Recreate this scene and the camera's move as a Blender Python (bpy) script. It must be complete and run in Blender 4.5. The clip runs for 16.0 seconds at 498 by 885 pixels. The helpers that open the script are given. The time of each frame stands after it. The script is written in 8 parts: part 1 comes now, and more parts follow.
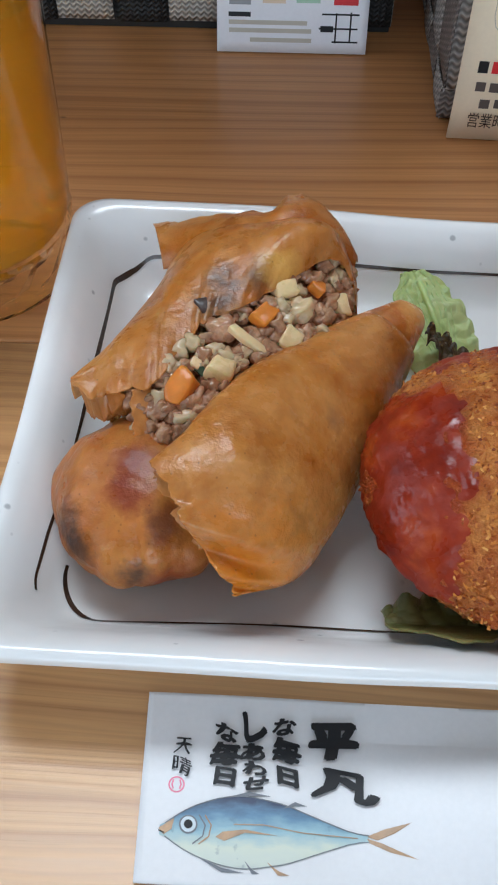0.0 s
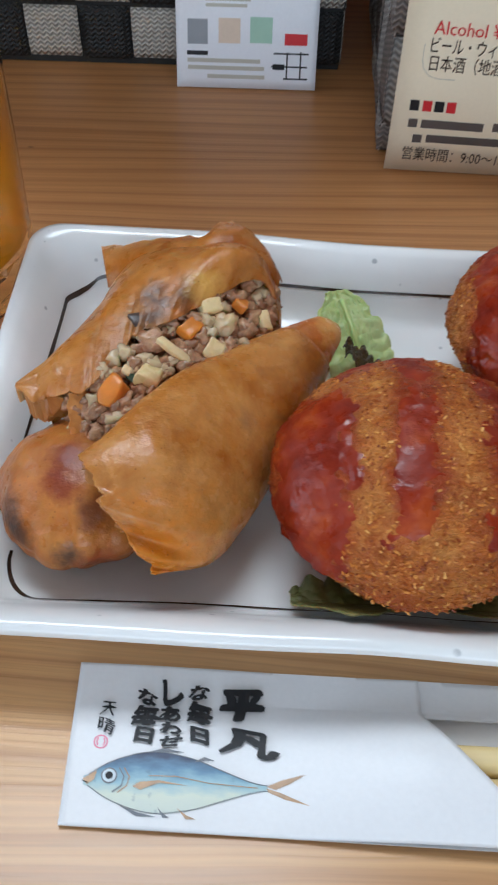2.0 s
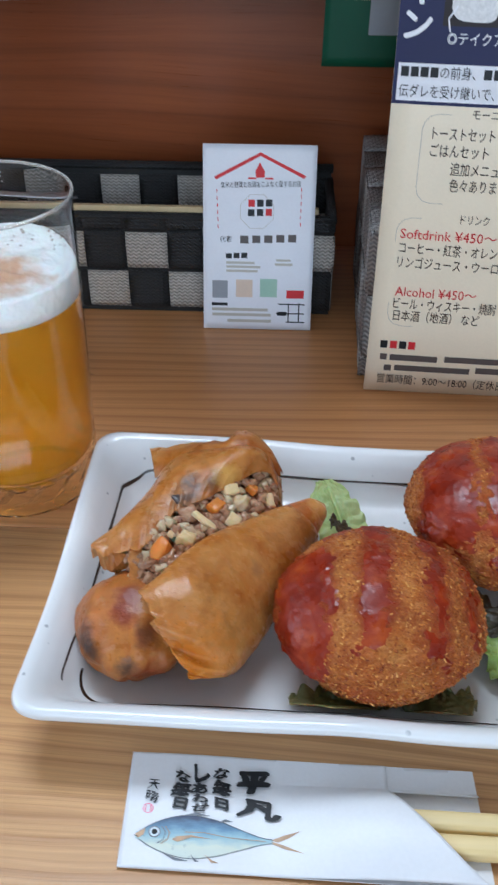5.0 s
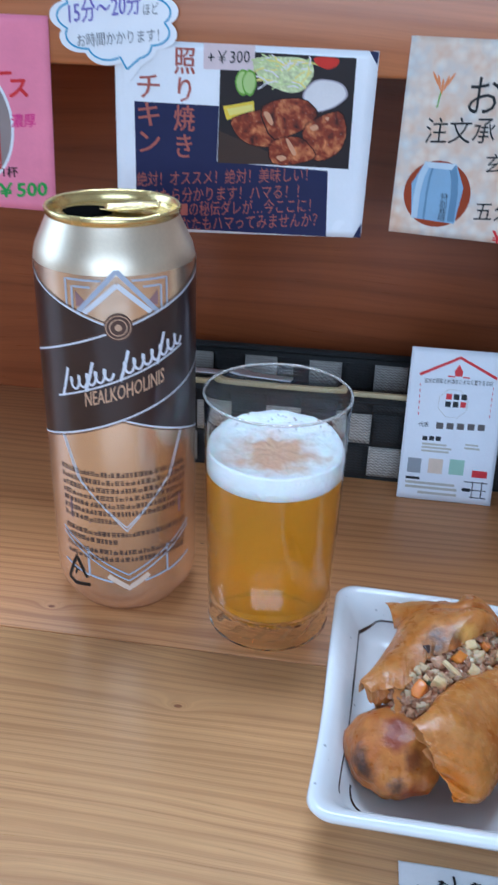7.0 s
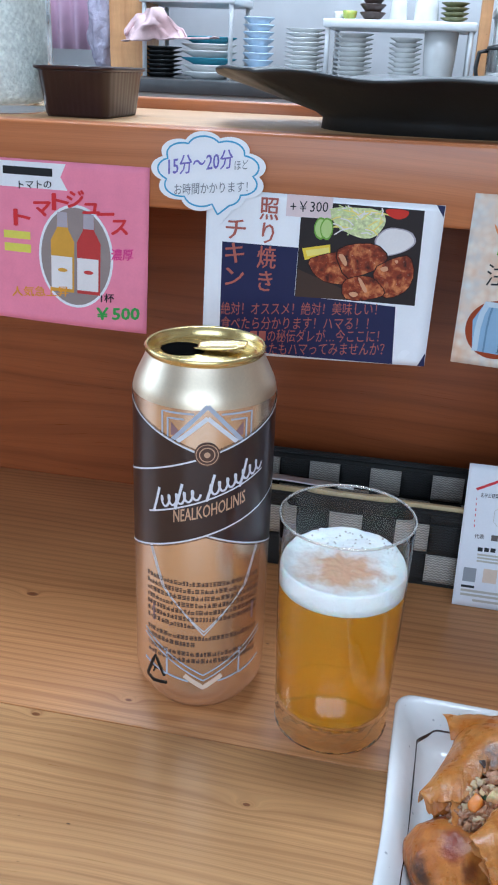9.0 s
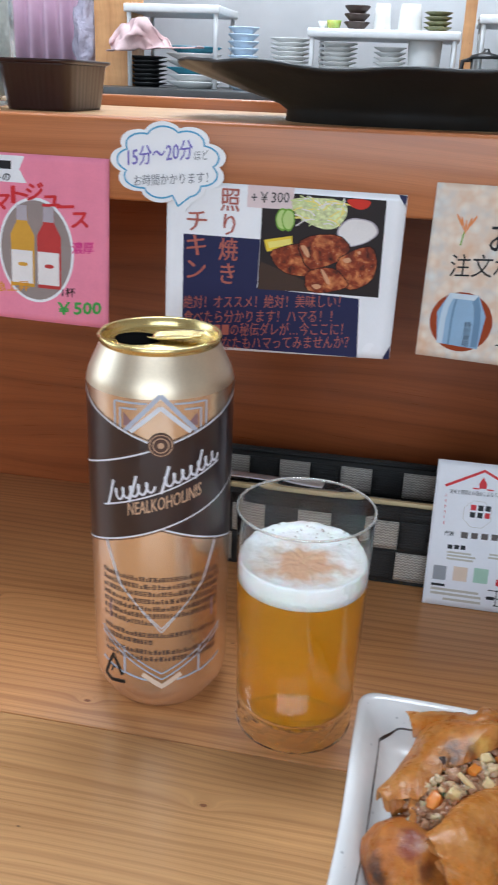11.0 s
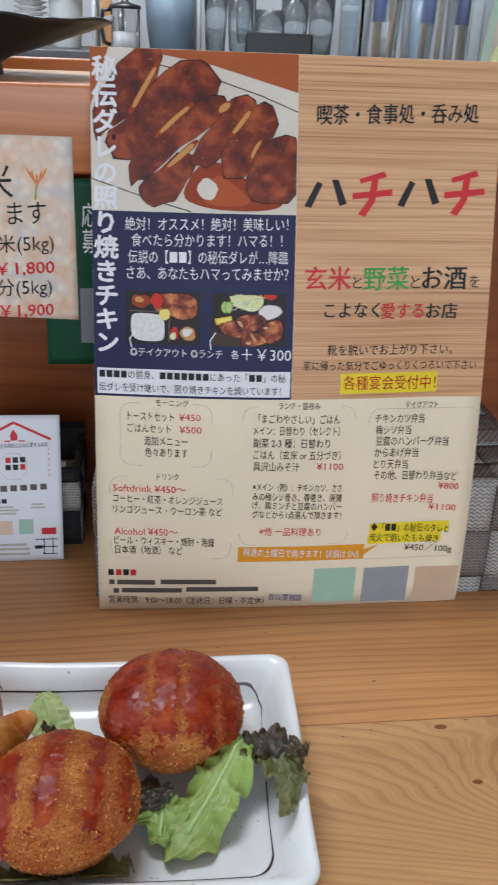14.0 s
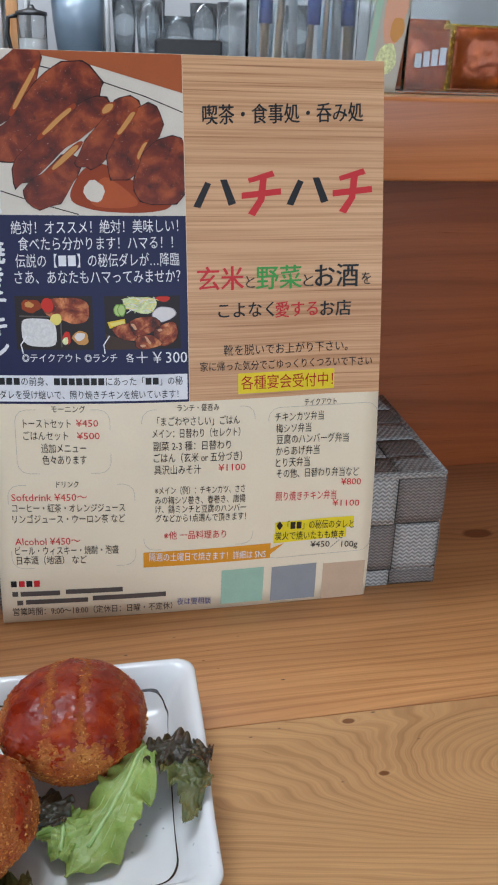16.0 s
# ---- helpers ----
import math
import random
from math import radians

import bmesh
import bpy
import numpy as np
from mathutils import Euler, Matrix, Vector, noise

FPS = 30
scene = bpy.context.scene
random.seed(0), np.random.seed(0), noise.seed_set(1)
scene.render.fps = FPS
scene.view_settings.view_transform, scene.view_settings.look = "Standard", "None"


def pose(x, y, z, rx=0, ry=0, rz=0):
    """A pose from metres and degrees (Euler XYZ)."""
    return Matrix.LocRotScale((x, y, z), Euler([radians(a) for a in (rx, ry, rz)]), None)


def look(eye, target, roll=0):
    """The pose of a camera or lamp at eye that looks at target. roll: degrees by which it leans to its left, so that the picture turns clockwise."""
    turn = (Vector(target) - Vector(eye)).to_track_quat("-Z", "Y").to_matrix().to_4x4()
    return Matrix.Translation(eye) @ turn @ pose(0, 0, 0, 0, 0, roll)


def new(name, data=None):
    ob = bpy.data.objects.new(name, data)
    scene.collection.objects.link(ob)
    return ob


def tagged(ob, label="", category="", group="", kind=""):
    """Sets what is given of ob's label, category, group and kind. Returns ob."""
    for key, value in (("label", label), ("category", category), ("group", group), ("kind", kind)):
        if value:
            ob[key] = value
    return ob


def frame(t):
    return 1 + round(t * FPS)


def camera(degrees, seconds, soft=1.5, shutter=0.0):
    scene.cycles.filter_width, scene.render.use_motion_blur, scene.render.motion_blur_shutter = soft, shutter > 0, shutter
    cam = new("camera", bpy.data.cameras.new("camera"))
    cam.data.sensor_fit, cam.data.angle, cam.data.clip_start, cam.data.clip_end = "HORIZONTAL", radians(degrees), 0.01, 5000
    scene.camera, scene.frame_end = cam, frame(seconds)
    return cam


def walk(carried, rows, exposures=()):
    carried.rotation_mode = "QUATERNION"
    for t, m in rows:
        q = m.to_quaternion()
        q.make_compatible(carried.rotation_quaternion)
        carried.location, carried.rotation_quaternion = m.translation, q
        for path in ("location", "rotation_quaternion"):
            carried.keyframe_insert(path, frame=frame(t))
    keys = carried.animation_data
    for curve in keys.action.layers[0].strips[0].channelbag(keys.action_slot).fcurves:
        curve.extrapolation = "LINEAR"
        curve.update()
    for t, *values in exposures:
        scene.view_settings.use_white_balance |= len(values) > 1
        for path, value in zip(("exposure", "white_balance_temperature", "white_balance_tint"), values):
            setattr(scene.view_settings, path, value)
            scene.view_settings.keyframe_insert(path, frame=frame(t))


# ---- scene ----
from mathutils.bvhtree import BVHTree

cam = camera(31.89, 16.0, soft=2.0, shutter=0.4)
PATH = [
    (0, (0.0212, 0.0102, 0.1631), (-0.0052, 1.2608, -1.3974), 0.75),
    (0.5, (0.0205, 0.0073, 0.1654), (0.0014, 1.2543, -1.3982), 1.21),
    (1, (0.0265, 0.0093, 0.1602), (0.0113, 1.2544, -1.4049), 1.44),
    (1.5, (0.0297, 0.0046, 0.1645), (0.0142, 1.2593, -1.3928), 1.43),
    (2, (0.0375, -0.0064, 0.1776), (0.0204, 1.2776, -1.3557), 1.41),
    (2.5, (0.0530, -0.0251, 0.1916), (0.0382, 1.3051, -1.3018), 1.51),
    (3, (0.0591, -0.0428, 0.2051), (0.0511, 1.3452, -1.2348), 1.55),
    (3.2, (0.0589, -0.0492, 0.2104), (0.0535, 1.3650, -1.2038), 1.53),
    (5.3, (0.0297, -0.0770, 0.2289), (-0.0431, 1.5541, -0.9262), 0.43),
    (5.5, (0.0215, -0.0841, 0.2329), (-0.0603, 1.5696, -0.8890), 0.74),
    (6, (0.0042, -0.1011, 0.2493), (-0.1221, 1.5859, -0.8176), 1.05),
    (6.5, (-0.0178, -0.1150, 0.2611), (-0.1966, 1.6099, -0.7353), 1.54),
    (7, (-0.0286, -0.1308, 0.2712), (-0.2627, 1.6231, -0.6611), 1.87),
    (7.5, (-0.0357, -0.1416, 0.2819), (-0.3404, 1.6386, -0.5773), 1.89),
    (8, (-0.0368, -0.1478, 0.2917), (-0.3724, 1.6447, -0.5294), 2.26),
    (8.5, (-0.0373, -0.1537, 0.3032), (-0.3873, 1.6455, -0.4972), 2.27),
    (8.7, (-0.0390, -0.1564, 0.3082), (-0.3914, 1.6434, -0.4896), 2.30),
    (10.8, (-0.0315, -0.1526, 0.3004), (-0.3829, 1.6593, -0.4702), 2.07),
    (11, (-0.0228, -0.1491, 0.2966), (-0.3644, 1.6656, -0.4716), 2.18),
    (11.5, (0.0031, -0.1434, 0.2959), (-0.2916, 1.6740, -0.4853), 2.35),
    (12, (0.0219, -0.1379, 0.2951), (-0.1935, 1.6834, -0.5026), 2.41),
    (12.5, (0.0465, -0.1334, 0.2953), (-0.0600, 1.6945, -0.5092), 2.36),
    (13, (0.0721, -0.1349, 0.2934), (0.0936, 1.6915, -0.5213), 2.34),
    (13.5, (0.0967, -0.1379, 0.2931), (0.2445, 1.6791, -0.5295), 2.36),
    (14, (0.1075, -0.1450, 0.2965), (0.3430, 1.6587, -0.5349), 2.31),
    (14.5, (0.1197, -0.1474, 0.2944), (0.4166, 1.6485, -0.5340), 2.23),
    (15, (0.1228, -0.1468, 0.2943), (0.4614, 1.6429, -0.5317), 2.21),
    (15.5, (0.1249, -0.1466, 0.2937), (0.4940, 1.6406, -0.5246), 2.11),
    (16, (0.1250, -0.1463, 0.2937), (0.5126, 1.6395, -0.5192), 1.99),
]
walk(cam, [(t, look(eye, target, roll)) for t, eye, target, roll in PATH],
     exposures=((0.0, -0.18, 5650, 4), (3.0, -0.16, 5550, 4), (6.0, -0.06, 5000, 5), (7.0, -0.06, 4700, 4), (8.5, -0.06, 4950, 4), (12.5, -0.1, 5850, 7), (16.0, -0.2, 5700, 7)))

# ---------------------------------------------------------------- light
world = bpy.data.worlds.new("sky")
scene.world = world
world.use_nodes = True
sky = world.node_tree.nodes.new("ShaderNodeTexSky")
sky.sky_type, sky.sun_disc, sky.sun_elevation, sky.sun_rotation = "NISHITA", False, radians(40), radians(200)
world.node_tree.links.new(sky.outputs[0], world.node_tree.nodes["Background"].inputs[0])
world.node_tree.nodes["Background"].inputs[1].default_value = 0.12


def area(name, m, sx, sy, watts, colour):
    data = bpy.data.lights.new(name, "AREA")
    data.shape, data.size, data.size_y, data.energy, data.color = "RECTANGLE", sx, sy, watts, colour
    ob = new(name, data)
    ob.matrix_world = m
    return ob


WINDOW_W, WINDOW_L, CEIL_K, CEIL_D = 33.0, 23.0, 22.0, 36.0
area("window_light_front", look((0.3, -2.28, 0.75), (0.1, 0.2, 0.1)), 2.4, 1.2, WINDOW_W, (0.90, 0.95, 1.0))
area("window_light_side", look((-2.08, 0.5, 0.75), (0.0, 0.2, 0.0)), 1.9, 1.2, WINDOW_L, (0.88, 0.94, 1.0))
area("ceiling_lamp_light", pose(-0.25, 0.75, 1.69), 0.9, 0.5, CEIL_K, (0.98, 0.99, 1.0))
area("kitchen_lamp_light", pose(-0.2, 1.9, 1.69), 1.2, 0.3, CEIL_D, (0.98, 0.99, 1.0))


# ---------------------------------------------------------------- materials
def lin(r, g, b):
    return tuple(((c / 255 + 0.055) / 1.055) ** 2.4 if c > 10 else c / 255 / 12.92 for c in (r, g, b))


class Nodes:
    def __init__(self, name):
        self.m = bpy.data.materials.new(name)
        self.m.use_nodes = True
        self.t = self.m.node_tree
        self.b = self.t.nodes["Principled BSDF"]

    def n(self, kind, **kw):
        node = self.t.nodes.new("ShaderNode" + kind)
        for k, v in kw.items():
            if k == "operation":
                node.operation = v
            elif k == "blend":
                node.data_type, node.blend_type = "RGBA", v
        return node

    def link(self, a, b):
        self.t.links.new(a, b)

    def coords(self, sx=1, sy=1, sz=1, src="Object"):
        tc, mp = self.n("TexCoord"), self.n("Mapping")
        self.link(tc.outputs[src], mp.inputs[0])
        mp.inputs["Scale"].default_value = (sx, sy, sz)
        return mp.outputs[0]

    def noise(self, vec, scale, detail=3, rough=0.55, dist=0.0):
        x = self.n("TexNoise")
        self.link(vec, x.inputs["Vector"])
        x.inputs["Scale"].default_value, x.inputs["Detail"].default_value = scale, detail
        x.inputs["Roughness"].default_value, x.inputs["Distortion"].default_value = rough, dist
        return x.outputs["Fac"]

    def ramp(self, fac, stops):
        r = self.n("ValToRGB")
        self.link(fac, r.inputs[0])
        e = r.color_ramp.elements
        while len(e) < len(stops):
            e.new(0.5)
        for el, (p, c) in zip(e, stops):
            el.position, el.color = p, (*c, 1) if len(c) == 3 else c
        return r.outputs[0]

    def mix(self, fac, a, b, blend="MIX"):
        x = self.n("Mix", blend=blend)
        for sock, val in ((x.inputs[0], fac), (x.inputs[6], a), (x.inputs[7], b)):
            if isinstance(val, (int, float)):
                sock.default_value = val
            elif isinstance(val, tuple):
                sock.default_value = (*val, 1)
            else:
                self.link(val, sock)
        return x.outputs[2]

    def math(self, op, a, b=0.0):
        x = self.n("Math", operation=op)
        for sock, val in ((x.inputs[0], a), (x.inputs[1], b)):
            if isinstance(val, (int, float)):
                sock.default_value = val
            else:
                self.link(val, sock)
        return x.outputs[0]

    def bump(self, height, strength, distance=0.001):
        x = self.n("Bump")
        x.inputs["Strength"].default_value, x.inputs["Distance"].default_value = strength, distance
        self.link(height, x.inputs["Height"])
        self.link(x.outputs[0], self.b.inputs["Normal"])

    def put(self, **kw):
        names = dict(col="Base Color", rough="Roughness", metal="Metallic", trans="Transmission Weight", ior="IOR", coat="Coat Weight",
                     coatr="Coat Roughness", sss="Subsurface Weight", alpha="Alpha", spec="Specular IOR Level", sheen="Sheen Weight")
        for k, v in kw.items():
            sock = self.b.inputs[names[k]]
            if isinstance(v, (int, float)):
                sock.default_value = v
            elif isinstance(v, tuple):
                sock.default_value = (*v, 1)
            else:
                self.link(v, sock)
        return self.m


def surface(name, col, rough=0.5, metal=0.0, var=0.12, vscale=60, fine=0.08, fscale=900, bump=0.1, bscale=700, bdist=0.0004,
            stretch=(1, 1, 1), col2=None, rvar=0.1, random_tone=0.0, **kw):
    """A surface with variation at two scales, fine relief and uneven gloss."""
    k = Nodes(name)
    c = k.coords(*stretch)
    big, small = k.noise(c, vscale, 3), k.noise(c, fscale, 2)
    dark, light = tuple(x * (1 - var) for x in col), tuple(min(1, x * (1 + var)) for x in col)
    tone = k.ramp(big, [(0.3, col2 or dark), (0.7, light if not col2 else col)])
    tone = k.mix(1.0, tone, k.ramp(small, [(0.3, (1 - fine,) * 3), (0.7, (1, 1, 1))]), "MULTIPLY")
    if random_tone:
        info = k.n("ObjectInfo")
        tone = k.mix(1.0, tone, k.ramp(info.outputs["Random"], [(0, (1 - random_tone,) * 3), (1, (1, 1, 1))]), "MULTIPLY")
    if bump:
        k.bump(k.noise(c, bscale, 3), bump, bdist)
    r = k.math("ADD", k.math("MULTIPLY", big, rvar), rough - rvar / 2)
    return k.put(col=tone, rough=r, metal=metal, **kw)


def ink(name, col, rough=0.45):
    return surface(name, col, rough, var=0.05, fine=0.04, bump=0, spec=0.2)


ink_black, ink_red, ink_white = ink("ink_black", (0.02, 0.02, 0.022)), ink("ink_red", lin(205, 50, 55)), ink("ink_white", lin(236, 236, 240))
ink_green, ink_yellow, ink_darkred = ink("ink_green", lin(80, 160, 75)), ink("ink_yellow", lin(238, 215, 40)), ink("ink_darkred", lin(180, 40, 30))
ink_brown, ink_grey, ink_orange = ink("ink_brown", lin(52, 42, 38)), ink("ink_grey", lin(190, 184, 170)), ink("ink_orange", lin(225, 155, 40))
ink_palegreen, ink_midgrey, ink_tan = ink("ink_palegreen", lin(168, 200, 178)), ink("ink_midgrey", lin(125, 128, 134)), ink("ink_tan", lin(222, 200, 178))
ink_blue, ink_navy, ink_copper = ink("ink_blue", lin(60, 75, 140)), ink("ink_navy", lin(38, 40, 78)), ink("ink_copper", lin(172, 98, 86))
ink_palepink, ink_magenta, ink_lime = ink("ink_palepink", lin(225, 205, 205)), ink("ink_magenta", lin(215, 60, 140)), ink("ink_lime", lin(225, 215, 90))
ink_pink, ink_purple, ink_skyblue = ink("ink_pink", lin(235, 140, 165)), ink("ink_purple", lin(125, 115, 190)), ink("ink_skyblue", lin(90, 165, 205))
ink_cream = surface("ink_cream", lin(240, 226, 198), 0.32, var=0.03, vscale=15, fine=0.03, bump=0.02, spec=0.3)
ink_palegrey = ink("ink_palegrey", lin(152, 154, 158))
ink_sand = ink("ink_sand", lin(206, 178, 150))
ink_midbrown = ink("ink_midbrown", lin(96, 88, 84))
ink_signgreen = ink("ink_signgreen", lin(18, 66, 46))


def wood(name, dark, light, spacing, rough=0.35, axis="x", knots=(), sway=0.012, contrast=1.0, flecks=True, swirls=()):
    """Planed softwood: growth lines a few millimetres apart along one axis, fine pores, and knots at given places."""
    k = Nodes(name)
    tc, sep = k.n("TexCoord"), k.n("SeparateXYZ")
    k.link(tc.outputs["Object"], sep.inputs[0])
    x, y, z = sep.outputs
    slow, quick = k.noise(k.coords(2.2, 7, 7), 1.0, 1), k.noise(k.coords(9, 40, 40), 1.0, 2)
    bend = k.math("ADD", k.math("MULTIPLY", k.math("SUBTRACT", slow, 0.5), sway * 6), k.math("MULTIPLY", k.math("SUBTRACT", quick, 0.5), sway * 0.5))
    u, v = (x, k.math("ADD", y, z)) if axis == "x" else (z, k.math("ADD", x, y))
    v = k.math("ADD", v, bend)
    pace = k.n("CombineXYZ")
    k.link(k.math("MULTIPLY", u, 1.1), pace.inputs[0])
    k.link(k.math("MULTIPLY", v, 0.16 / spacing), pace.inputs[1])
    v = k.math("ADD", v, k.math("MULTIPLY", k.noise(pace.outputs[0], 1.0, 2), spacing * 4.5))
    near = None
    for kx, ky, kr in knots:
        dx, dy = k.math("MULTIPLY", k.math("SUBTRACT", x, kx), 0.55), k.math("SUBTRACT", y, ky)
        d = k.math("SQRT", k.math("ADD", k.math("MULTIPLY", dx, dx), k.math("MULTIPLY", dy, dy)))
        g = k.math("DIVIDE", kr, k.math("ADD", d, kr * 0.35))
        near = g if near is None else k.math("MAXIMUM", near, g)
        v = k.math("ADD", v, k.math("MULTIPLY", k.math("MINIMUM", g, 1.5), spacing * 1.6))
    # broad arches where the board was cut close to the heart
    for sx, sy, wide, amp in swirls:
        dx, dy = k.math("MULTIPLY", k.math("SUBTRACT", x, sx), 0.5), k.math("SUBTRACT", y, sy)
        d = k.math("DIVIDE", k.math("ADD", k.math("MULTIPLY", dx, dx), k.math("MULTIPLY", dy, dy)), wide * wide)
        v = k.math("ADD", v, k.math("DIVIDE", amp, k.math("ADD", d, 1.0)))
    ring = k.math("FRACT", k.math("DIVIDE", v, spacing))
    comb = k.n("CombineXYZ")
    k.link(k.math("MULTIPLY", u, 2.0), comb.inputs[0])
    k.link(k.math("MULTIPLY", v, 0.45 / spacing), comb.inputs[1])
    vary = k.noise(comb.outputs[0], 1.0, 2)
    line = k.ramp(ring, [(0.0, (0.3,) * 3), (0.18, (0.0,) * 3), (0.55, (0.2,) * 3), (0.85, (0.9,) * 3), (1.0, (0.3,) * 3)])
    thin = k.ramp(k.math("FRACT", k.math("DIVIDE", v, spacing * 0.31)), [(0.0, (0.1,) * 3), (0.5, (0.0,) * 3), (0.9, (0.34,) * 3), (1.0, (0.1,) * 3)])
    line = k.math("ADD", k.math("MULTIPLY", line, 0.85), thin)
    amount = k.math("MULTIPLY", line, k.math("MULTIPLY", k.math("MULTIPLY", k.math("ADD", vary, 0.08), 1.35), contrast))
    fibre = k.n("CombineXYZ")
    k.link(k.math("MULTIPLY", u, 25.0), fibre.inputs[0])
    k.link(k.math("MULTIPLY", v, 1500.0), fibre.inputs[1])
    pores = k.noise(fibre.outputs[0], 1.0, 3, 0.6)
    tone = k.mix(amount, light, dark)
    tone = k.mix(1.0, tone, k.ramp(pores, [(0.3, (0.86,) * 3), (0.62, (1, 1, 1))]), "MULTIPLY")
    blotch = k.noise(k.coords(3, 14, 14), 2.0, 3)
    tone = k.mix(1.0, tone, k.ramp(blotch, [(0.3, (0.84, 0.80, 0.76)), (0.7, (1.04, 1.03, 1.0))]), "MULTIPLY")
    specks = k.n("TexVoronoi")
    k.link(k.coords(55, 130, 100), specks.inputs["Vector"])
    specks.inputs["Scale"].default_value = 1.0
    pick = k.ramp(k.noise(k.coords(9, 9, 9), 1.0, 1), [(0.58, (0, 0, 0)), (0.63, (1, 1, 1))])
    dots = k.math("MULTIPLY", k.ramp(specks.outputs["Distance"], [(0.045, (0.8,) * 3), (0.08, (0, 0, 0))]), pick)
    if flecks:
        tone = k.mix(dots, tone, (0.05, 0.025, 0.012))
    if near is not None:
        tone = k.mix(k.ramp(near, [(0.8, (0, 0, 0)), (1.3, (0.85,) * 3)]), tone, lin(112, 58, 24))
    k.bump(k.math("ADD", pores, line), 0.1, 0.0003)
    return k.put(col=tone, rough=k.math("ADD", k.math("MULTIPLY", pores, 0.14), rough - 0.07))


KNOTS = ((0.247, 0.167, 0.0022), (-0.166, 0.191, 0.0012), (0.390, 0.3295, 0.0075), (-0.2565, 0.270, 0.0026), (-0.091, 0.137, 0.0013), (0.253, 0.132, 0.0018), (-0.208, 0.169, 0.0016))
wood_rear = wood("pine_rear", lin(150, 90, 46), lin(210, 153, 98), 0.0058, 0.32, knots=KNOTS[1:4], sway=0.004, contrast=0.7)
wood_front = wood("pine_front", lin(148, 96, 54), lin(214, 168, 115), 0.0055, 0.30, knots=(KNOTS[0], *KNOTS[4:]), sway=0.010, contrast=0.62, swirls=((0.325, 0.125, 0.034, 0.15), (-0.05, -0.02, 0.05, 0.03)))
wood_apron = wood("pine_apron", lin(146, 78, 36), lin(196, 124, 74), 0.016, 0.32, sway=0.004, contrast=0.55, flecks=False)
wood_wall = wood("stained_panel", lin(100, 48, 22), lin(154, 84, 44), 0.02, 0.30, sway=0.01, contrast=0.6, flecks=False)
wood_top = wood("pine_top", lin(186, 140, 94), lin(214, 174, 128), 0.012, 0.4, contrast=0.5, flecks=False)
wood_post = wood("pine_post", lin(176, 118, 66), lin(212, 160, 106), 0.03, 0.45, axis="z", contrast=0.6)


# ---------------------------------------------------------------- building helpers
BASE = {}


def thing(name, base, label, category, group="", kind=""):
    ob = new(name)
    ob.empty_display_size = 0.02
    ob.location = base
    BASE[ob] = Vector(base)
    return tagged(ob, label, category, group, kind)


def part(name, bm, material, parent, label="", smooth=True):
    """Link a bmesh, given in world places, as one mesh under a thing or a part."""
    mesh = bpy.data.meshes.new(name)
    base = BASE[parent]
    for vert in bm.verts:
        vert.co -= base
    bm.to_mesh(mesh)
    bm.free()
    for poly in mesh.polygons:
        poly.use_smooth = smooth
    mesh.materials.append(material)
    ob = new(name, mesh)
    ob.parent = parent
    BASE[ob] = base
    return tagged(ob, label)


def solid(name, bm, material, label, category, kind="", smooth=False, base=(0, 0, 0)):
    """A top-level thing of one mesh."""
    mesh = bpy.data.meshes.new(name)
    for vert in bm.verts:
        vert.co -= Vector(base)
    bm.to_mesh(mesh)
    bm.free()
    for poly in mesh.polygons:
        poly.use_smooth = smooth
    mesh.materials.append(material)
    ob = new(name, mesh)
    ob.location = base
    BASE[ob] = Vector(base)
    return tagged(ob, label, category, "", kind)


def box(x0, y0, z0, x1, y1, z1, bevel=0.0, bm=None, seg=2):
    bm = bm or bmesh.new()
    r = bmesh.ops.create_cube(bm, size=1)["verts"]
    for v in r:
        v.co = Vector(((x0 + x1) / 2 + v.co.x * (x1 - x0), (y0 + y1) / 2 + v.co.y * (y1 - y0), (z0 + z1) / 2 + v.co.z * (z1 - z0)))
    if bevel:
        es = list({e for v in r for e in v.link_edges})
        bmesh.ops.bevel(bm, geom=es, offset=bevel, segments=seg, affect="EDGES", profile=0.5)
    return bm


def lathe(profile, cx, cy, n=64, bm=None, squash=1.0, wobble=None):
    """Turn a profile of (radius, z) round an upright axis; a zero radius closes it."""
    bm = bm or bmesh.new()
    rings = []
    for r, z in profile:
        if r <= 1e-6:
            rings.append([bm.verts.new((cx, cy, z))])
        else:
            ring = []
            for i in range(n):
                a = 2 * math.pi * i / n
                rr = r * (wobble(a, z) if wobble else 1)
                ring.append(bm.verts.new((cx + rr * math.cos(a), cy + rr * math.sin(a) * squash, z)))
            rings.append(ring)
    for p, q in zip(rings, rings[1:]):
        if len(p) == 1 and len(q) == 1:
            continue
        for i in range(n):
            j = (i + 1) % n
            if len(p) == 1:
                bm.faces.new((p[0], q[j], q[i]))
            elif len(q) == 1:
                bm.faces.new((p[i], p[j], q[0]))
            else:
                bm.faces.new((p[i], p[j], q[j], q[i]))
    bmesh.ops.recalc_face_normals(bm, faces=bm.faces)
    return bm


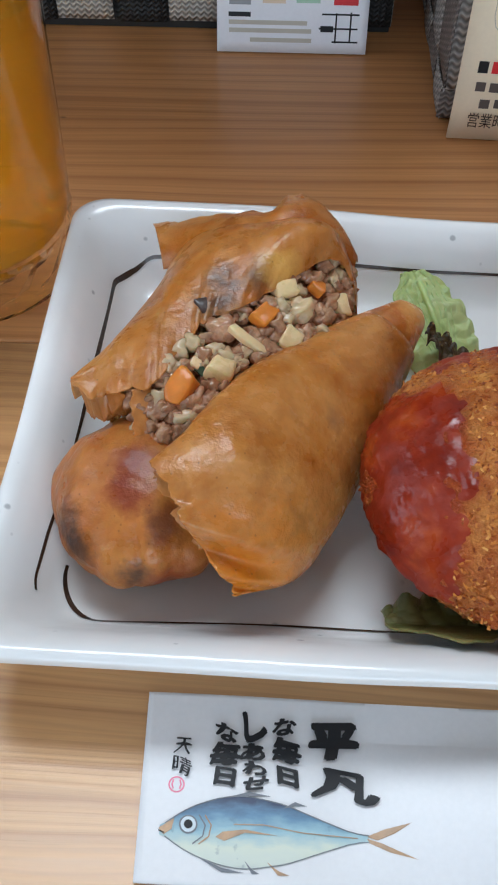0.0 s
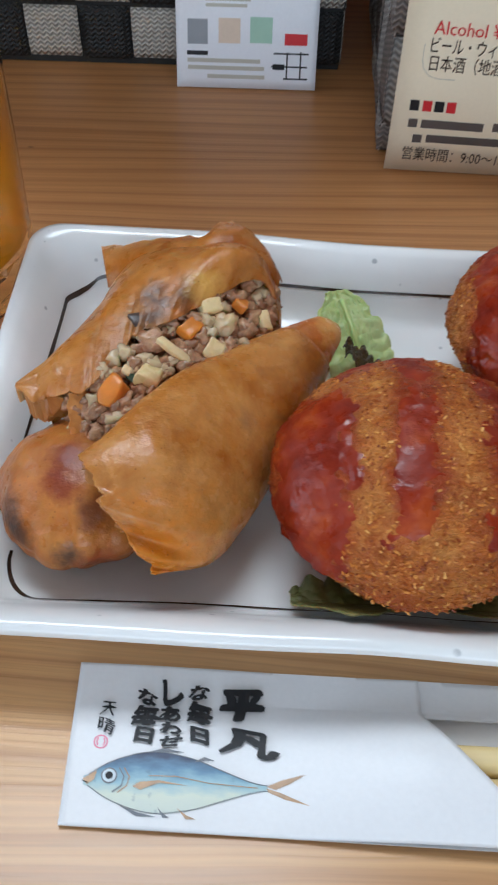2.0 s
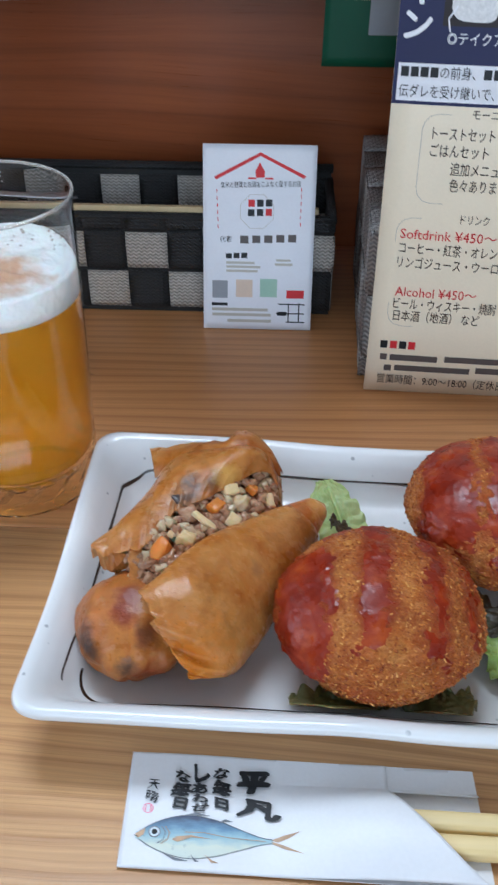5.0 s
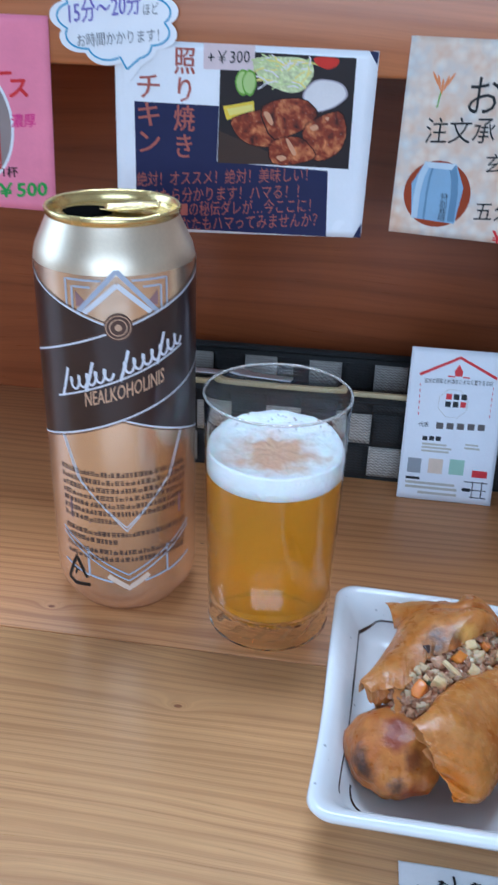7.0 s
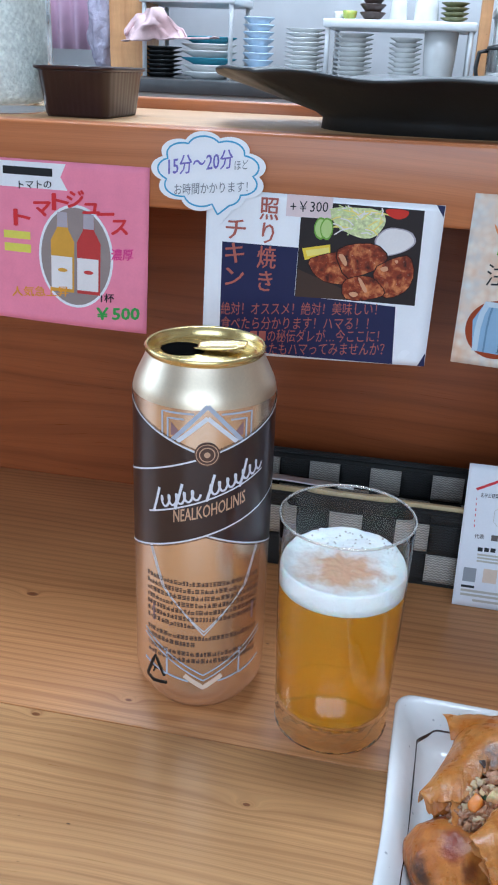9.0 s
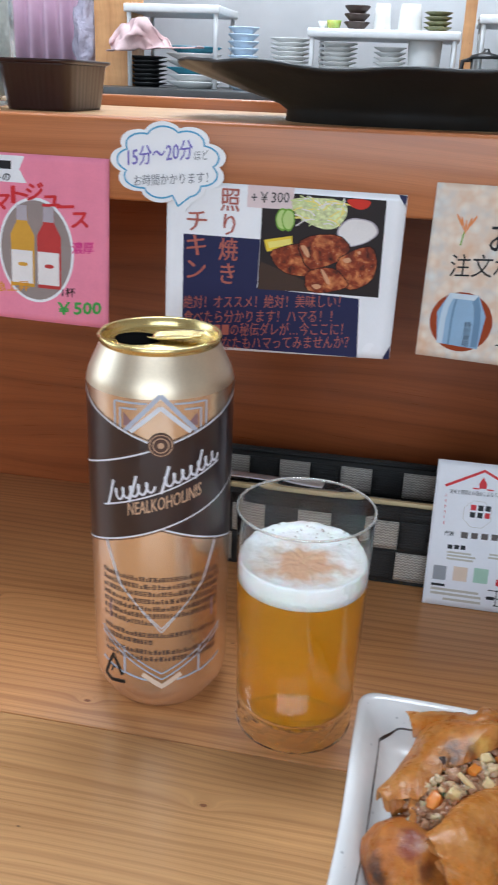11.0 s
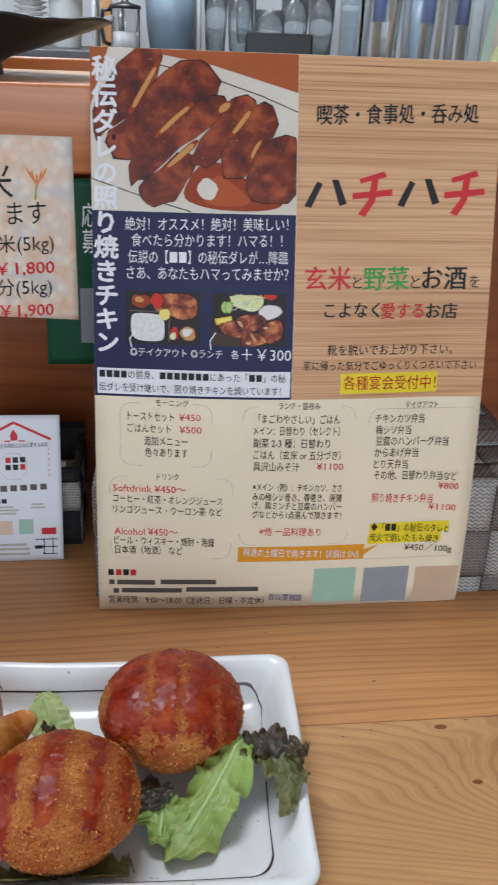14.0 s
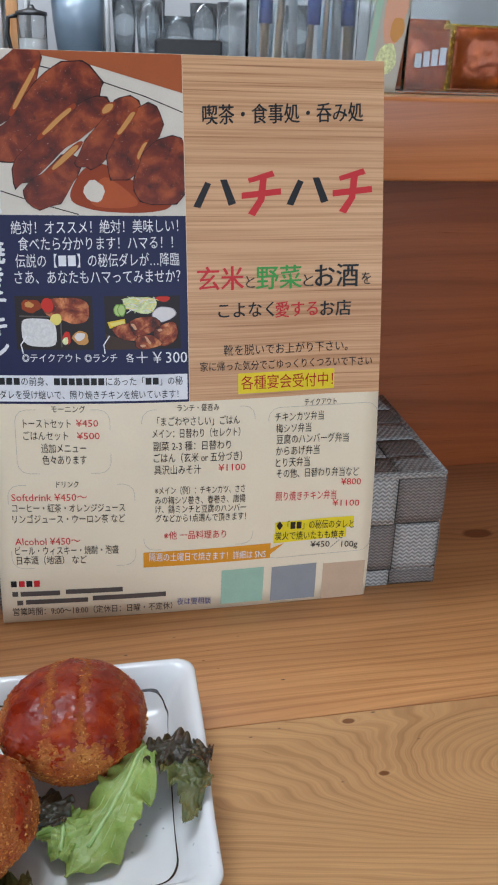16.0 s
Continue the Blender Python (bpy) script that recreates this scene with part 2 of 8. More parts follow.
def surf(f, nu, nv, bm=None, thick=0.0):
    """A grid surface from f(u, v), u and v from 0 to 1; thick closes it into a shell along its normals."""
    bm = bm or bmesh.new()
    g = [[Vector(f(i / nu, j / nv)) for j in range(nv + 1)] for i in range(nu + 1)]

    def lay(off):
        out = []
        for i in range(nu + 1):
            row = []
            for j in range(nv + 1):
                p = g[i][j]
                if off:
                    du = g[min(i + 1, nu)][j] - g[max(i - 1, 0)][j]
                    dv = g[i][min(j + 1, nv)] - g[i][max(j - 1, 0)]
                    nrm = du.cross(dv)
                    p = p - nrm.normalized() * off if nrm.length > 1e-12 else p
                row.append(bm.verts.new(p))
            out.append(row)
        return out

    a = lay(0)
    for i in range(nu):
        for j in range(nv):
            bm.faces.new((a[i][j], a[i + 1][j], a[i + 1][j + 1], a[i][j + 1]))
    if thick:
        b = lay(thick)
        for i in range(nu):
            for j in range(nv):
                bm.faces.new((b[i][j], b[i][j + 1], b[i + 1][j + 1], b[i + 1][j]))
        for i in range(nu):
            bm.faces.new((a[i][0], b[i][0], b[i + 1][0], a[i + 1][0]))
            bm.faces.new((a[i][nv], a[i + 1][nv], b[i + 1][nv], b[i][nv]))
        for j in range(nv):
            bm.faces.new((a[0][j], a[0][j + 1], b[0][j + 1], b[0][j]))
            bm.faces.new((a[nu][j], b[nu][j], b[nu][j + 1], a[nu][j + 1]))
    return bm


def tube(pts, r, n=8, bm=None):
    """A round rod through points."""
    bm = bm or bmesh.new()
    pts = [Vector(p) for p in pts]
    rings = []
    for i, p in enumerate(pts):
        d = (pts[min(i + 1, len(pts) - 1)] - pts[max(i - 1, 0)]).normalized()
        a = d.orthogonal().normalized() if i == 0 else (a - d * a.dot(d)).normalized()
        b = d.cross(a)
        rings.append([bm.verts.new(p + r * (math.cos(t) * a + math.sin(t) * b)) for t in (2 * math.pi * k / n for k in range(n))])
    for p, q in zip(rings, rings[1:]):
        for k in range(n):
            bm.faces.new((p[k], p[(k + 1) % n], q[(k + 1) % n], q[k]))
    bm.faces.new(rings[0][::-1])
    bm.faces.new(rings[-1])
    return bm


def letters(body, bold=0, spacing=1.0, lines=1.0):
    """The outline mesh of a text in the built-in font, as corners and faces at size 1."""
    c = bpy.data.curves.new("lettering", "FONT")
    c.body, c.resolution_u, c.space_line = body, 2, lines
    c.align_x = "CENTER" if "\n" in body else "LEFT"
    ob = bpy.data.objects.new("lettering", c)
    scene.collection.objects.link(ob)
    bpy.context.view_layer.update()
    mesh = bpy.data.meshes.new_from_object(ob.evaluated_get(bpy.context.evaluated_depsgraph_get()))
    bpy.data.objects.remove(ob)
    bpy.data.curves.remove(c)
    vs = [v.co.copy() for v in mesh.vertices]
    fs = [tuple(p.vertices) for p in mesh.polygons]
    bpy.data.meshes.remove(mesh)
    # heavier strokes: the same outline laid again, shifted a little
    n, plain = len(vs), list(fs)
    for k in range(1, 1 + (0, 2, 4, 8, 8)[bold]):
        a, d = k * 2 * math.pi / (0, 2, 4, 8, 8)[bold] + 0.4, 0.014 * bold + 0.004
        base = len(vs)
        vs += [vs[i] + Vector((math.cos(a) * d, math.sin(a) * d, k * 0.000012)) for i in range(n)]
        fs += [tuple(i + base for i in f) for f in plain]
    return vs, fs


class Sheet:
    """A printed sheet: a thing with a paper part, and prints that lie on the same curved surface f(u, v, h)."""

    def __init__(self, name, f, w, h, base, label, category, paper, thick=0.0003, group=""):
        self.f, self.w, self.h = f, w, h
        self.ob = thing(name, base, label, category, group)
        if paper:
            part("paper", surf(lambda a, b: f(a * w, b * h, 0), 24, 24, thick=-thick), paper, self.ob)

    def lay(self, name, vs, fs, material, h, label="", parent=None):
        bm = bmesh.new()
        out = [bm.verts.new(self.f(p[0], p[1], 0.00025 + 0.00012 * h + (p[2] if len(p) > 2 else 0))) for p in vs]
        for face in fs:
            try:
                bm.faces.new([out[i] for i in face])
            except ValueError:
                pass
        return part(name, bm, material, parent or self.ob, label, False)

    def grid(self, u0, v0, u1, v1, inside=None, n=14):
        vs = [(u0 + (u1 - u0) * i / n, v0 + (v1 - v0) * j / n) for i in range(n + 1) for j in range(n + 1)]
        fs = [(i * (n + 1) + j, (i + 1) * (n + 1) + j, (i + 1) * (n + 1) + j + 1, i * (n + 1) + j + 1) for i in range(n) for j in range(n)]
        return vs, fs

    def rect(self, name, u0, v0, u1, v1, material, h=1, label=""):
        u0, u1, v0, v1 = max(0, u0), min(self.w, u1), max(0, v0), min(self.h, v1)
        return self.lay(name, *self.grid(u0, v0, u1, v1, n=14 if u1 - u0 > 0.04 else 3), material, h, label)

    def poly(self, name, pts, material, h=1, label=""):
        flat = bmesh.new()
        flat.faces.new([flat.verts.new((min(max(u, 0), self.w), min(max(v, 0), self.h), 0)) for u, v in pts])
        us, vs = [p[0] for p in pts], [p[1] for p in pts]
        for axis, lo, hi, step in ((0, min(us), max(us), 0.007), (1, min(vs), max(vs), 0.007)):
            for i in range(math.ceil(lo / step), math.floor(hi / step) + 1):
                co, no = [0, 0, 0], [0, 0, 0]
                co[axis], no[axis] = i * step, 1
                bmesh.ops.bisect_plane(flat, geom=flat.verts[:] + flat.edges[:] + flat.faces[:], plane_co=co, plane_no=no)
        flat.verts.index_update()
        corners, faces = [(v.co.x, v.co.y) for v in flat.verts], [tuple(v.index for v in f.verts) for f in flat.faces]
        flat.free()
        return self.lay(name, corners, faces, material, h, label)

    def blob(self, name, cu, cv, ru, rv, material, h=1, n=28, rough=0.0, seed=0, turn=0.0, label=""):
        rng = random.Random(seed)
        ph = [rng.uniform(0, 6.28) for _ in range(4)]
        c, s = math.cos(turn), math.sin(turn)
        pts = []
        for i in range(n):
            a = 2 * math.pi * i / n
            r = 1 + rough * (math.sin(2 * a + ph[0]) + 0.7 * math.sin(3 * a + ph[1]) + 0.5 * math.sin(5 * a + ph[2]) + 0.3 * math.sin(9 * a + ph[3]))
            x, y = ru * r * math.cos(a), rv * r * math.sin(a)
            pts.append((cu + x * c - y * s, cv + x * s + y * c))
        return self.poly(name, pts, material, h, label)

    def line(self, name, pts, width, material, h=1, label=""):
        vs, n = [], len(pts)
        for i, (u, v) in enumerate(pts):
            du, dv = pts[min(i + 1, n - 1)][0] - pts[max(i - 1, 0)][0], pts[min(i + 1, n - 1)][1] - pts[max(i - 1, 0)][1]
            k = width / 2 / max(1e-9, math.hypot(du, dv))
            vs += [(u - dv * k, v + du * k), (u + dv * k, v - du * k)]
        return self.lay(name, vs, [(2 * i, 2 * i + 1, 2 * i + 3, 2 * i + 2) for i in range(n - 1)], material, h, label)

    def outline(self, name, u0, v0, u1, v1, material, r=0.006, width=0.00025):
        pts = []
        for cu, cv, a0 in ((u1 - r, v1 - r, 0), (u0 + r, v1 - r, 90), (u0 + r, v0 + r, 180), (u1 - r, v0 + r, 270)):
            pts += [(cu + r * math.cos(radians(a0 + t)), cv + r * math.sin(radians(a0 + t))) for t in (0, 30, 60, 90)]
        pts.append(pts[0])
        return self.line(name, pts, width, material, 1)

    def text(self, body, u0, u1, vc, size, material, bold=0, tilt=0.0):
        vs, fs = letters(body, bold)
        if not vs:
            return
        lo, hi = min(v.x for v in vs), max(v.x for v in vs)
        k = (u1 - u0) / (hi - lo)
        out = [(u0 + (v.x - lo) * k, vc + (v.y - 0.38) * size * 1.04 + tilt * ((v.x - lo) / (hi - lo) - 0.5), v.z) for v in vs]
        return self.lay("lettering", out, fs, material, 5)

    def column(self, body, u0, u1, v0, v1, material, bold=0):
        vs, fs = letters("\n".join(body.replace("ー", "｜")), bold)
        xs, ys = [v.x for v in vs], [v.y for v in vs]
        kx, ky = (u1 - u0) / (max(xs) - min(xs)), (v1 - v0) / (max(ys) - min(ys))
        out = [(u0 + (v.x - min(xs)) * kx, v0 + (v.y - min(ys)) * ky, v.z) for v in vs]
        return self.lay("lettering", out, fs, material, 5)


# ---------------------------------------------------------------- the room
plaster = surface("plaster", (0.62, 0.6, 0.57), 0.8, var=0.05, vscale=6, bump=0.2, bscale=120)
ceil_paint = surface("ceiling_paint", (0.7, 0.69, 0.67), 0.85, var=0.04, vscale=5)
floor_wood = wood("floor_boards", lin(120, 80, 50), lin(160, 112, 74), 0.02, 0.5)
X0, X1, Y0, Y1, ZF, ZC = -2.2, 2.4, -2.4, 2.75, -0.72, 1.72
solid("floor", box(X0, Y0, ZF - 0.1, X1, Y1, ZF), floor_wood, "brown wooden floor of the small eatery", "floor", "structure")
solid("ceiling", box(X0, Y0, ZC, X1, Y1, ZC + 0.1), ceil_paint, "plain off-white ceiling", "ceiling", "structure")
solid("wall_kitchen", box(X0 - 0.1, Y1, ZF, X1 + 0.1, Y1 + 0.1, ZC), plaster, "pale grey plaster kitchen wall", "wall", "structure")
solid("wall_east", box(X1, Y0, ZF, X1 + 0.1, Y1, ZC), plaster, "pale plaster side wall", "wall", "structure")


def wall_with_window(name, axis, at, lo, hi, w0, w1, z0, z1, label):
    bm = bmesh.new()
    for a, b, c, d in ((lo, w0, ZF, ZC), (w1, hi, ZF, ZC), (w0, w1, ZF, z0), (w0, w1, z1, ZC)):
        if axis == "y":
            box(a, at - 0.1, c, b, at, d, bm=bm)
        else:
            box(at - 0.1, a, c, at, b, d, bm=bm)
    solid(name, bm, plaster, label, "wall", "structure")


wall_with_window("wall_street", "y", Y0, X0, X1, -1.0, 1.6, 0.1, 1.4, "pale plaster wall with a wide window opening")
wall_with_window("wall_west", "x", X0, Y0, Y1, -0.5, 1.5, 0.1, 1.4, "pale plaster wall with a window opening")

# panel below the serving counter, and the counter itself
solid("wall_panel", box(X0 + 0.6, 0.435, ZF, X1 - 0.6, 0.455, 0.232), wood_wall, "red-brown stained wooden panel under the counter", "wall", "structure", base=(0, 0.435, 0))
counter = thing("serving_counter", (0, 0.41, 0.232), "orange-brown pine serving counter above the table", "counter")
part("apron", box(-1.6, 0.3222, 0.2327, 1.8, 0.345, 0.2756, 0.0022, seg=3), wood_apron, counter, "thick front board with rounded edge")
part("counter_top", box(-1.6, 0.3455, 0.256, 1.8, 0.52, 0.2751, 0.001), wood_top, counter, "pale worn top board")
part("back_lip", box(-1.6, 0.5205, 0.25, 1.8, 0.545, 0.2826, 0.0015), wood_apron, counter)

# the table: two planks
table = thing("dining_table", (0, 0, -0.72), "varnished pine plank table with knots and visible grain", "table")
part("plank", box(-1.3, -0.27, -0.032, 1.5, 0.1727, 0.0, 0.0008), wood_front, table, "paler front plank")
part("plank", box(-1.3, 0.1731, -0.032, 1.5, 0.4345, -0.0001, 0.0008), wood_rear, table, "redder rear plank")
for lx, ly in ((-1.2, -0.2), (1.4, -0.2), (-1.2, 0.36), (1.4, 0.36)):
    part("leg", box(lx - 0.03, ly - 0.03, -0.72, lx + 0.03, ly + 0.03, -0.033, 0.003), wood_front, table)

# ---------------------------------------------------------------- plate
PLX, PLY = 0.0713, 0.1362


def glaze():
    k = Nodes("speckled_glaze")
    c = k.coords()
    v = k.n("TexVoronoi")
    k.link(c, v.inputs["Vector"])
    v.inputs["Scale"].default_value = 150
    patch = k.noise(c, 160, 2)
    spot = k.ramp(k.math("ADD", v.outputs["Distance"], k.math("MULTIPLY", patch, 0.28)), [(0.2, (1, 1, 1)), (0.26, (0, 0, 0))])
    sel = k.ramp(k.noise(c, 60, 1), [(0.44, (0, 0, 0)), (0.50, (1, 1, 1))])
    tone = k.ramp(k.noise(c, 25, 3), [(0.3, (0.76, 0.765, 0.76)), (0.7, (0.84, 0.845, 0.84))])
    tone = k.mix(k.math("MULTIPLY", k.math("MULTIPLY", spot, sel), 0.6), tone, (0.22, 0.24, 0.26))
    k.bump(k.math('ADD', k.noise(c, 110, 2), k.math('MULTIPLY', k.noise(c, 38, 2), 2.5)), 0.2, 0.0009)
    return k.put(col=tone, rough=0.2, coat=0.3, coatr=0.12)


glaze_white = glaze()
line_brown = surface("brush_line", lin(62, 48, 40), 0.25, var=0.25, vscale=400, bump=0)


def plate_point(a, inset, z, corner=0.0):
    """A point of the rounded oblong rim at angle a, drawn in by inset."""
    hx, hy, r = 0.1028 - inset, 0.0648 - inset, corner or max(0.004, 0.0095 - inset * 0.25)
    c, s = math.cos(a), math.sin(a)
    k = 1 / max(abs(c) / hx, abs(s) / hy)
    x, y = c * k, s * k
    ax, ay = abs(x) - (hx - r), abs(y) - (hy - r)
    if ax > 0 and ay > 0:
        d = math.hypot(ax, ay)
        if d > 0:
            x = math.copysign(hx - r + ax / d * min(d, r), x)
            y = math.copysign(hy - r + ay / d * min(d, r), y)
    # the hand-made rim bows in along its sides
    x *= 1 - 0.012 * (1 - (y / hy) ** 2) + 0.003 * math.sin(7 * a)
    y *= 1 - (0.010 if y > 0 else -0.012) * (1 - (x / hx) ** 2) + 0.003 * math.sin(9 * a + 1)
    # its right side is drawn in towards the front, and it stands turned by a degree
    x *= 1 + (0.45 * min(0.0, y) if x > 0 else 0)
    x, y = x + 0.027 * y, y - 0.027 * x
    return x, y, z + 0.0012 * math.sin(3 * a + 0.5) * min(1, z / 0.02)


def plate_angles(n=220):
    """Angles spaced evenly along the outline."""
    out = []
    for sx, sy, ex, ey in ((1, -1, 1, 1), (1, 1, -1, 1), (-1, 1, -1, -1), (-1, -1, 1, -1)):
        for i in range(n // 4):
            t = i / (n // 4)
            t = 0.5 - 0.5 * math.cos(math.pi * t)
            out.append(math.atan2((sy + (ey - sy) * t) * 0.0655, (sx + (ex - sx) * t) * 0.1035))
    return out


PLATE_TOP = ((0.0022, 0.0233), (0.005, 0.0222), (0.0085, 0.0185), (0.0125, 0.0125), (0.0155, 0.0085), (0.019, 0.0068), (0.026, 0.006), (0.06, 0.0055))


def plate_top(inset):
    """Height of the plate's upper face at a distance in from its rim."""
    for (a, za), (b, zb) in zip(PLATE_TOP, PLATE_TOP[1:]):
        if inset <= b:
            return za + (zb - za) * max(0.0, (inset - a) / (b - a))
    return 0.0055


def plate_z(x, y):
    d = min(0.1008 - abs(x - PLX - 0.027 * (y - PLY)), 0.0628 - abs(y - PLY + 0.027 * (x - PLX)))
    return plate_top(d) if d > 0 else 0.0235


def build_plate():
    plate = thing("oblong_plate", (PLX, PLY, 0), "white speckled ceramic oblong plate with a thin brown line", "plate")
    bm, prev, ang = bmesh.new(), None, plate_angles()
    prof = [(0.0225, 0.0002), (0.0195, 0.0), (0.017, 0.0035), (0.006, 0.0125), (0.0012, 0.0188), (0.0, 0.0212), (0.0006, 0.0228), (0.0022, 0.0233), (0.005, 0.0222),
            (0.0085, 0.0185), (0.0125, 0.0125), (0.0155, 0.0085), (0.019, 0.0068), (0.026, 0.006), (0.045, 0.0056), (0.06, 0.0055)]
    for d, z in prof:
        ring = [bm.verts.new((PLX + p[0], PLY + p[1], p[2])) for p in (plate_point(a, d, z) for a in ang)]
        if prev:
            for i in range(len(ring)):
                j = (i + 1) % len(ring)
                bm.faces.new((prev[i], prev[j], ring[j], ring[i]))
        else:
            bm.faces.new(ring[::-1])
        prev = ring
    bm.faces.new(prev)
    bm.normal_update()
    tree = BVHTree.FromBMesh(bm)
    part("dish", bm, glaze_white, plate)
    # the painted line runs round once and ends beside its own start
    bm, rows = bmesh.new(), []
    start = math.atan2(-0.4325, -1.0)
    seq = sorted(plate_angles(1200), key=lambda a: (a - start) % (2 * math.pi))
    seq = [(a, i / len(seq)) for i, a in enumerate(seq)]
    seq += [(a, 1 + t) for a, t in seq if t < 0.015]
    for a, t in seq:
        edge = max(abs(math.cos(a)) / 0.1028, abs(math.sin(a)) / 0.0648)
        rear, west = max(0.0, math.sin(a) / 0.0648 / edge), max(0.0, -math.cos(a) / 0.1028 / edge)
        ins = 0.0162 - 0.0040 * rear ** 4 - 0.0026 * west ** 4 * (1 - rear ** 4) + 0.0007 * math.sin(6 * t + 1) + 0.0006 * max(0.0, 1 - t / 0.12) - 0.0034 * min(1.0, max(0.0, (t - 0.84) / 0.15))
        w = 0.00026 + 0.00010 * math.sin(23 * t) + 0.00006 * math.sin(90 * t)
        row = []
        for off in (-w, w):
            p = plate_point(a, ins + off, 0.0, 0.0110)
            on = tree.ray_cast(Vector((PLX + p[0], PLY + p[1], 0.1)), Vector((0, 0, -1)))[0]
            row.append(bm.verts.new((on.x, on.y, on.z + 0.00022)))
        rows.append(row)
    for p, q in zip(rows, rows[1:]):
        bm.faces.new((p[0], p[1], q[1], q[0]))
    part("brush_line", bm, line_brown, plate, "thin dark brown brushed line")
    return plate


build_plate()

# ---------------------------------------------------------------- croquettes


def crumb_material(name, soaked):
    k = Nodes(name)
    c = k.coords()
    big, mid, fine = k.noise(c, 50, 4, 0.6), k.noise(c, 300, 4, 0.65), k.noise(c, 1200, 3, 0.7)
    tone = k.ramp(big, [(0.3, lin(150, 68, 22)), (0.5, lin(206, 122, 46)), (0.7, lin(240, 182, 92))])
    tone = k.mix(k.ramp(mid, [(0.42, (0, 0, 0)), (0.66, (0.75, 0.75, 0.75))]), tone, lin(240, 178, 96))
    tone = k.mix(1.0, tone, k.ramp(fine, [(0.3, (0.62, 0.52, 0.44)), (0.58, (1, 1, 1))]), "MULTIPLY")
    rough = 0.45
    if soaked:
        # sauce drawn into the crust round the stripes; same red-brown tone rises low in front
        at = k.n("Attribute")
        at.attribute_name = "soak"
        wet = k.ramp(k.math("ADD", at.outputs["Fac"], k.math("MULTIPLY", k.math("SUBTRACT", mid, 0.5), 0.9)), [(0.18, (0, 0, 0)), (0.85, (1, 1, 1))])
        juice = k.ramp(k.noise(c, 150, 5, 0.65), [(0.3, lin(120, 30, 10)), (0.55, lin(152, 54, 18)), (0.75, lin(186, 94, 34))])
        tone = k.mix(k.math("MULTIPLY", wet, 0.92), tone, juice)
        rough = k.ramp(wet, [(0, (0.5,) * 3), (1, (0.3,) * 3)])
    k.bump(k.math("ADD", mid, k.math("MULTIPLY", fine, 0.7)), 1.0, 0.0012)
    return k.put(col=tone, rough=rough, sss=0.04, spec=0.3)


def sauce_material():
    k = Nodes("brown_sauce")
    c = k.coords()
    tone = k.ramp(k.noise(c, 120, 4), [(0.3, lin(108, 24, 9)), (0.55, lin(138, 42, 14)), (0.78, lin(172, 78, 28))])
    k.bump(k.math("ADD", k.noise(c, 260, 3), k.math("MULTIPLY", k.noise(c, 900, 2), 0.4)), 0.35, 0.0009)
    return k.put(col=tone, rough=k.ramp(k.noise(c, 160, 3), [(0.38, (0.16,) * 3), (0.58, (0.48,) * 3)]), spec=0.32)




def flake_material():
    """Loose bread crumbs, each fried to its own tone."""
    k = Nodes("fried_crumb")
    geo = k.n("NewGeometry")
    tone = k.ramp(geo.outputs["Random Per Island"], [(0.0, lin(124, 54, 18)), (0.4, lin(170, 88, 30)), (0.8, lin(204, 128, 52)), (1.0, lin(224, 166, 88))])
    return k.put(col=tone, rough=0.5, sss=0.05, spec=0.35)


crumb, crust_mat, sauce_mat = flake_material(), crumb_material("sauced_crust", True), sauce_material()


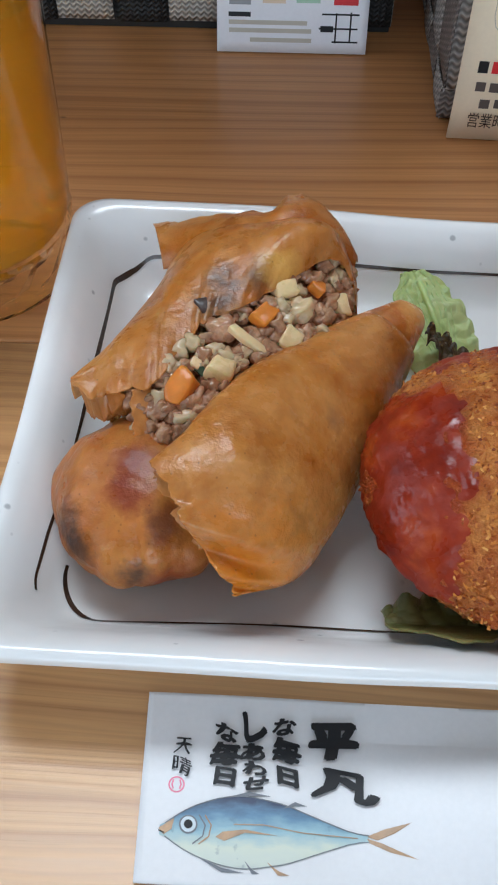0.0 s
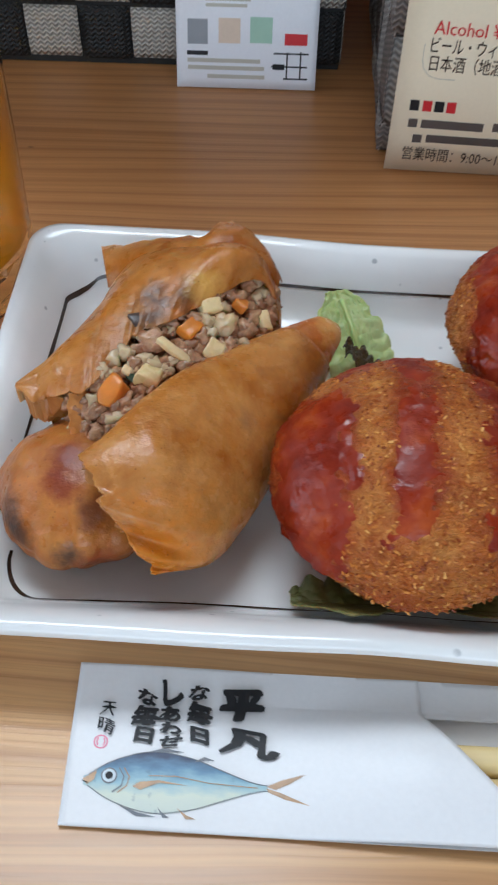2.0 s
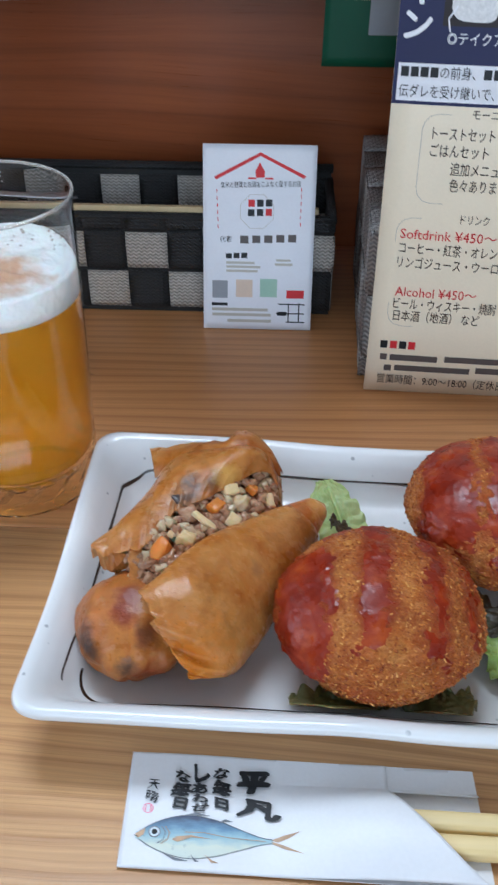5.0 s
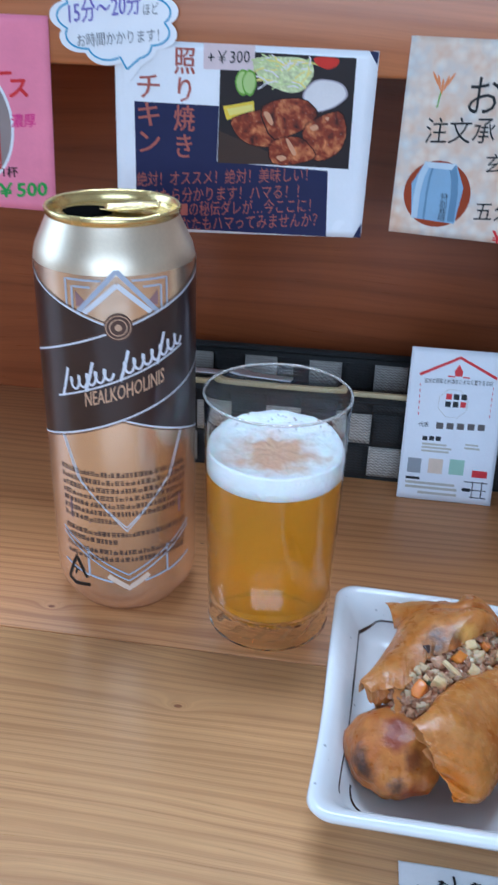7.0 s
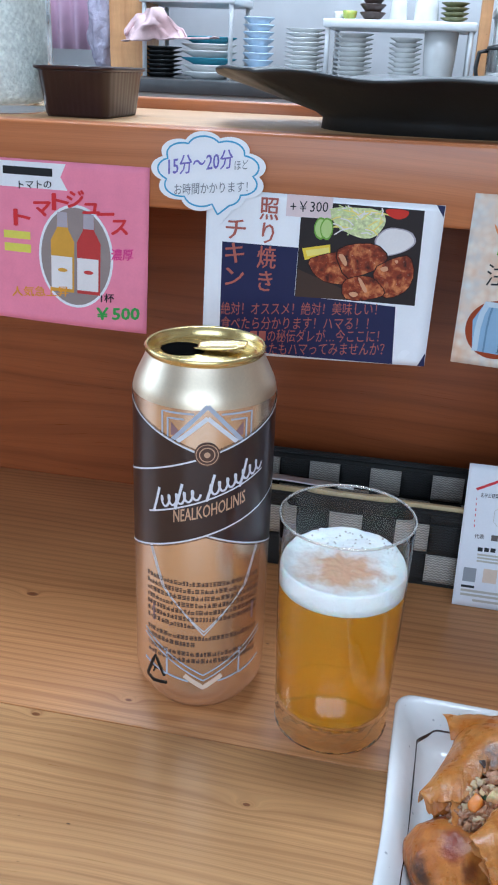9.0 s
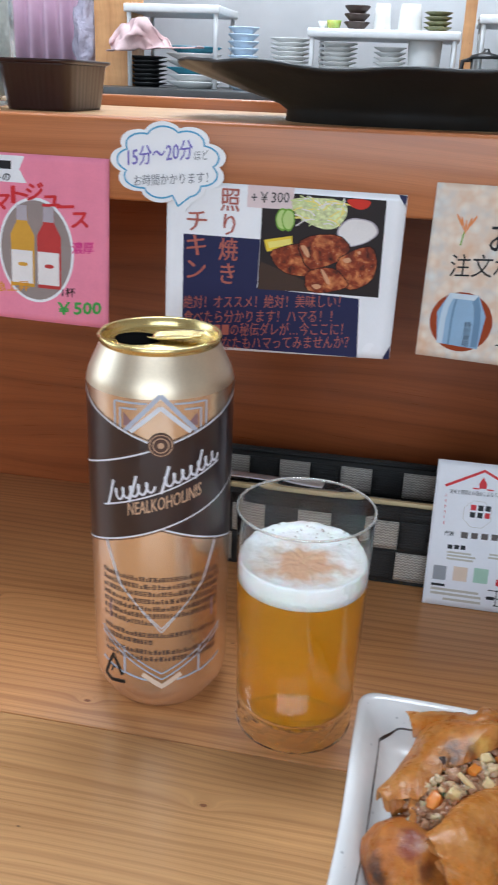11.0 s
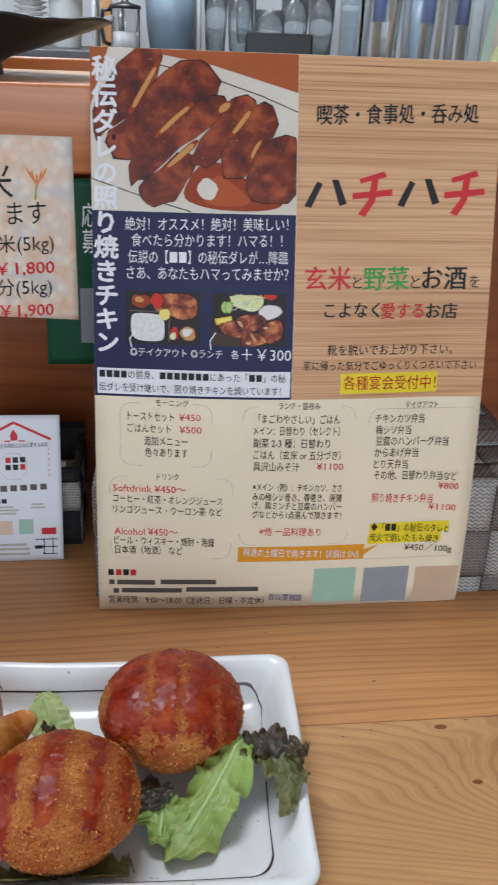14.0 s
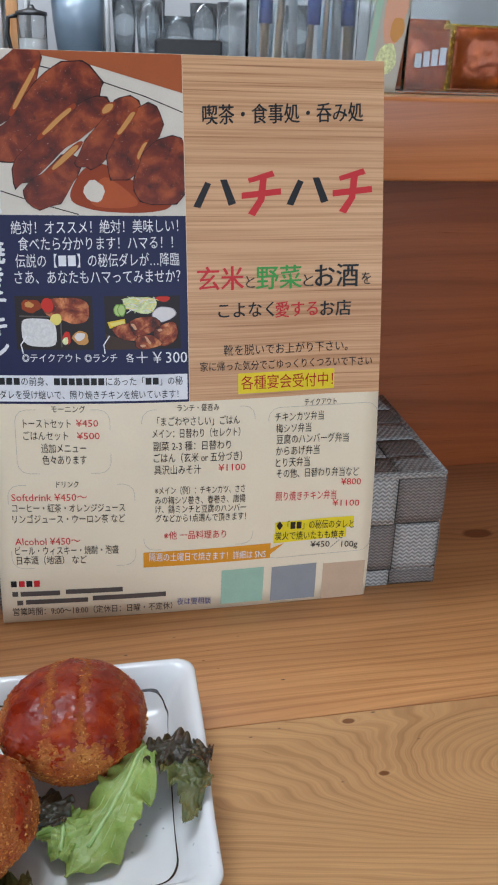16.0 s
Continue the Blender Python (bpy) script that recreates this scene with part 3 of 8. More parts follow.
def build_croquette(cx, cy, cz, rx, ry, rz, seed, stripes, turn, label):
    ob = thing("croquette", (cx, cy, cz - rz), label, "croquette", "croquettes on the plate")
    off = Vector((seed * 3.7, seed * 1.3, 0))

    def skin(d):
        lump = noise.noise(d * 1.6 + off) * 0.04 + noise.noise(d * 4 + off) * 0.012
        crumbs = abs(noise.noise(d * 14 + off)) * 0.04 + abs(noise.noise(d * 34 + off)) * 0.030 + noise.noise(d * 70 + off) * 0.012
        return lump, crumbs

    def turned(d):
        return d.x * math.cos(turn) - d.y * math.sin(turn), d.x * math.sin(turn) + d.y * math.cos(turn)

    def sauced(d, more=0.0):
        """How far inside the brushed sauce a direction lies; below 0 outside."""
        x, y = turned(d)
        m = -1.0
        for pos, wid, lo, hi in stripes:
            x0 = x - pos - 0.05 * noise.noise(Vector((y * 2.1, pos * 7, seed + 4)))
            edge = wid + more + 0.05 * noise.noise(Vector((y * 3.1, pos * 9, seed))) + 0.02 * noise.noise(Vector((y * 11, pos * 5, seed + 2)))
            m = max(m, min((max(0.02, edge) - abs(x0)) * 6, (y - lo) * 4, (hi - y) * 4))
        blot = 0.30 * noise.noise(d * 5 + off * 3) + 0.26 * noise.noise(d * 13 + off) + 0.16 * noise.noise(d * 30 + off)
        return min(m + blot, (d.z + 0.3) * 3)

    def place(d, r):
        k = 0.92 if d.z < 0 else 1.0
        return Vector((cx + d.x * k * rx * r, cy + d.y * k * ry * r, cz + (d.z if d.z > -0.8 else -0.8 + (d.z + 0.8) * 0.2) * rz * r))

    for kind in ("crust", "sauce"):
        bm = bmesh.new()
        bmesh.ops.create_icosphere(bm, subdivisions=6, radius=1)
        soak = bm.verts.layers.float.new("soak")
        for v in bm.verts:
            d = v.co.normalized()
            lump, crumbs = skin(d)
            m = sauced(d, 0.10 if kind == "crust" else 0.0)
            if kind == "crust":
                r = 1 + lump + crumbs
                # outside the stripes the tone is uneven and browner towards the low front
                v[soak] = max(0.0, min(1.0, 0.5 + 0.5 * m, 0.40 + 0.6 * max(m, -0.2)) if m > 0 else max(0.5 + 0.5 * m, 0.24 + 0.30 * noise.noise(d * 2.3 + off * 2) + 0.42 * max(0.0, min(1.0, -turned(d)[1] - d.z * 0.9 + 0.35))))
            else:
                r = 1 + lump + 0.030 + 0.6 * (crumbs - 0.03) + 0.034 * max(-1.5, min(0.45, m - 0.34 + 0.50 * noise.noise(d * 5 + off) + 0.42 * noise.noise(d * 15 + off) + 0.25 * noise.noise(d * 34 + off)))
            v.co = place(d, r)
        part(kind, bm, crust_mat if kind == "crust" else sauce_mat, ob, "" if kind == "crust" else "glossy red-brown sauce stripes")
    # flakes of crumb lying on the crust
    rng, bm = random.Random(seed), bmesh.new()
    for _ in range(11000):
        d = Vector((rng.gauss(0, 1), rng.gauss(0, 1), rng.gauss(0, 1))).normalized()
        if d.z < -0.6 or sauced(d) > rng.uniform(-0.6, 0.25):
            continue
        lump, crumbs = skin(d)
        p = place(d, 1 + lump + crumbs * 0.85)
        q = d.to_track_quat("Z", "Y").to_matrix() @ Euler((rng.gauss(0, 0.35), rng.gauss(0, 0.35), rng.uniform(0, 6.3))).to_matrix()
        sx, sy, sz = rng.uniform(0.0002, 0.00062), rng.uniform(0.00015, 0.00030), rng.uniform(0.00012, 0.00026)
        vs = [bm.verts.new(p + q @ Vector((a * sx * rng.uniform(0.6, 1.2), b * sy * rng.uniform(0.5, 1.2), c * sz))) for a in (-1, 1) for b in (-1, 1) for c in (-1, 1)]
        for f in ((0, 1, 3, 2), (4, 6, 7, 5), (0, 4, 5, 1), (2, 3, 7, 6), (0, 2, 6, 4), (1, 5, 7, 3)):
            bm.faces.new([vs[i] for i in f])
    tagged(part("crumb_coating", bm, crumb, ob, smooth=False), kind="stuff")
    return ob


build_croquette(0.0725, 0.1114, 0.0258, 0.0310, 0.0316, 0.0193, 1, ((-0.78, 0.26, -0.95, 0.45), (-0.50, 0.05, -0.7, 0.3), (-0.08, 0.14, -0.75, 1.0), (0.47, 0.09, -0.75, 0.97), (0.80, 0.06, -0.5, 0.45), (-0.45, 0.12, 0.55, 1.1)), 0.06,
                "round golden breadcrumbed croquette with red-brown sauce stripes on lettuce")
build_croquette(0.1173, 0.1596, 0.0256, 0.0316, 0.0332, 0.0193, 5, ((-0.58, 0.26, -0.88, 0.9), (-0.05, 0.19, -0.92, 0.75), (0.42, 0.21, -0.85, 0.95), (0.80, 0.12, -0.7, 0.6)), 0.1,
                "round golden breadcrumbed croquette thickly brushed with brown sauce")

# ---------------------------------------------------------------- spring rolls


def pastry_material(name, dark, light, pale, amount, spots, rough=0.22, stains=()):
    k = Nodes(name)
    c = k.coords()
    big, mid, fine = k.noise(c, 60, 4, 0.6, 0.4), k.noise(c, 190, 4, 0.6), k.noise(c, 900, 3, 0.6)
    tone = k.ramp(big, [(0.32, dark), (0.66, light)])
    tone = k.mix(k.ramp(k.noise(c, 46, 4, 0.65, 0.8), [(0.5 - amount * 0.2, (0, 0, 0)), (0.68 - amount * 0.2, (amount,) * 3)]), tone, pale)
    tone = k.mix(k.ramp(k.noise(c, 120, 3, 0.6, 0.5), [(0.52, (0, 0, 0)), (0.72, (0.4,) * 3)]), tone, lin(124, 64, 30))
    tone = k.mix(1.0, tone, k.ramp(mid, [(0.3, (0.84, 0.78, 0.70)), (0.62, (1, 1, 1))]), "MULTIPLY")
    tone = k.mix(k.ramp(k.noise(c, 75, 3, 0.6, 0.6), [(spots, (0, 0, 0)), (spots + 0.12, (0.8, 0.8, 0.8))]), tone, lin(62, 36, 24))
    for (px, py, pz), wide, ink_tone in stains:
        gap = k.n("VectorMath")
        gap.operation = "DISTANCE"
        k.link(c, gap.inputs[0])
        gap.inputs[1].default_value = (px, py, pz)
        far = k.math("ADD", k.math("DIVIDE", gap.outputs["Value"], wide), k.math("MULTIPLY", k.math("SUBTRACT", k.noise(c, 260, 5, 0.7), 0.5), 1.5))
        tone = k.mix(k.ramp(far, [(0.25, (0.8,) * 3), (0.7, (0.35,) * 3), (1.15, (0, 0, 0))]), tone, ink_tone)
    dot = k.n("TexVoronoi")
    k.link(c, dot.inputs["Vector"])
    dot.inputs["Scale"].default_value = 420
    tone = k.mix(k.ramp(dot.outputs["Distance"], [(0.05, (0.5, 0.5, 0.5)), (0.11, (0, 0, 0))]), tone, lin(92, 48, 26))
    k.bump(k.math("ADD", k.math("ADD", k.math("MULTIPLY", mid, 1.2), k.math("MULTIPLY", fine, 0.45)), k.math("MULTIPLY", k.noise(c, 420, 3, 0.6), 0.6)), 0.36, 0.0009)
    return k.put(col=tone, rough=k.ramp(mid, [(0.3, (rough,) * 3), (0.7, (rough + 0.22,) * 3)]), sss=0.18, spec=0.4)


pastry = pastry_material("fried_wrapper", lin(150, 72, 16), lin(200, 120, 42), lin(208, 146, 80), 0.5, 0.66)
pastry_seethrough = pastry_material("fried_wrapper_over_filling", lin(158, 78, 18), lin(204, 124, 44), lin(214, 150, 82), 0.5, 0.72, 0.2,
                                    (((-0.0035, -0.0203, 0.0345), 0.0066, lin(52, 32, 24)), ((-0.0034, -0.0145, 0.0385), 0.0052, lin(60, 36, 24)), ((0.0055, -0.0154, 0.0390), 0.0060, lin(56, 34, 24)), ((0.0095, -0.0120, 0.0370), 0.0060, lin(222, 164, 78)),
                                     ((-0.0002, 0.0190, 0.0280), 0.0055, lin(92, 44, 18)), ((0.011, 0.0190, 0.0300), 0.0045, lin(88, 42, 18)), ((0.026, 0.008, 0.027), 0.006, lin(120, 58, 22))))
pastry_pale = pastry_material("pale_wrapper", lin(164, 84, 22), lin(208, 128, 46), lin(220, 154, 88), 0.55, 0.74, 0.14,
                              (((-0.0060, -0.0335, 0.0190), 0.0170, lin(220, 122, 24)), ((0.0066, -0.0200, 0.0140), 0.0110, lin(190, 98, 22)), ((0.0136, -0.0079, 0.0160), 0.0100, lin(150, 76, 24)), ((0.0128, -0.0052, 0.0280), 0.0035, lin(158, 104, 62)),
                               ((0.034, 0.034, 0.020), 0.009, lin(214, 154, 82))))
pastry_dark = pastry_material("browned_wrapper", lin(146, 80, 26), lin(196, 130, 60), lin(170, 92, 36), 0.4, 0.66, 0.24,
                              (((-0.0383, -0.0243, 0.0167), 0.0062, lin(38, 24, 20)), ((-0.0345, -0.0274, 0.0150), 0.0055, lin(44, 28, 22)), ((-0.0233, -0.0324, 0.0143), 0.0042, lin(36, 24, 22)), ((-0.0247, -0.0152, 0.0260), 0.0052, lin(112, 26, 14)), ((-0.0252, -0.0217, 0.0248), 0.0055, lin(118, 34, 16)),
                               ((-0.0179, -0.0263, 0.0218), 0.0050, lin(92, 46, 30)), ((-0.0179, -0.0313, 0.0108), 0.0060, lin(136, 58, 24)), ((-0.0310, -0.0284, 0.0193), 0.0030, lin(176, 114, 66))))
meat = surface("minced_filling", lin(218, 160, 122), 0.22, var=0.35, vscale=260, fine=0.3, fscale=1100, bump=0.6, bscale=520, bdist=0.0008, col2=lin(152, 94, 64), sss=0.25)
carrot_mat = surface("carrot", lin(226, 124, 40), 0.3, var=0.12, vscale=200, bump=0.2, sss=0.25)
bamboo_mat = surface("potato_dice", lin(252, 204, 150), 0.28, var=0.1, vscale=200, bump=0.2, sss=0.25)
mushroom_mat = surface("mushroom", lin(58, 40, 34), 0.3, var=0.3, vscale=300)
onion_mat = surface("cooked_onion", lin(214, 172, 132), 0.24, var=0.15, vscale=200, bump=0.2, sss=0.3)
greens_mat = surface("chopped_greens", lin(40, 62, 34), 0.4, var=0.3, vscale=300)


def curve(table, s):
    for (a, va), (b, vb) in zip(table, table[1:]):
        if s <= b:
            t = min(1, max(0, (s - a) / (b - a)))
            t = t * t * (3 - 2 * t)
            return va + (vb - va) * t
    return table[-1][1]


def glide(rows, t):
    """A smooth curve through a few places, t from 0 to 1."""
    n = len(rows) - 1
    t = min(max(t, 0.0), 1.0) * n
    i = min(int(t), n - 1)
    f = t - i
    a, b, c, d = (Vector(rows[max(0, min(n, i + k))]) for k in (-1, 0, 1, 2))
    return 0.5 * (2 * b + (c - a) * f + (2 * a - 5 * b + 4 * c - d) * f * f + (3 * b - a - 3 * c + d) * f ** 3)


def wob(x, y=0.0, z=0.0):
    return noise.noise(Vector((x, y, z)))


ROLL_BACK = ((-0.0168, 0.1273, 0.0345), (-0.0121, 0.1394, 0.031), (-0.0073, 0.1529, 0.0285), (-0.003, 0.166, 0.0265), (0.0, 0.177, 0.026), (0.006, 0.1845, 0.027), (0.0155, 0.1855, 0.029), (0.025, 0.184, 0.031), (0.0335, 0.1805, 0.032), (0.0395, 0.1755, 0.031), (0.0425, 0.168, 0.027), (0.0425, 0.160, 0.023))
ROLL_TEAR = ((-0.0168, 0.1268, 0.0355), (-0.0115, 0.1236, 0.0345), (-0.0062, 0.1238, 0.0362), (-0.0005, 0.1240, 0.038), (0.0022, 0.1285, 0.039), (0.0067, 0.1356, 0.040), (0.0092, 0.1404, 0.0405), (0.0157, 0.1432, 0.041), (0.0219, 0.1485, 0.0415), (0.0278, 0.1542, 0.041), (0.0354, 0.1633, 0.038), (0.0405, 0.1642, 0.033))
ROLL_LOW = ((-0.0008, 0.1155, 0.030), (0.0058, 0.1171, 0.033), (0.0125, 0.1215, 0.0345), (0.0193, 0.1293, 0.0345), (0.0265, 0.1379, 0.034), (0.0331, 0.1425, 0.032), (0.0406, 0.1527, 0.027))


def build_roll_cut():
    ob = thing("spring_roll", (0.015, 0.165, 0.006), "fried spring roll half with its cut face showing diced filling", "spring roll", "spring roll pieces on the plate")

    def wrap(u, v):
        back, tear = glide(ROLL_BACK, u), glide(ROLL_TEAR, u)
        away = tear - back
        # at the torn end the sheet only curls under; further on it stands on the plate
        stand = min(1.0, max(0.0, (u - 0.05) / 0.35)) ** 1.5
        low = Vector((back.x + away.x * 0.14, back.y + away.y * 0.14, (back.z - 0.005) * (1 - stand) + 0.0066 * stand))
        high = curve(((0.0, 0.0040), (0.3, 0.0058), (0.55, 0.0082), (0.75, 0.0098), (0.92, 0.0080), (1.0, 0.0040)), u)
        crest = (back + tear) / 2 + Vector((0, 0, high * min(1, away.length / 0.024)))
        q = glide((low, back, crest, tear), v)
        ragged = 0.0034 * wob(u * 13, 3.1) + 0.0018 * wob(u * 34, 1) + 0.0004 * wob(u * 95, 2)
        if v > 0.7:
            lip = ((v - 0.7) / 0.3) ** 3
            q += away.normalized() * ragged * lip
            q.z += lip * (0.0007 * wob(u * 11, 5.5) - 0.0004)
        rise = min(1.0, v * 4)
        q += Vector((0.3, 0.2, 1)) * rise * (0.0011 * wob(u * 4, v * 3, 2) + 0.0004 * wob(u * 9, v * 9, 5) + 0.00015 * wob(u * 30, v * 20, 8))
        return (q.x, q.y, max(0.0063, q.z))

    part("wrapper", surf(wrap, 190, 80, thick=0.0003), pastry_seethrough, ob, "thin crisp amber pastry wrapper")

    # the outermost turn stands up behind, with a square corner, and runs into the sheet
    outer = ((-0.0072, 0.1881, 0.027), (0.004, 0.1863, 0.0305), (0.014, 0.1843, 0.034), (0.0225, 0.1815, 0.0365), (0.0267, 0.1835, 0.0400), (0.0335, 0.1815, 0.0390), (0.0390, 0.1775, 0.0345), (0.0425, 0.1720, 0.0300))
    inner = ((-0.0030, 0.1722, 0.0262), (0.0035, 0.1690, 0.0310), (0.011, 0.1650, 0.0372), (0.019, 0.1640, 0.0405), (0.025, 0.1640, 0.0415), (0.031, 0.1650, 0.0405), (0.0370, 0.1670, 0.0370), (0.0415, 0.1680, 0.0300))

    def loose(u, v):
        a, b = glide(outer, u), glide(inner, u)
        q = a + (b - a) * v + Vector((0, 0, 0.0030 * math.sin(math.pi * v)))
        q += Vector((0, 0.9, 0.3)) * (1 - v) ** 3 * (0.0010 * wob(u * 16, 4) + 0.0005 * wob(u * 60, 3))
        q.z += 0.0006 * wob(u * 5, v * 3, 1)
        return tuple(q)
    part("loose_layer", surf(loose, 90, 40, thick=0.0003), pastry_seethrough, ob, "loose outer pastry layer with a square corner")

    # thin leaves of pastry hanging off the torn end
    for i, (u0, u1, deep) in enumerate(((0.0, 0.55, 0.0052), (0.14, 0.8, 0.0075), (0.4, 1.0, 0.0056), (0.1, 0.42, 0.0092))):
        def torn(u, v, i=i, u0=u0, u1=u1, deep=deep):
            w = u0 + (u1 - u0) * u
            a = Vector((-0.0162, 0.1258, 0.0348)).lerp(Vector((-0.0012, 0.1232, 0.0372)), w) + Vector((0.0004, 0.0012, -0.0007)) * (i + 1)
            drop = deep * math.sin(math.pi * min(1.0, 0.12 + 0.88 * u)) ** 0.7 * (1 + 0.35 * wob(u * 5, i * 3.3) + 0.18 * wob(u * 17, i))
            q = a + Vector((0.0020 * v + 0.0012 * v * wob(u * 4, i, 2), -0.0034 * v - 0.0016 * v * v * math.sin(5 * u + 2 * i), -drop * v ** 1.2))
            return tuple(q)
        part("torn_layer", surf(torn, 40, 12, thick=0.0002), pastry, ob)

    def strip(u, v):
        top, foot = Vector((-0.0045, 0.1240, 0.0365)), Vector((-0.0028, 0.1142, 0.0290))
        q = top.lerp(foot, v) + Vector((0.0042 * u * (1 - 0.5 * v), 0.0010 * u, 0)) + Vector((0.0007 * wob(v * 9, u * 2), -0.0016 * math.sin(math.pi * v) + 0.0008 * wob(v * 6, 3, u), 0))
        return tuple(q)
    part("torn_layer", surf(strip, 12, 30, thick=0.0003), pastry, ob)

    # the cut face of the filling
    def face(u, v):
        a, b = glide(ROLL_LOW, u), glide(ROLL_TEAR, 0.20 + 0.80 * u) + Vector((0, 0.003, -0.0014))
        return a + (b - a) * v

    def axes(u, v):
        du = (face(min(1, u + 0.02), v) - face(max(0, u - 0.02), v)).normalized()
        dv = (face(u, min(1, v + 0.05)) - face(u, max(0, v - 0.05))).normalized()
        n = du.cross(dv).normalized()
        return du, n.cross(du).normalized(), n

    def bed(u, v):
        q = face(u, v) - Vector((0, 0, 0.0014))
        q.z += 0.0016 * wob(u * 26, v * 9) + 0.0008 * wob(u * 60, v * 22, 4)
        return tuple(q)
    part("filling", surf(bed, 120, 40, thick=0.003), meat, ob, "pinkish-brown minced meat filling")

    names = {carrot_mat: "carrot_piece", bamboo_mat: "potato_piece", mushroom_mat: "mushroom_piece", greens_mat: "green_piece", meat: "meat_piece", onion_mat: "onion_piece"}
    rng = random.Random(11)
    # along the face, up it, width, height, turn, lift, material
    dice = ((0.47, 1.03, 9.5, 6.0, 0.1, 0.8, mushroom_mat), (0.71, 0.80, 7.5, 5.0, -0.15, 0.9, bamboo_mat), (0.61, 0.64, 7.5, 5.2, 0.1, 0.8, carrot_mat), (0.22, 0.48, 9.5, 6.5, 0.25, 0.9, carrot_mat),
            (0.39, 0.32, 6.8, 6.8, 0.3, 1.0, bamboo_mat), (0.53, 0.40, 2.8, 13.0, 0.30, 1.5, bamboo_mat), (0.68, 0.14, 7.0, 6.5, 0.5, 0.6, bamboo_mat), (0.92, 0.36, 4.6, 7.0, -0.1, 1.0, bamboo_mat),
            (0.31, 0.84, 4.5, 6.5, 0.25, 0.4, onion_mat), (0.84, 0.12, 4.0, 4.5, 0.5, 0.6, onion_mat), (0.31, 0.48, 2.4, 5.0, 0.1, 0.6, greens_mat), (0.60, -0.02, 7.0, 2.6, 0.5, 0.9, greens_mat),
            (0.83, 0.66, 4.6, 5.0, 0.5, 0.6, carrot_mat), (0.29, 0.62, 3, 3, 0.3, 0.8, bamboo_mat), (0.46, 0.72, 7.5, 8.5, 0.2, 0.7, meat), (0.76, 0.48, 8.5, 7.0, 0.4, 0.6, onion_mat))

    def put_piece(u, v, w, h, turn, lift, material):
        du, dv, n = axes(u, v)
        w, h = w / 1000 * 0.74, h / 1000 * 0.74
        if material in (meat, onion_mat):
            bm = bmesh.new()
            bmesh.ops.create_icosphere(bm, subdivisions=3, radius=0.5)
            off = Vector((u * 90, v * 70, 3))
            for p in bm.verts:
                p.co *= 1 + 0.6 * noise.noise(p.co * 3.0 + off) + 0.25 * noise.noise(p.co * 8 + off)
                p.co = Vector((p.co.x * w, p.co.y * h, p.co.z * min(w, h)))
        else:
            t = min(w, h) * (0.3 if material in (mushroom_mat, greens_mat) else 0.8)
            bm = box(-w / 2, -h / 2, -t / 2, w / 2, h / 2, t / 2, t * 0.22)
            bmesh.ops.subdivide_edges(bm, edges=bm.edges[:], cuts=2, use_grid_fill=True)
            skew = rng.uniform(-0.22, 0.22)
            off = Vector((u * 50, v * 50, 0))
            for p in bm.verts:
                p.co.x += skew * p.co.y + w * 0.16 * noise.noise(p.co * 240 + off)
                p.co.y += h * 0.12 * noise.noise(p.co * 240 + off * 2)
                p.co.z += t * 0.2 * noise.noise(p.co * 300 + off * 3)
        m = Matrix((du, dv, n)).transposed().to_4x4()
        m = Matrix.Translation(face(u, v) + n * (lift * 0.0010)) @ m @ Euler((rng.uniform(-0.3, 0.3), rng.uniform(-0.3, 0.3), turn)).to_matrix().to_4x4()
        bmesh.ops.transform(bm, matrix=m, verts=bm.verts)
        part(names[material], bm, material, ob)

    for row in dice:
        put_piece(*row)
    for i in range(24):
        for j in range(6):
            u, v = 0.012 + 0.042 * i + rng.uniform(-0.016, 0.016), 0.04 + 0.18 * j + rng.uniform(-0.06, 0.06)
            if u > 0.99 or v > 0.98 or any(abs(u - r[0]) * 58 < r[2] * 0.30 and abs(v - r[1]) * 17 < r[3] * 0.30 for r in dice):
                continue
            put_piece(u, v, rng.uniform(4.0, 7.5), rng.uniform(3.0, 5.5), rng.uniform(-1, 1), rng.uniform(-0.5, 0.5), rng.choice((meat, meat, meat, onion_mat)))



build_roll_cut()

CREST = ((0.0535, 0.1630, 0.0275), (0.0433, 0.1500, 0.0325), (0.0307, 0.1385, 0.0362), (0.0223, 0.1292, 0.0390), (0.0147, 0.1197, 0.0408), (0.0086, 0.1103, 0.0415), (0.0017, 0.1035, 0.0398))
FOOT = ((0.0590, 0.1612, 0.0220), (0.0512, 0.1500, 0.0155), (0.0459, 0.1400, 0.0125), (0.0398, 0.1255, 0.0110), (0.034, 0.1105, 0.0110), (0.0266, 0.0985, 0.0125), (0.0170, 0.0872, 0.0230))
FACING = Vector((-0.05, -0.56, 0.82))


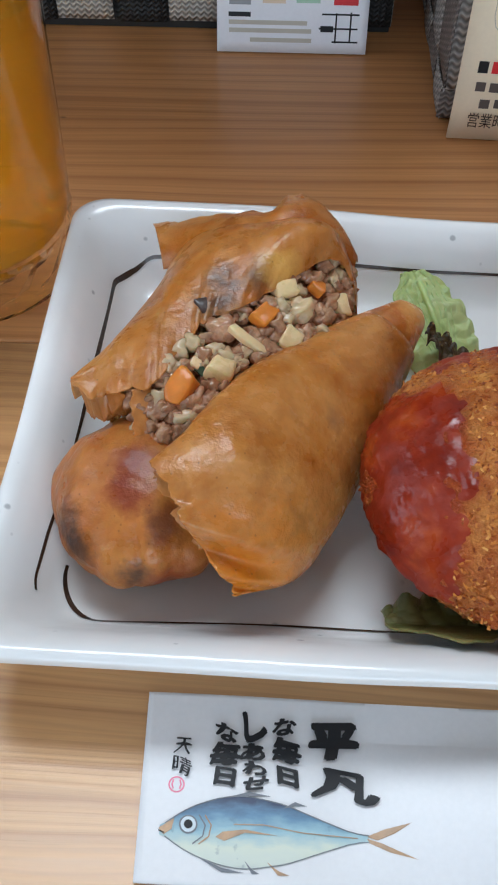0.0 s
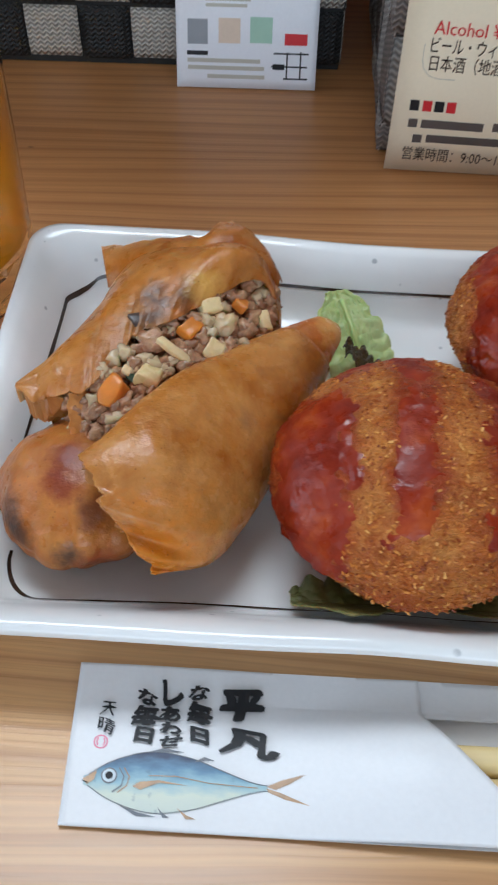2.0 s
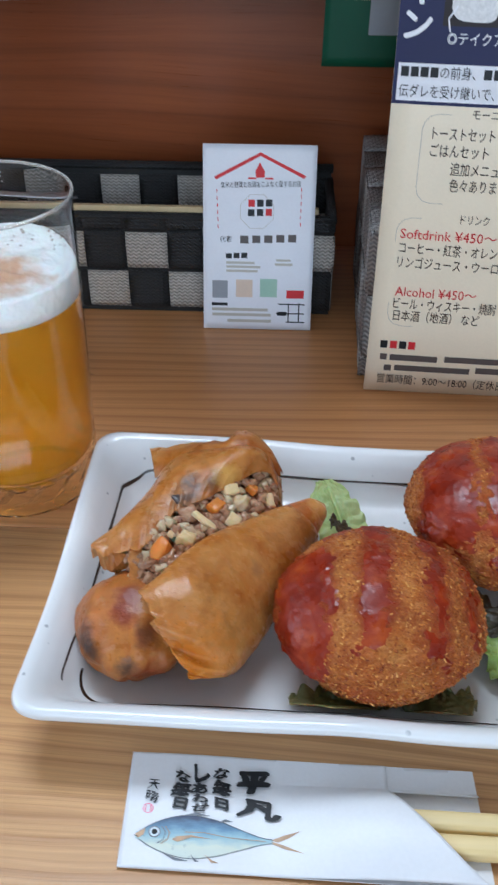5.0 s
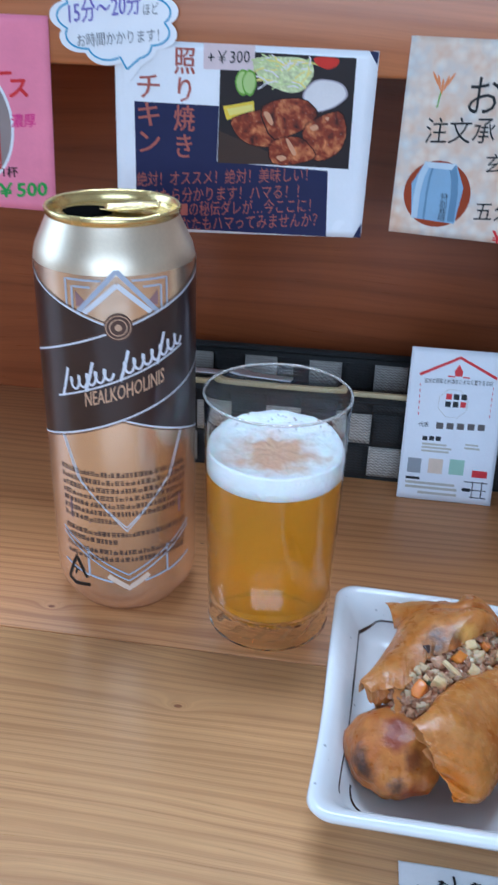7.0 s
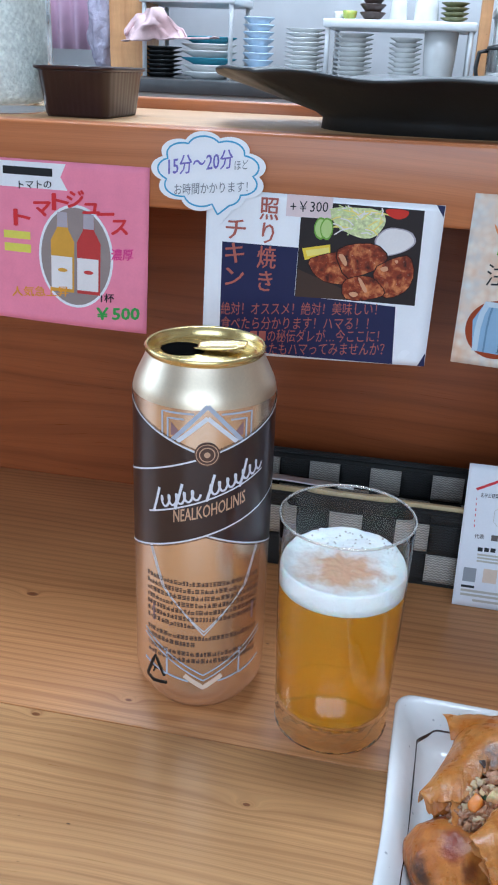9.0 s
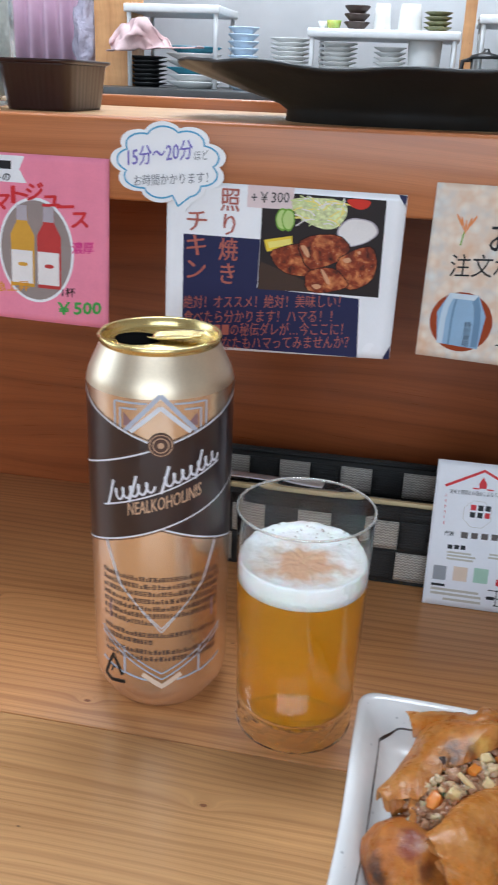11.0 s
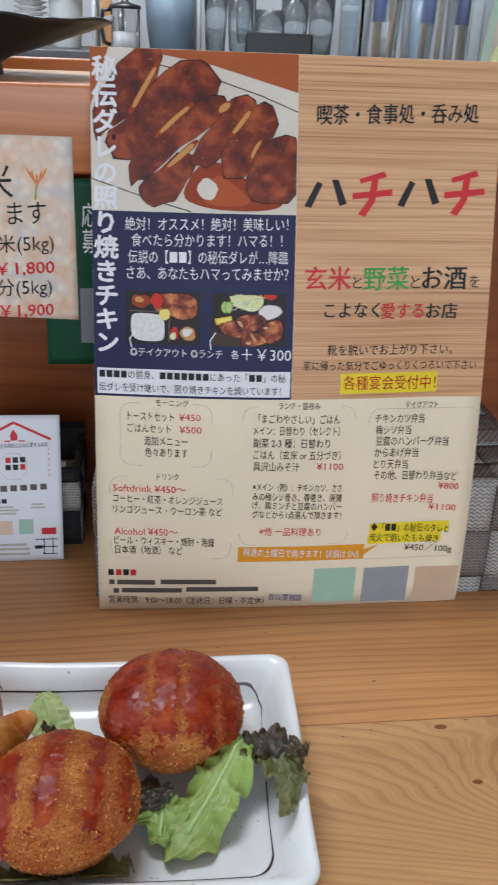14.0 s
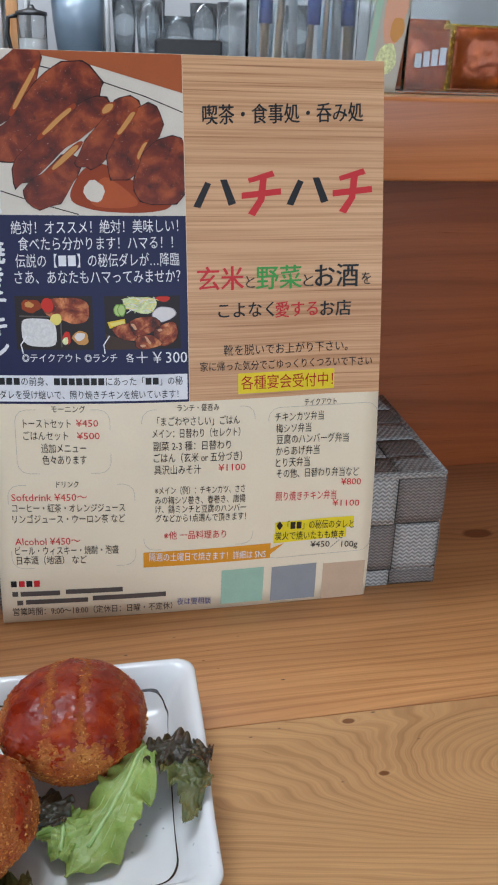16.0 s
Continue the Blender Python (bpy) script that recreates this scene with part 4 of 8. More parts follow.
def build_roll_front():
    ob = thing("spring_roll", (0.022, 0.125, 0.006), "smooth amber fried spring roll half with a folded triangular flap", "spring roll", "spring roll pieces on the plate")

    def section(u, a, lift=0.0):
        crest, foot = glide(CREST, u), glide(FOOT, u)
        mid, half = (crest + foot) / 2, (crest - foot) / 2
        out = (FACING - half * (FACING.dot(half) / half.length_squared)).normalized()
        fat = half.length * 0.86
        if u > 0.72:
            fat *= 1 - 0.55 * min(1, (u - 0.72) / 0.28) ** 1.4
        c, s = math.cos(a), math.sin(a)
        k = 1 + lift / half.length + 0.035 * wob(u * 5, c * 1.2, s * 1.2) + 0.014 * wob(u * 19, c * 3, s * 3 + 4)
        return mid + half * (c * k) + out * (fat * s * k + lift)

    def body(u, v):
        u *= 0.84
        q = section(u, 2 * math.pi * v)
        if u < 0.035:
            cap = (1 - u / 0.035) ** 2
            q = q.lerp((glide(CREST, 0) + glide(FOOT, 0)) / 2 + Vector((0.0015, 0.0015, -0.001)), cap)
        return (q.x, q.y, max(0.0062, q.z))
    part("wrapper", surf(body, 110, 72), pastry_pale, ob, "smooth thin amber pastry wrapper")

    # outer sheet drawn over the roll, pleated and folded down to a corner at the near end
    def sheet(u, v):
        w = 0.135 + 0.865 * u
        a = -0.14 + (math.pi + 0.22) * v
        w -= 0.030 * (1 - u) ** 8 * math.sin(3 * v)
        ragged = u ** 10 * (0.035 * wob(v * 5, 1) + 0.030 * wob(v * 14, 3) + 0.012 * wob(v * 45, 5) - 0.02)
        q = section(min(1.0, w + ragged), a, 0.0006)
        e = max(0.0, (w - 0.70) / 0.30)
        # two pleats run from the torn edge towards the far side
        for mid, wide, deep in ((0.46, 0.06, 0.0050), (0.68, 0.05, 0.0036)):
            d = (v - mid - 0.16 * (1 - e)) / wide
            q += Vector((-0.1, -0.4, 0.8)) * deep * e * math.exp(-d * d) * (1 - 0.3 * e)
            q -= Vector((-0.1, -0.4, 0.8)) * deep * 0.8 * e * math.exp(-(d - 1.3) ** 2)
        if u > 0.93:
            q += Vector((-0.4, -0.3, 0.6)) * 0.0013 * ((u - 0.93) / 0.07) * wob(v * 6, 9)
        return (q.x, q.y, max(0.0066, q.z))
    def lining(u, v):
        w = 0.86 + (0.125 + 0.05 * wob(v * 6, 8) + 0.03 * wob(v * 19, 2)) * u
        q = section(min(1.0, w), -0.1 + 1.9 * v, -0.0016)
        q += Vector((-0.4, -0.3, -0.2)) * 0.002 * u * (1 + wob(v * 4, 6))
        return (q.x, q.y, max(0.0066, q.z))
    part("inner_layer", surf(lining, 30, 50, thick=0.0003), pastry, ob)
    part("folded_flap", surf(sheet, 130, 90, thick=0.00045), pastry_pale, ob, "outer pastry sheet folded to a corner")

    # browned closed end, pleated, tucked below the flap
    bm = bmesh.new()
    bmesh.ops.create_icosphere(bm, subdivisions=6, radius=1)
    ax = Vector((-0.664, -0.747, 0))
    side = Vector((0.747, -0.664, 0))
    for v in bm.verts:
        d = v.co.normalized()
        run = 1.5 * d.y - 1.3 * d.x + 0.9 * wob(d.x * 1.3, d.z * 1.3, 3)
        pleat = math.sin(math.pi * (run % 1.0)) ** 0.5 - 0.5
        deep = 0.085 * (0.6 + wob(d.x * 2, d.y * 2, 7)) * max(0.0, min(1.0, d.y * 1.2 + d.x * 0.8 + 0.1))
        r = 1 + 0.10 * noise.noise(d * 1.5 + Vector((3, 1, 0))) + deep * pleat + 0.03 * noise.noise(d * 3.2 + Vector((0, 4, 2))) + 0.010 * noise.noise(d * 9)
        p = ax * (d.x * 0.0185 * r) + side * (d.y * (0.0185 + 0.0015 * d.x) * r)
        v.co = Vector((-0.0018, 0.1110, 0.0190)) + Vector((p.x, p.y, max(-0.0125, (d.z * 0.0130 - 0.002 * d.x) * r)))
    part("browned_end", bm, pastry_dark, ob, "dark browned pleated end of the roll")


build_roll_front()

# ---------------------------------------------------------------- salad leaves


def leaf_material(name, deep, light, edge, amount):
    k = Nodes(name)
    c = k.coords()
    tone = k.ramp(k.noise(c, 90, 4), [(0.3, deep), (0.7, light)])
    tone = k.mix(k.ramp(k.noise(c, 45, 3), [(0.5 - amount * 0.3, (0, 0, 0)), (0.62 - amount * 0.3, (amount,) * 3)]), tone, edge)
    cell = k.n("TexVoronoi")
    cell.feature = "DISTANCE_TO_EDGE"
    k.link(c, cell.inputs["Vector"])
    cell.inputs["Scale"].default_value = 330
    net = k.ramp(cell.outputs["Distance"], [(0.0, (1, 1, 1)), (0.16, (0, 0, 0))])
    tone = k.mix(k.math("MULTIPLY", net, 0.14), tone, light)
    k.bump(k.math("ADD", k.math("MULTIPLY", net, -0.6), k.math("MULTIPLY", k.noise(c, 140, 3), 1.4)), 0.22, 0.0009)
    return k.put(col=tone, rough=0.4, sss=0.25, spec=0.4)


leaf_green = leaf_material("leaf_green", lin(128, 150, 56), lin(184, 200, 106), lin(96, 120, 46), 0.3)
leaf_red = leaf_material("leaf_red", lin(44, 50, 28), lin(78, 88, 44), lin(52, 34, 32), 0.8)
leaf_olive = leaf_material("leaf_olive", lin(66, 72, 34), lin(112, 116, 62), lin(58, 44, 32), 0.35)
leaf_pale = leaf_material("leaf_pale", lin(166, 186, 88), lin(218, 222, 158), lin(120, 156, 62), 0.45)
rib_mat = surface("leaf_rib", lin(178, 200, 122), 0.35, var=0.1, vscale=200, sss=0.2)


def leaf_blade(spine, widths, frill, seed, droop, side_bias=0.0):
    """A ruffled blade along a spine of points; the edge waves more than the middle."""
    pts = [Vector(p) for p in spine]

    def at(t):
        t = t * (len(pts) - 1)
        i = min(int(t), len(pts) - 2)
        f = t - i
        p0, p1, p2, p3 = pts[max(i - 1, 0)], pts[i], pts[i + 1], pts[min(i + 2, len(pts) - 1)]
        return 0.5 * (2 * p1 + (p2 - p0) * f + (2 * p0 - 5 * p1 + 4 * p2 - p3) * f * f + (3 * p1 - p0 - 3 * p2 + p3) * f ** 3)

    def f(u, v):
        p, q = at(max(0, u - 0.02)), at(min(1, u + 0.02))
        d = (q - p).normalized()
        s = d.cross(Vector((0, 0, 1))).normalized()
        w = curve(widths, u)
        e = 2 * v - 1
        ragged = 1 + 0.34 * noise.noise(Vector((u * 6, math.copysign(2, e), seed))) + frill * (50 * noise.noise(Vector((u * 17, math.copysign(5, e), seed))) + 14 * noise.noise(Vector((u * 45, math.copysign(7, e), seed))))
        wave = frill * (abs(e) ** 1.6 * (math.sin(u * 19 + seed + (2 if e > 0 else 0)) + 0.6 * math.sin(u * 41 + seed * 2)) + abs(e) ** 4 * 0.4 * math.sin(u * 63 + seed * 3 + 2 * e))
        o = at(u) + s * (e + side_bias) * w * ragged
        z = o.z + wave - droop * e * e * w + 0.0008 * noise.noise(Vector((u * 14, v * 9, seed)))
        return (o.x, o.y, max(plate_z(o.x, o.y) + 0.0009, z))
    return f


def build_leaf(spine, widths, frill, seed, material, label, droop=0.1, rib=True, veins=(-0.34, -0.18, 0.18, 0.34)):
    p = spine[0]
    ob = thing("lettuce_leaf", (p[0], p[1], 0.0065), label, "lettuce", "salad leaves on the plate")
    part("blade", surf(leaf_blade(spine, widths, frill, seed, droop), 110, 36, thick=0.0004), material, ob)
    if rib:
        f = leaf_blade(spine, widths, frill, seed, droop)
        rows = [Vector(f(i / 20, 0.5)) + Vector((0, 0, 0.0004)) for i in range(18)]
        part("midrib", tube(rows, 0.0009), rib_mat, ob, "pale midrib")
        for k in veins:
            rows = [Vector(f(i / 20, 0.5 + k * (i / 20) ** 0.7)) + Vector((0, 0, 0.0003)) for i in range(2, 18)]
            part("leaf_vein", tube(rows, 0.00022), rib_mat, ob)
    return ob


build_leaf(((0.150, 0.141, 0.022), (0.145, 0.137, 0.0255), (0.137, 0.124, 0.021), (0.127, 0.110, 0.0155), (0.113, 0.093, 0.0095)), ((0, 0.005), (0.25, 0.0080), (0.55, 0.0115), (0.8, 0.0130), (1, 0.0015)), 0.0030, 2.0, leaf_green, "fresh green lettuce leaf with a pale rib beside the croquettes", droop=0.25)
build_leaf(((0.108, 0.122, 0.012), (0.112, 0.112, 0.015), (0.110, 0.100, 0.012)), ((0, 0.006), (0.5, 0.010), (1, 0.003)), 0.0020, 4.0, leaf_green, "small green lettuce leaf beside the front croquette")
build_leaf(((0.146, 0.136, 0.0245), (0.156, 0.134, 0.028), (0.166, 0.130, 0.0285), (0.174, 0.132, 0.027)), ((0, 0.006), (0.4, 0.0085), (0.75, 0.006), (1, 0.002)), 0.0026, 5.5, leaf_red, "dark red-tipped frilly lettuce over the plate rim", rib=False)
build_leaf(((0.157, 0.130, 0.027), (0.164, 0.117, 0.0265), (0.160, 0.100, 0.022)), ((0, 0.007), (0.5, 0.0075), (1, 0.002)), 0.0026, 2.5, leaf_olive, "olive and red frilly lettuce hanging over the plate", rib=False)
build_leaf(((0.145, 0.146, 0.014), (0.155, 0.139, 0.022), (0.16, 0.131, 0.024)), ((0, 0.006), (0.5, 0.01), (1, 0.004)), 0.003, 6.5, leaf_red, "dark red-tipped frilly lettuce below the rear croquette", rib=False)
build_leaf(((0.098, 0.132, 0.009), (0.106, 0.122, 0.016), (0.108, 0.112, 0.016)), ((0, 0.006), (0.5, 0.01), (1, 0.004)), 0.002, 9.0, leaf_red, "dark lettuce between the two croquettes", rib=False)
build_leaf(((0.072, 0.098, 0.0085), (0.06, 0.089, 0.011), (0.046, 0.0885, 0.0115)), ((0, 0.008), (0.5, 0.009), (1, 0.004)), 0.0024, 3.0, leaf_olive, "dark olive lettuce tucked under the front croquette", rib=False)
build_leaf(((0.078, 0.098, 0.0085), (0.09, 0.09, 0.011), (0.1, 0.093, 0.0115)), ((0, 0.006), (0.5, 0.008), (1, 0.003)), 0.002, 8.0, leaf_olive, "dark olive lettuce tucked under the front croquette", rib=False)
build_leaf(((0.0690, 0.1560, 0.0090), (0.0650, 0.1640, 0.0125), (0.0615, 0.1735, 0.0165), (0.0585, 0.1830, 0.0185)), ((0, 0.008), (0.4, 0.0095), (0.75, 0.0078), (1, 0.0036)), 0.0005, 1.0, leaf_pale, "pale green crisp cabbage leaf behind the spring roll", veins=(-0.42, -0.30, -0.18, -0.08, 0.08, 0.18, 0.30, 0.42))
build_leaf(((0.0720, 0.1560, 0.0100), (0.0655, 0.1590, 0.0150), (0.0600, 0.1620, 0.0185)), ((0, 0.003), (0.5, 0.0032), (1, 0.0012)), 0.0014, 7.0, leaf_red, "small dark lettuce leaf beside the spring roll tip", rib=False)

# ---------------------------------------------------------------- chopsticks in their paper sleeve
paper_white = surface("sleeve_paper", lin(228, 227, 228), 0.42, var=0.03, vscale=40, fine=0.03, bump=0.08, bscale=60, bdist=0.0006)
bamboo_stick = surface("bamboo", lin(226, 200, 140), 0.45, var=0.1, vscale=30, fine=0.12, fscale=400, stretch=(0.1, 1, 1), bump=0.15)


def sleeve_f(u, v, h):
    """From the sleeve's near left corner; it swells towards its open end over the sticks."""
    e = max(0.0, 1 - ((v - 0.013) / 0.0150) ** 2)
    k = min(1.0, max(0.0, (u - 0.035) / 0.042))
    z = 0.0009 + 0.0062 * e ** 0.75 * k * k * (3 - 2 * k) + 0.0003 * math.sin(u * 90)
    return (0.0018 + 0.965 * u - 0.018 * v, 0.0438 + 0.935 * v - 0.020 * u, z + h)


def sleeve_end(v):
    """Where the upper layer is cut off aslant."""
    return 0.1 - 0.0245 * max(0.0, min(1.0, v / 0.0262)) ** 0.75


sleeve = Sheet("chopstick_sleeve", sleeve_f, 0.104, 0.036, (0.05, 0.06, 0), "white paper chopstick sleeve printed with a fish and brush lettering", "chopstick sleeve", None)
part("lower_layer", surf(lambda a, b: (*sleeve_f(a * 0.101, b * 0.036, 0)[:2], 0.0006), 4, 4, thick=-0.0004), paper_white, sleeve.ob, smooth=False)
part("paper", surf(lambda a, b: sleeve_f(a * sleeve_end(b * 0.036), b * 0.036, 0), 60, 50, thick=-0.0003), paper_white, sleeve.ob)
part("paper_fold", surf(lambda a, b: sleeve_f(0.070 + a * 0.031, 0.0262 + b * 0.0097, -0.00035), 16, 8, thick=-0.0002), paper_white, sleeve.ob)
sticks = thing("chopsticks", (0.15, 0.06, 0.001), "pair of pale bamboo chopsticks half out of their sleeve", "chopsticks")
for dy in (0.0, 0.0064):
    bm = box(0.0775, 0.0490 + dy, 0.0014, 0.235, 0.0548 + dy, 0.0064, 0.0016, seg=3)
    for v in bm.verts:
        v.co.y -= 0.020 * (v.co.x - 0.06)
    part("chopstick", bm, bamboo_stick, sticks)

# ---------------------------------------------------------------- glass of beer
GX, GY = -0.0616, 0.2054
clear_glass = Nodes("clear_glass").put(col=(0.98, 0.985, 0.98), rough=0.0, trans=1.0, ior=1.025, coat=0.6, coatr=0.03)
rim_glass = Nodes("rim_glass").put(col=(0.95, 0.93, 0.88), rough=0.08, trans=0.8, ior=1.4)
cut_glass = Nodes("cut_glass").put(col=(0.98, 0.95, 0.84), rough=0.03, trans=1.0, ior=1.15, coat=0.9, coatr=0.03)


def beer_material():
    k = Nodes("lager")
    c = k.coords()
    return k.put(col=k.ramp(k.noise(c, 30, 2), [(0.3, lin(218, 152, 26)), (0.7, lin(226, 166, 40))]), rough=0.06, trans=0.72, ior=1.10)


beer_mat = beer_material()


def foam_material():
    """White froth, thin and brownish where the beer shows through the middle."""
    k = Nodes("beer_foam")
    c = k.coords()
    sep = k.n("SeparateXYZ")
    k.link(c, sep.inputs[0])
    dx, dy = sep.outputs[0], k.math("ADD", sep.outputs[1], 0.005)
    r = k.math("SQRT", k.math("ADD", k.math("MULTIPLY", dx, dx), k.math("MULTIPLY", k.math("MULTIPLY", dy, dy), 1.8)))
    r = k.math("ADD", r, k.math("MULTIPLY", k.math("SUBTRACT", k.noise(c, 130, 4), 0.5), 0.028))
    tone = k.ramp(k.noise(c, 60, 3), [(0.3, (0.62, 0.61, 0.59)), (0.7, (0.74, 0.73, 0.71))])
    tone = k.mix(k.ramp(r, [(0.013, (0.95,) * 3), (0.023, (0, 0, 0))]), tone, lin(184, 142, 106))
    v = k.n("TexVoronoi")
    k.link(c, v.inputs["Vector"])
    v.inputs["Scale"].default_value = 330
    hole = k.math("MULTIPLY", k.ramp(v.outputs["Distance"], [(0.16, (1, 1, 1)), (0.26, (0, 0, 0))]), k.ramp(dy, [(0.016, (0, 0, 0)), (0.020, (0.8, 0.8, 0.8))]))
    tone = k.mix(hole, tone, lin(120, 104, 90))
    k.bump(k.math("ADD", k.noise(c, 600, 3), v.outputs["Distance"]), 0.5, 0.0008)
    return k.put(col=tone, rough=0.6, sss=0.25)


foam_mat = foam_material()


def build_beer():
    ob = thing("glass_of_beer", (GX, GY, 0), "faceted tumbler of golden beer with white foam, half drunk", "glass")
    def cut(a, z):
        if z < 0.045 and z > 0.002:
            k = min(1, (0.045 - z) / 0.03)
            return 1 - 0.022 * k * abs(math.sin(6 * a + z * 70)) - 0.022 * k * abs(math.sin(6 * a - z * 70))
        return 1.0
    wall = [(0.0296, 0.0165)] + [(0.0291 + 0.0026 * t, 0.003 + 0.113 * t) for t in (0.2, 0.4, 0.6, 0.8, 0.98)] + [(0.0318, 0.1170), (0.0315, 0.1178), (0.0311, 0.1170), (0.0305, 0.09), (0.0297, 0.055), (0.0288, 0.0166)]
    glass = part("tumbler", lathe(wall + wall[:1], GX, GY, 96, wobble=cut), clear_glass, ob, "thin clear tumbler wall")
    foot = [(0.0, 0.0012), (0.022, 0.0012), (0.0266, 0.0), (0.0288, 0.0008), (0.0296, 0.003), (0.0297, 0.007), (0.0296, 0.012), (0.0294, 0.0162), (0.0280, 0.0158), (0.0238, 0.0098), (0.018, 0.0072), (0.0, 0.0068)]
    base = part("cut_base", lathe(foot, GX, GY, 48, wobble=lambda a, z: 1 - 0.05 * abs(math.sin(8 * a + z * 250)) * (0.001 < z < 0.0161)), cut_glass, ob, "thick cut-glass base", smooth=False)
    ring = [(0.0314, 0.1172), (0.0318, 0.1170), (0.0321, 0.1175), (0.0320, 0.1181), (0.0315, 0.1183), (0.0311, 0.1179), (0.0311, 0.1174), (0.0314, 0.1172)]
    rim = part("rim", lathe(ring, GX, GY, 96), rim_glass, ob, "rounded bright glass rim")
    rim.visible_shadow = False
    base.visible_shadow = False
    glass.visible_shadow = False
    liquid = part("beer", lathe([(0, 0.0075), (0.018, 0.0080), (0.0235, 0.0105), (0.0278, 0.0165), (0.0294, 0.055), (0.0301, 0.077), (0.0302, 0.0828), (0.0, 0.0828)], GX, GY, 72), beer_mat, ob, "golden lager")
    liquid.visible_shadow = False
    bm = bmesh.new()
    n = 72
    prof = [(0.0, 0.0815), (0.0302, 0.0815), (0.0304, 0.086), (0.0304, 0.0915), (0.0299, 0.0930), (0.0288, 0.0928), (0.0265, 0.0915)] + [(0.025 - 0.0025 * i, 0.0908) for i in range(11)]
    lathe(prof, GX, GY, n, bm)
    for v in bm.verts:
        d = Vector((v.co.x - GX, v.co.y - GY, 0))
        if v.co.z > 0.088 and d.length < 0.029:
            flat = Vector((v.co.x, v.co.y, 0))
            v.co.z += 0.0012 * noise.noise(flat * 140) + 0.0008 * noise.noise(flat * 420) + 0.0030 * d.y / 0.03
    part("foam", bm, foam_mat, ob, "white bubbly foam")
    return ob


build_beer()

# ---------------------------------------------------------------- can
CX, CY, CR = -0.1350, 0.2196, 0.0338
alu_gold = surface("champagne_can", lin(240, 218, 194), 0.25, metal=0.9, var=0.04, vscale=30, fine=0.03, bump=0.02)
alu_bare = surface("bare_aluminium", lin(236, 218, 190), 0.40, metal=0.9, var=0.05, vscale=60, fine=0.05, bump=0.03)
alu_lid = surface("gold_lid", lin(228, 206, 142), 0.26, metal=0.95, var=0.05, vscale=80, bump=0.05)
band_brown = surface("can_band", lin(46, 32, 34), 0.3, var=0.08, vscale=80, bump=0, coat=0.4)
can_white, can_blue, can_beige = ink("can_white", lin(226, 228, 236), 0.3), ink("can_blue", lin(186, 192, 208), 0.3), ink("can_beige", lin(206, 170, 140), 0.3)
can_mauve, can_pale, can_black = ink("can_mauve", lin(150, 118, 120), 0.3), ink("can_pale", lin(232, 206, 182), 0.3), ink("can_black", (0.012, 0.011, 0.011), 0.35)
can_ink, hole_dark = ink("can_ink", lin(92, 70, 62), 0.35), surface("mouth_disc_black", (0.004, 0.004, 0.004), 0.95, spec=0.0)


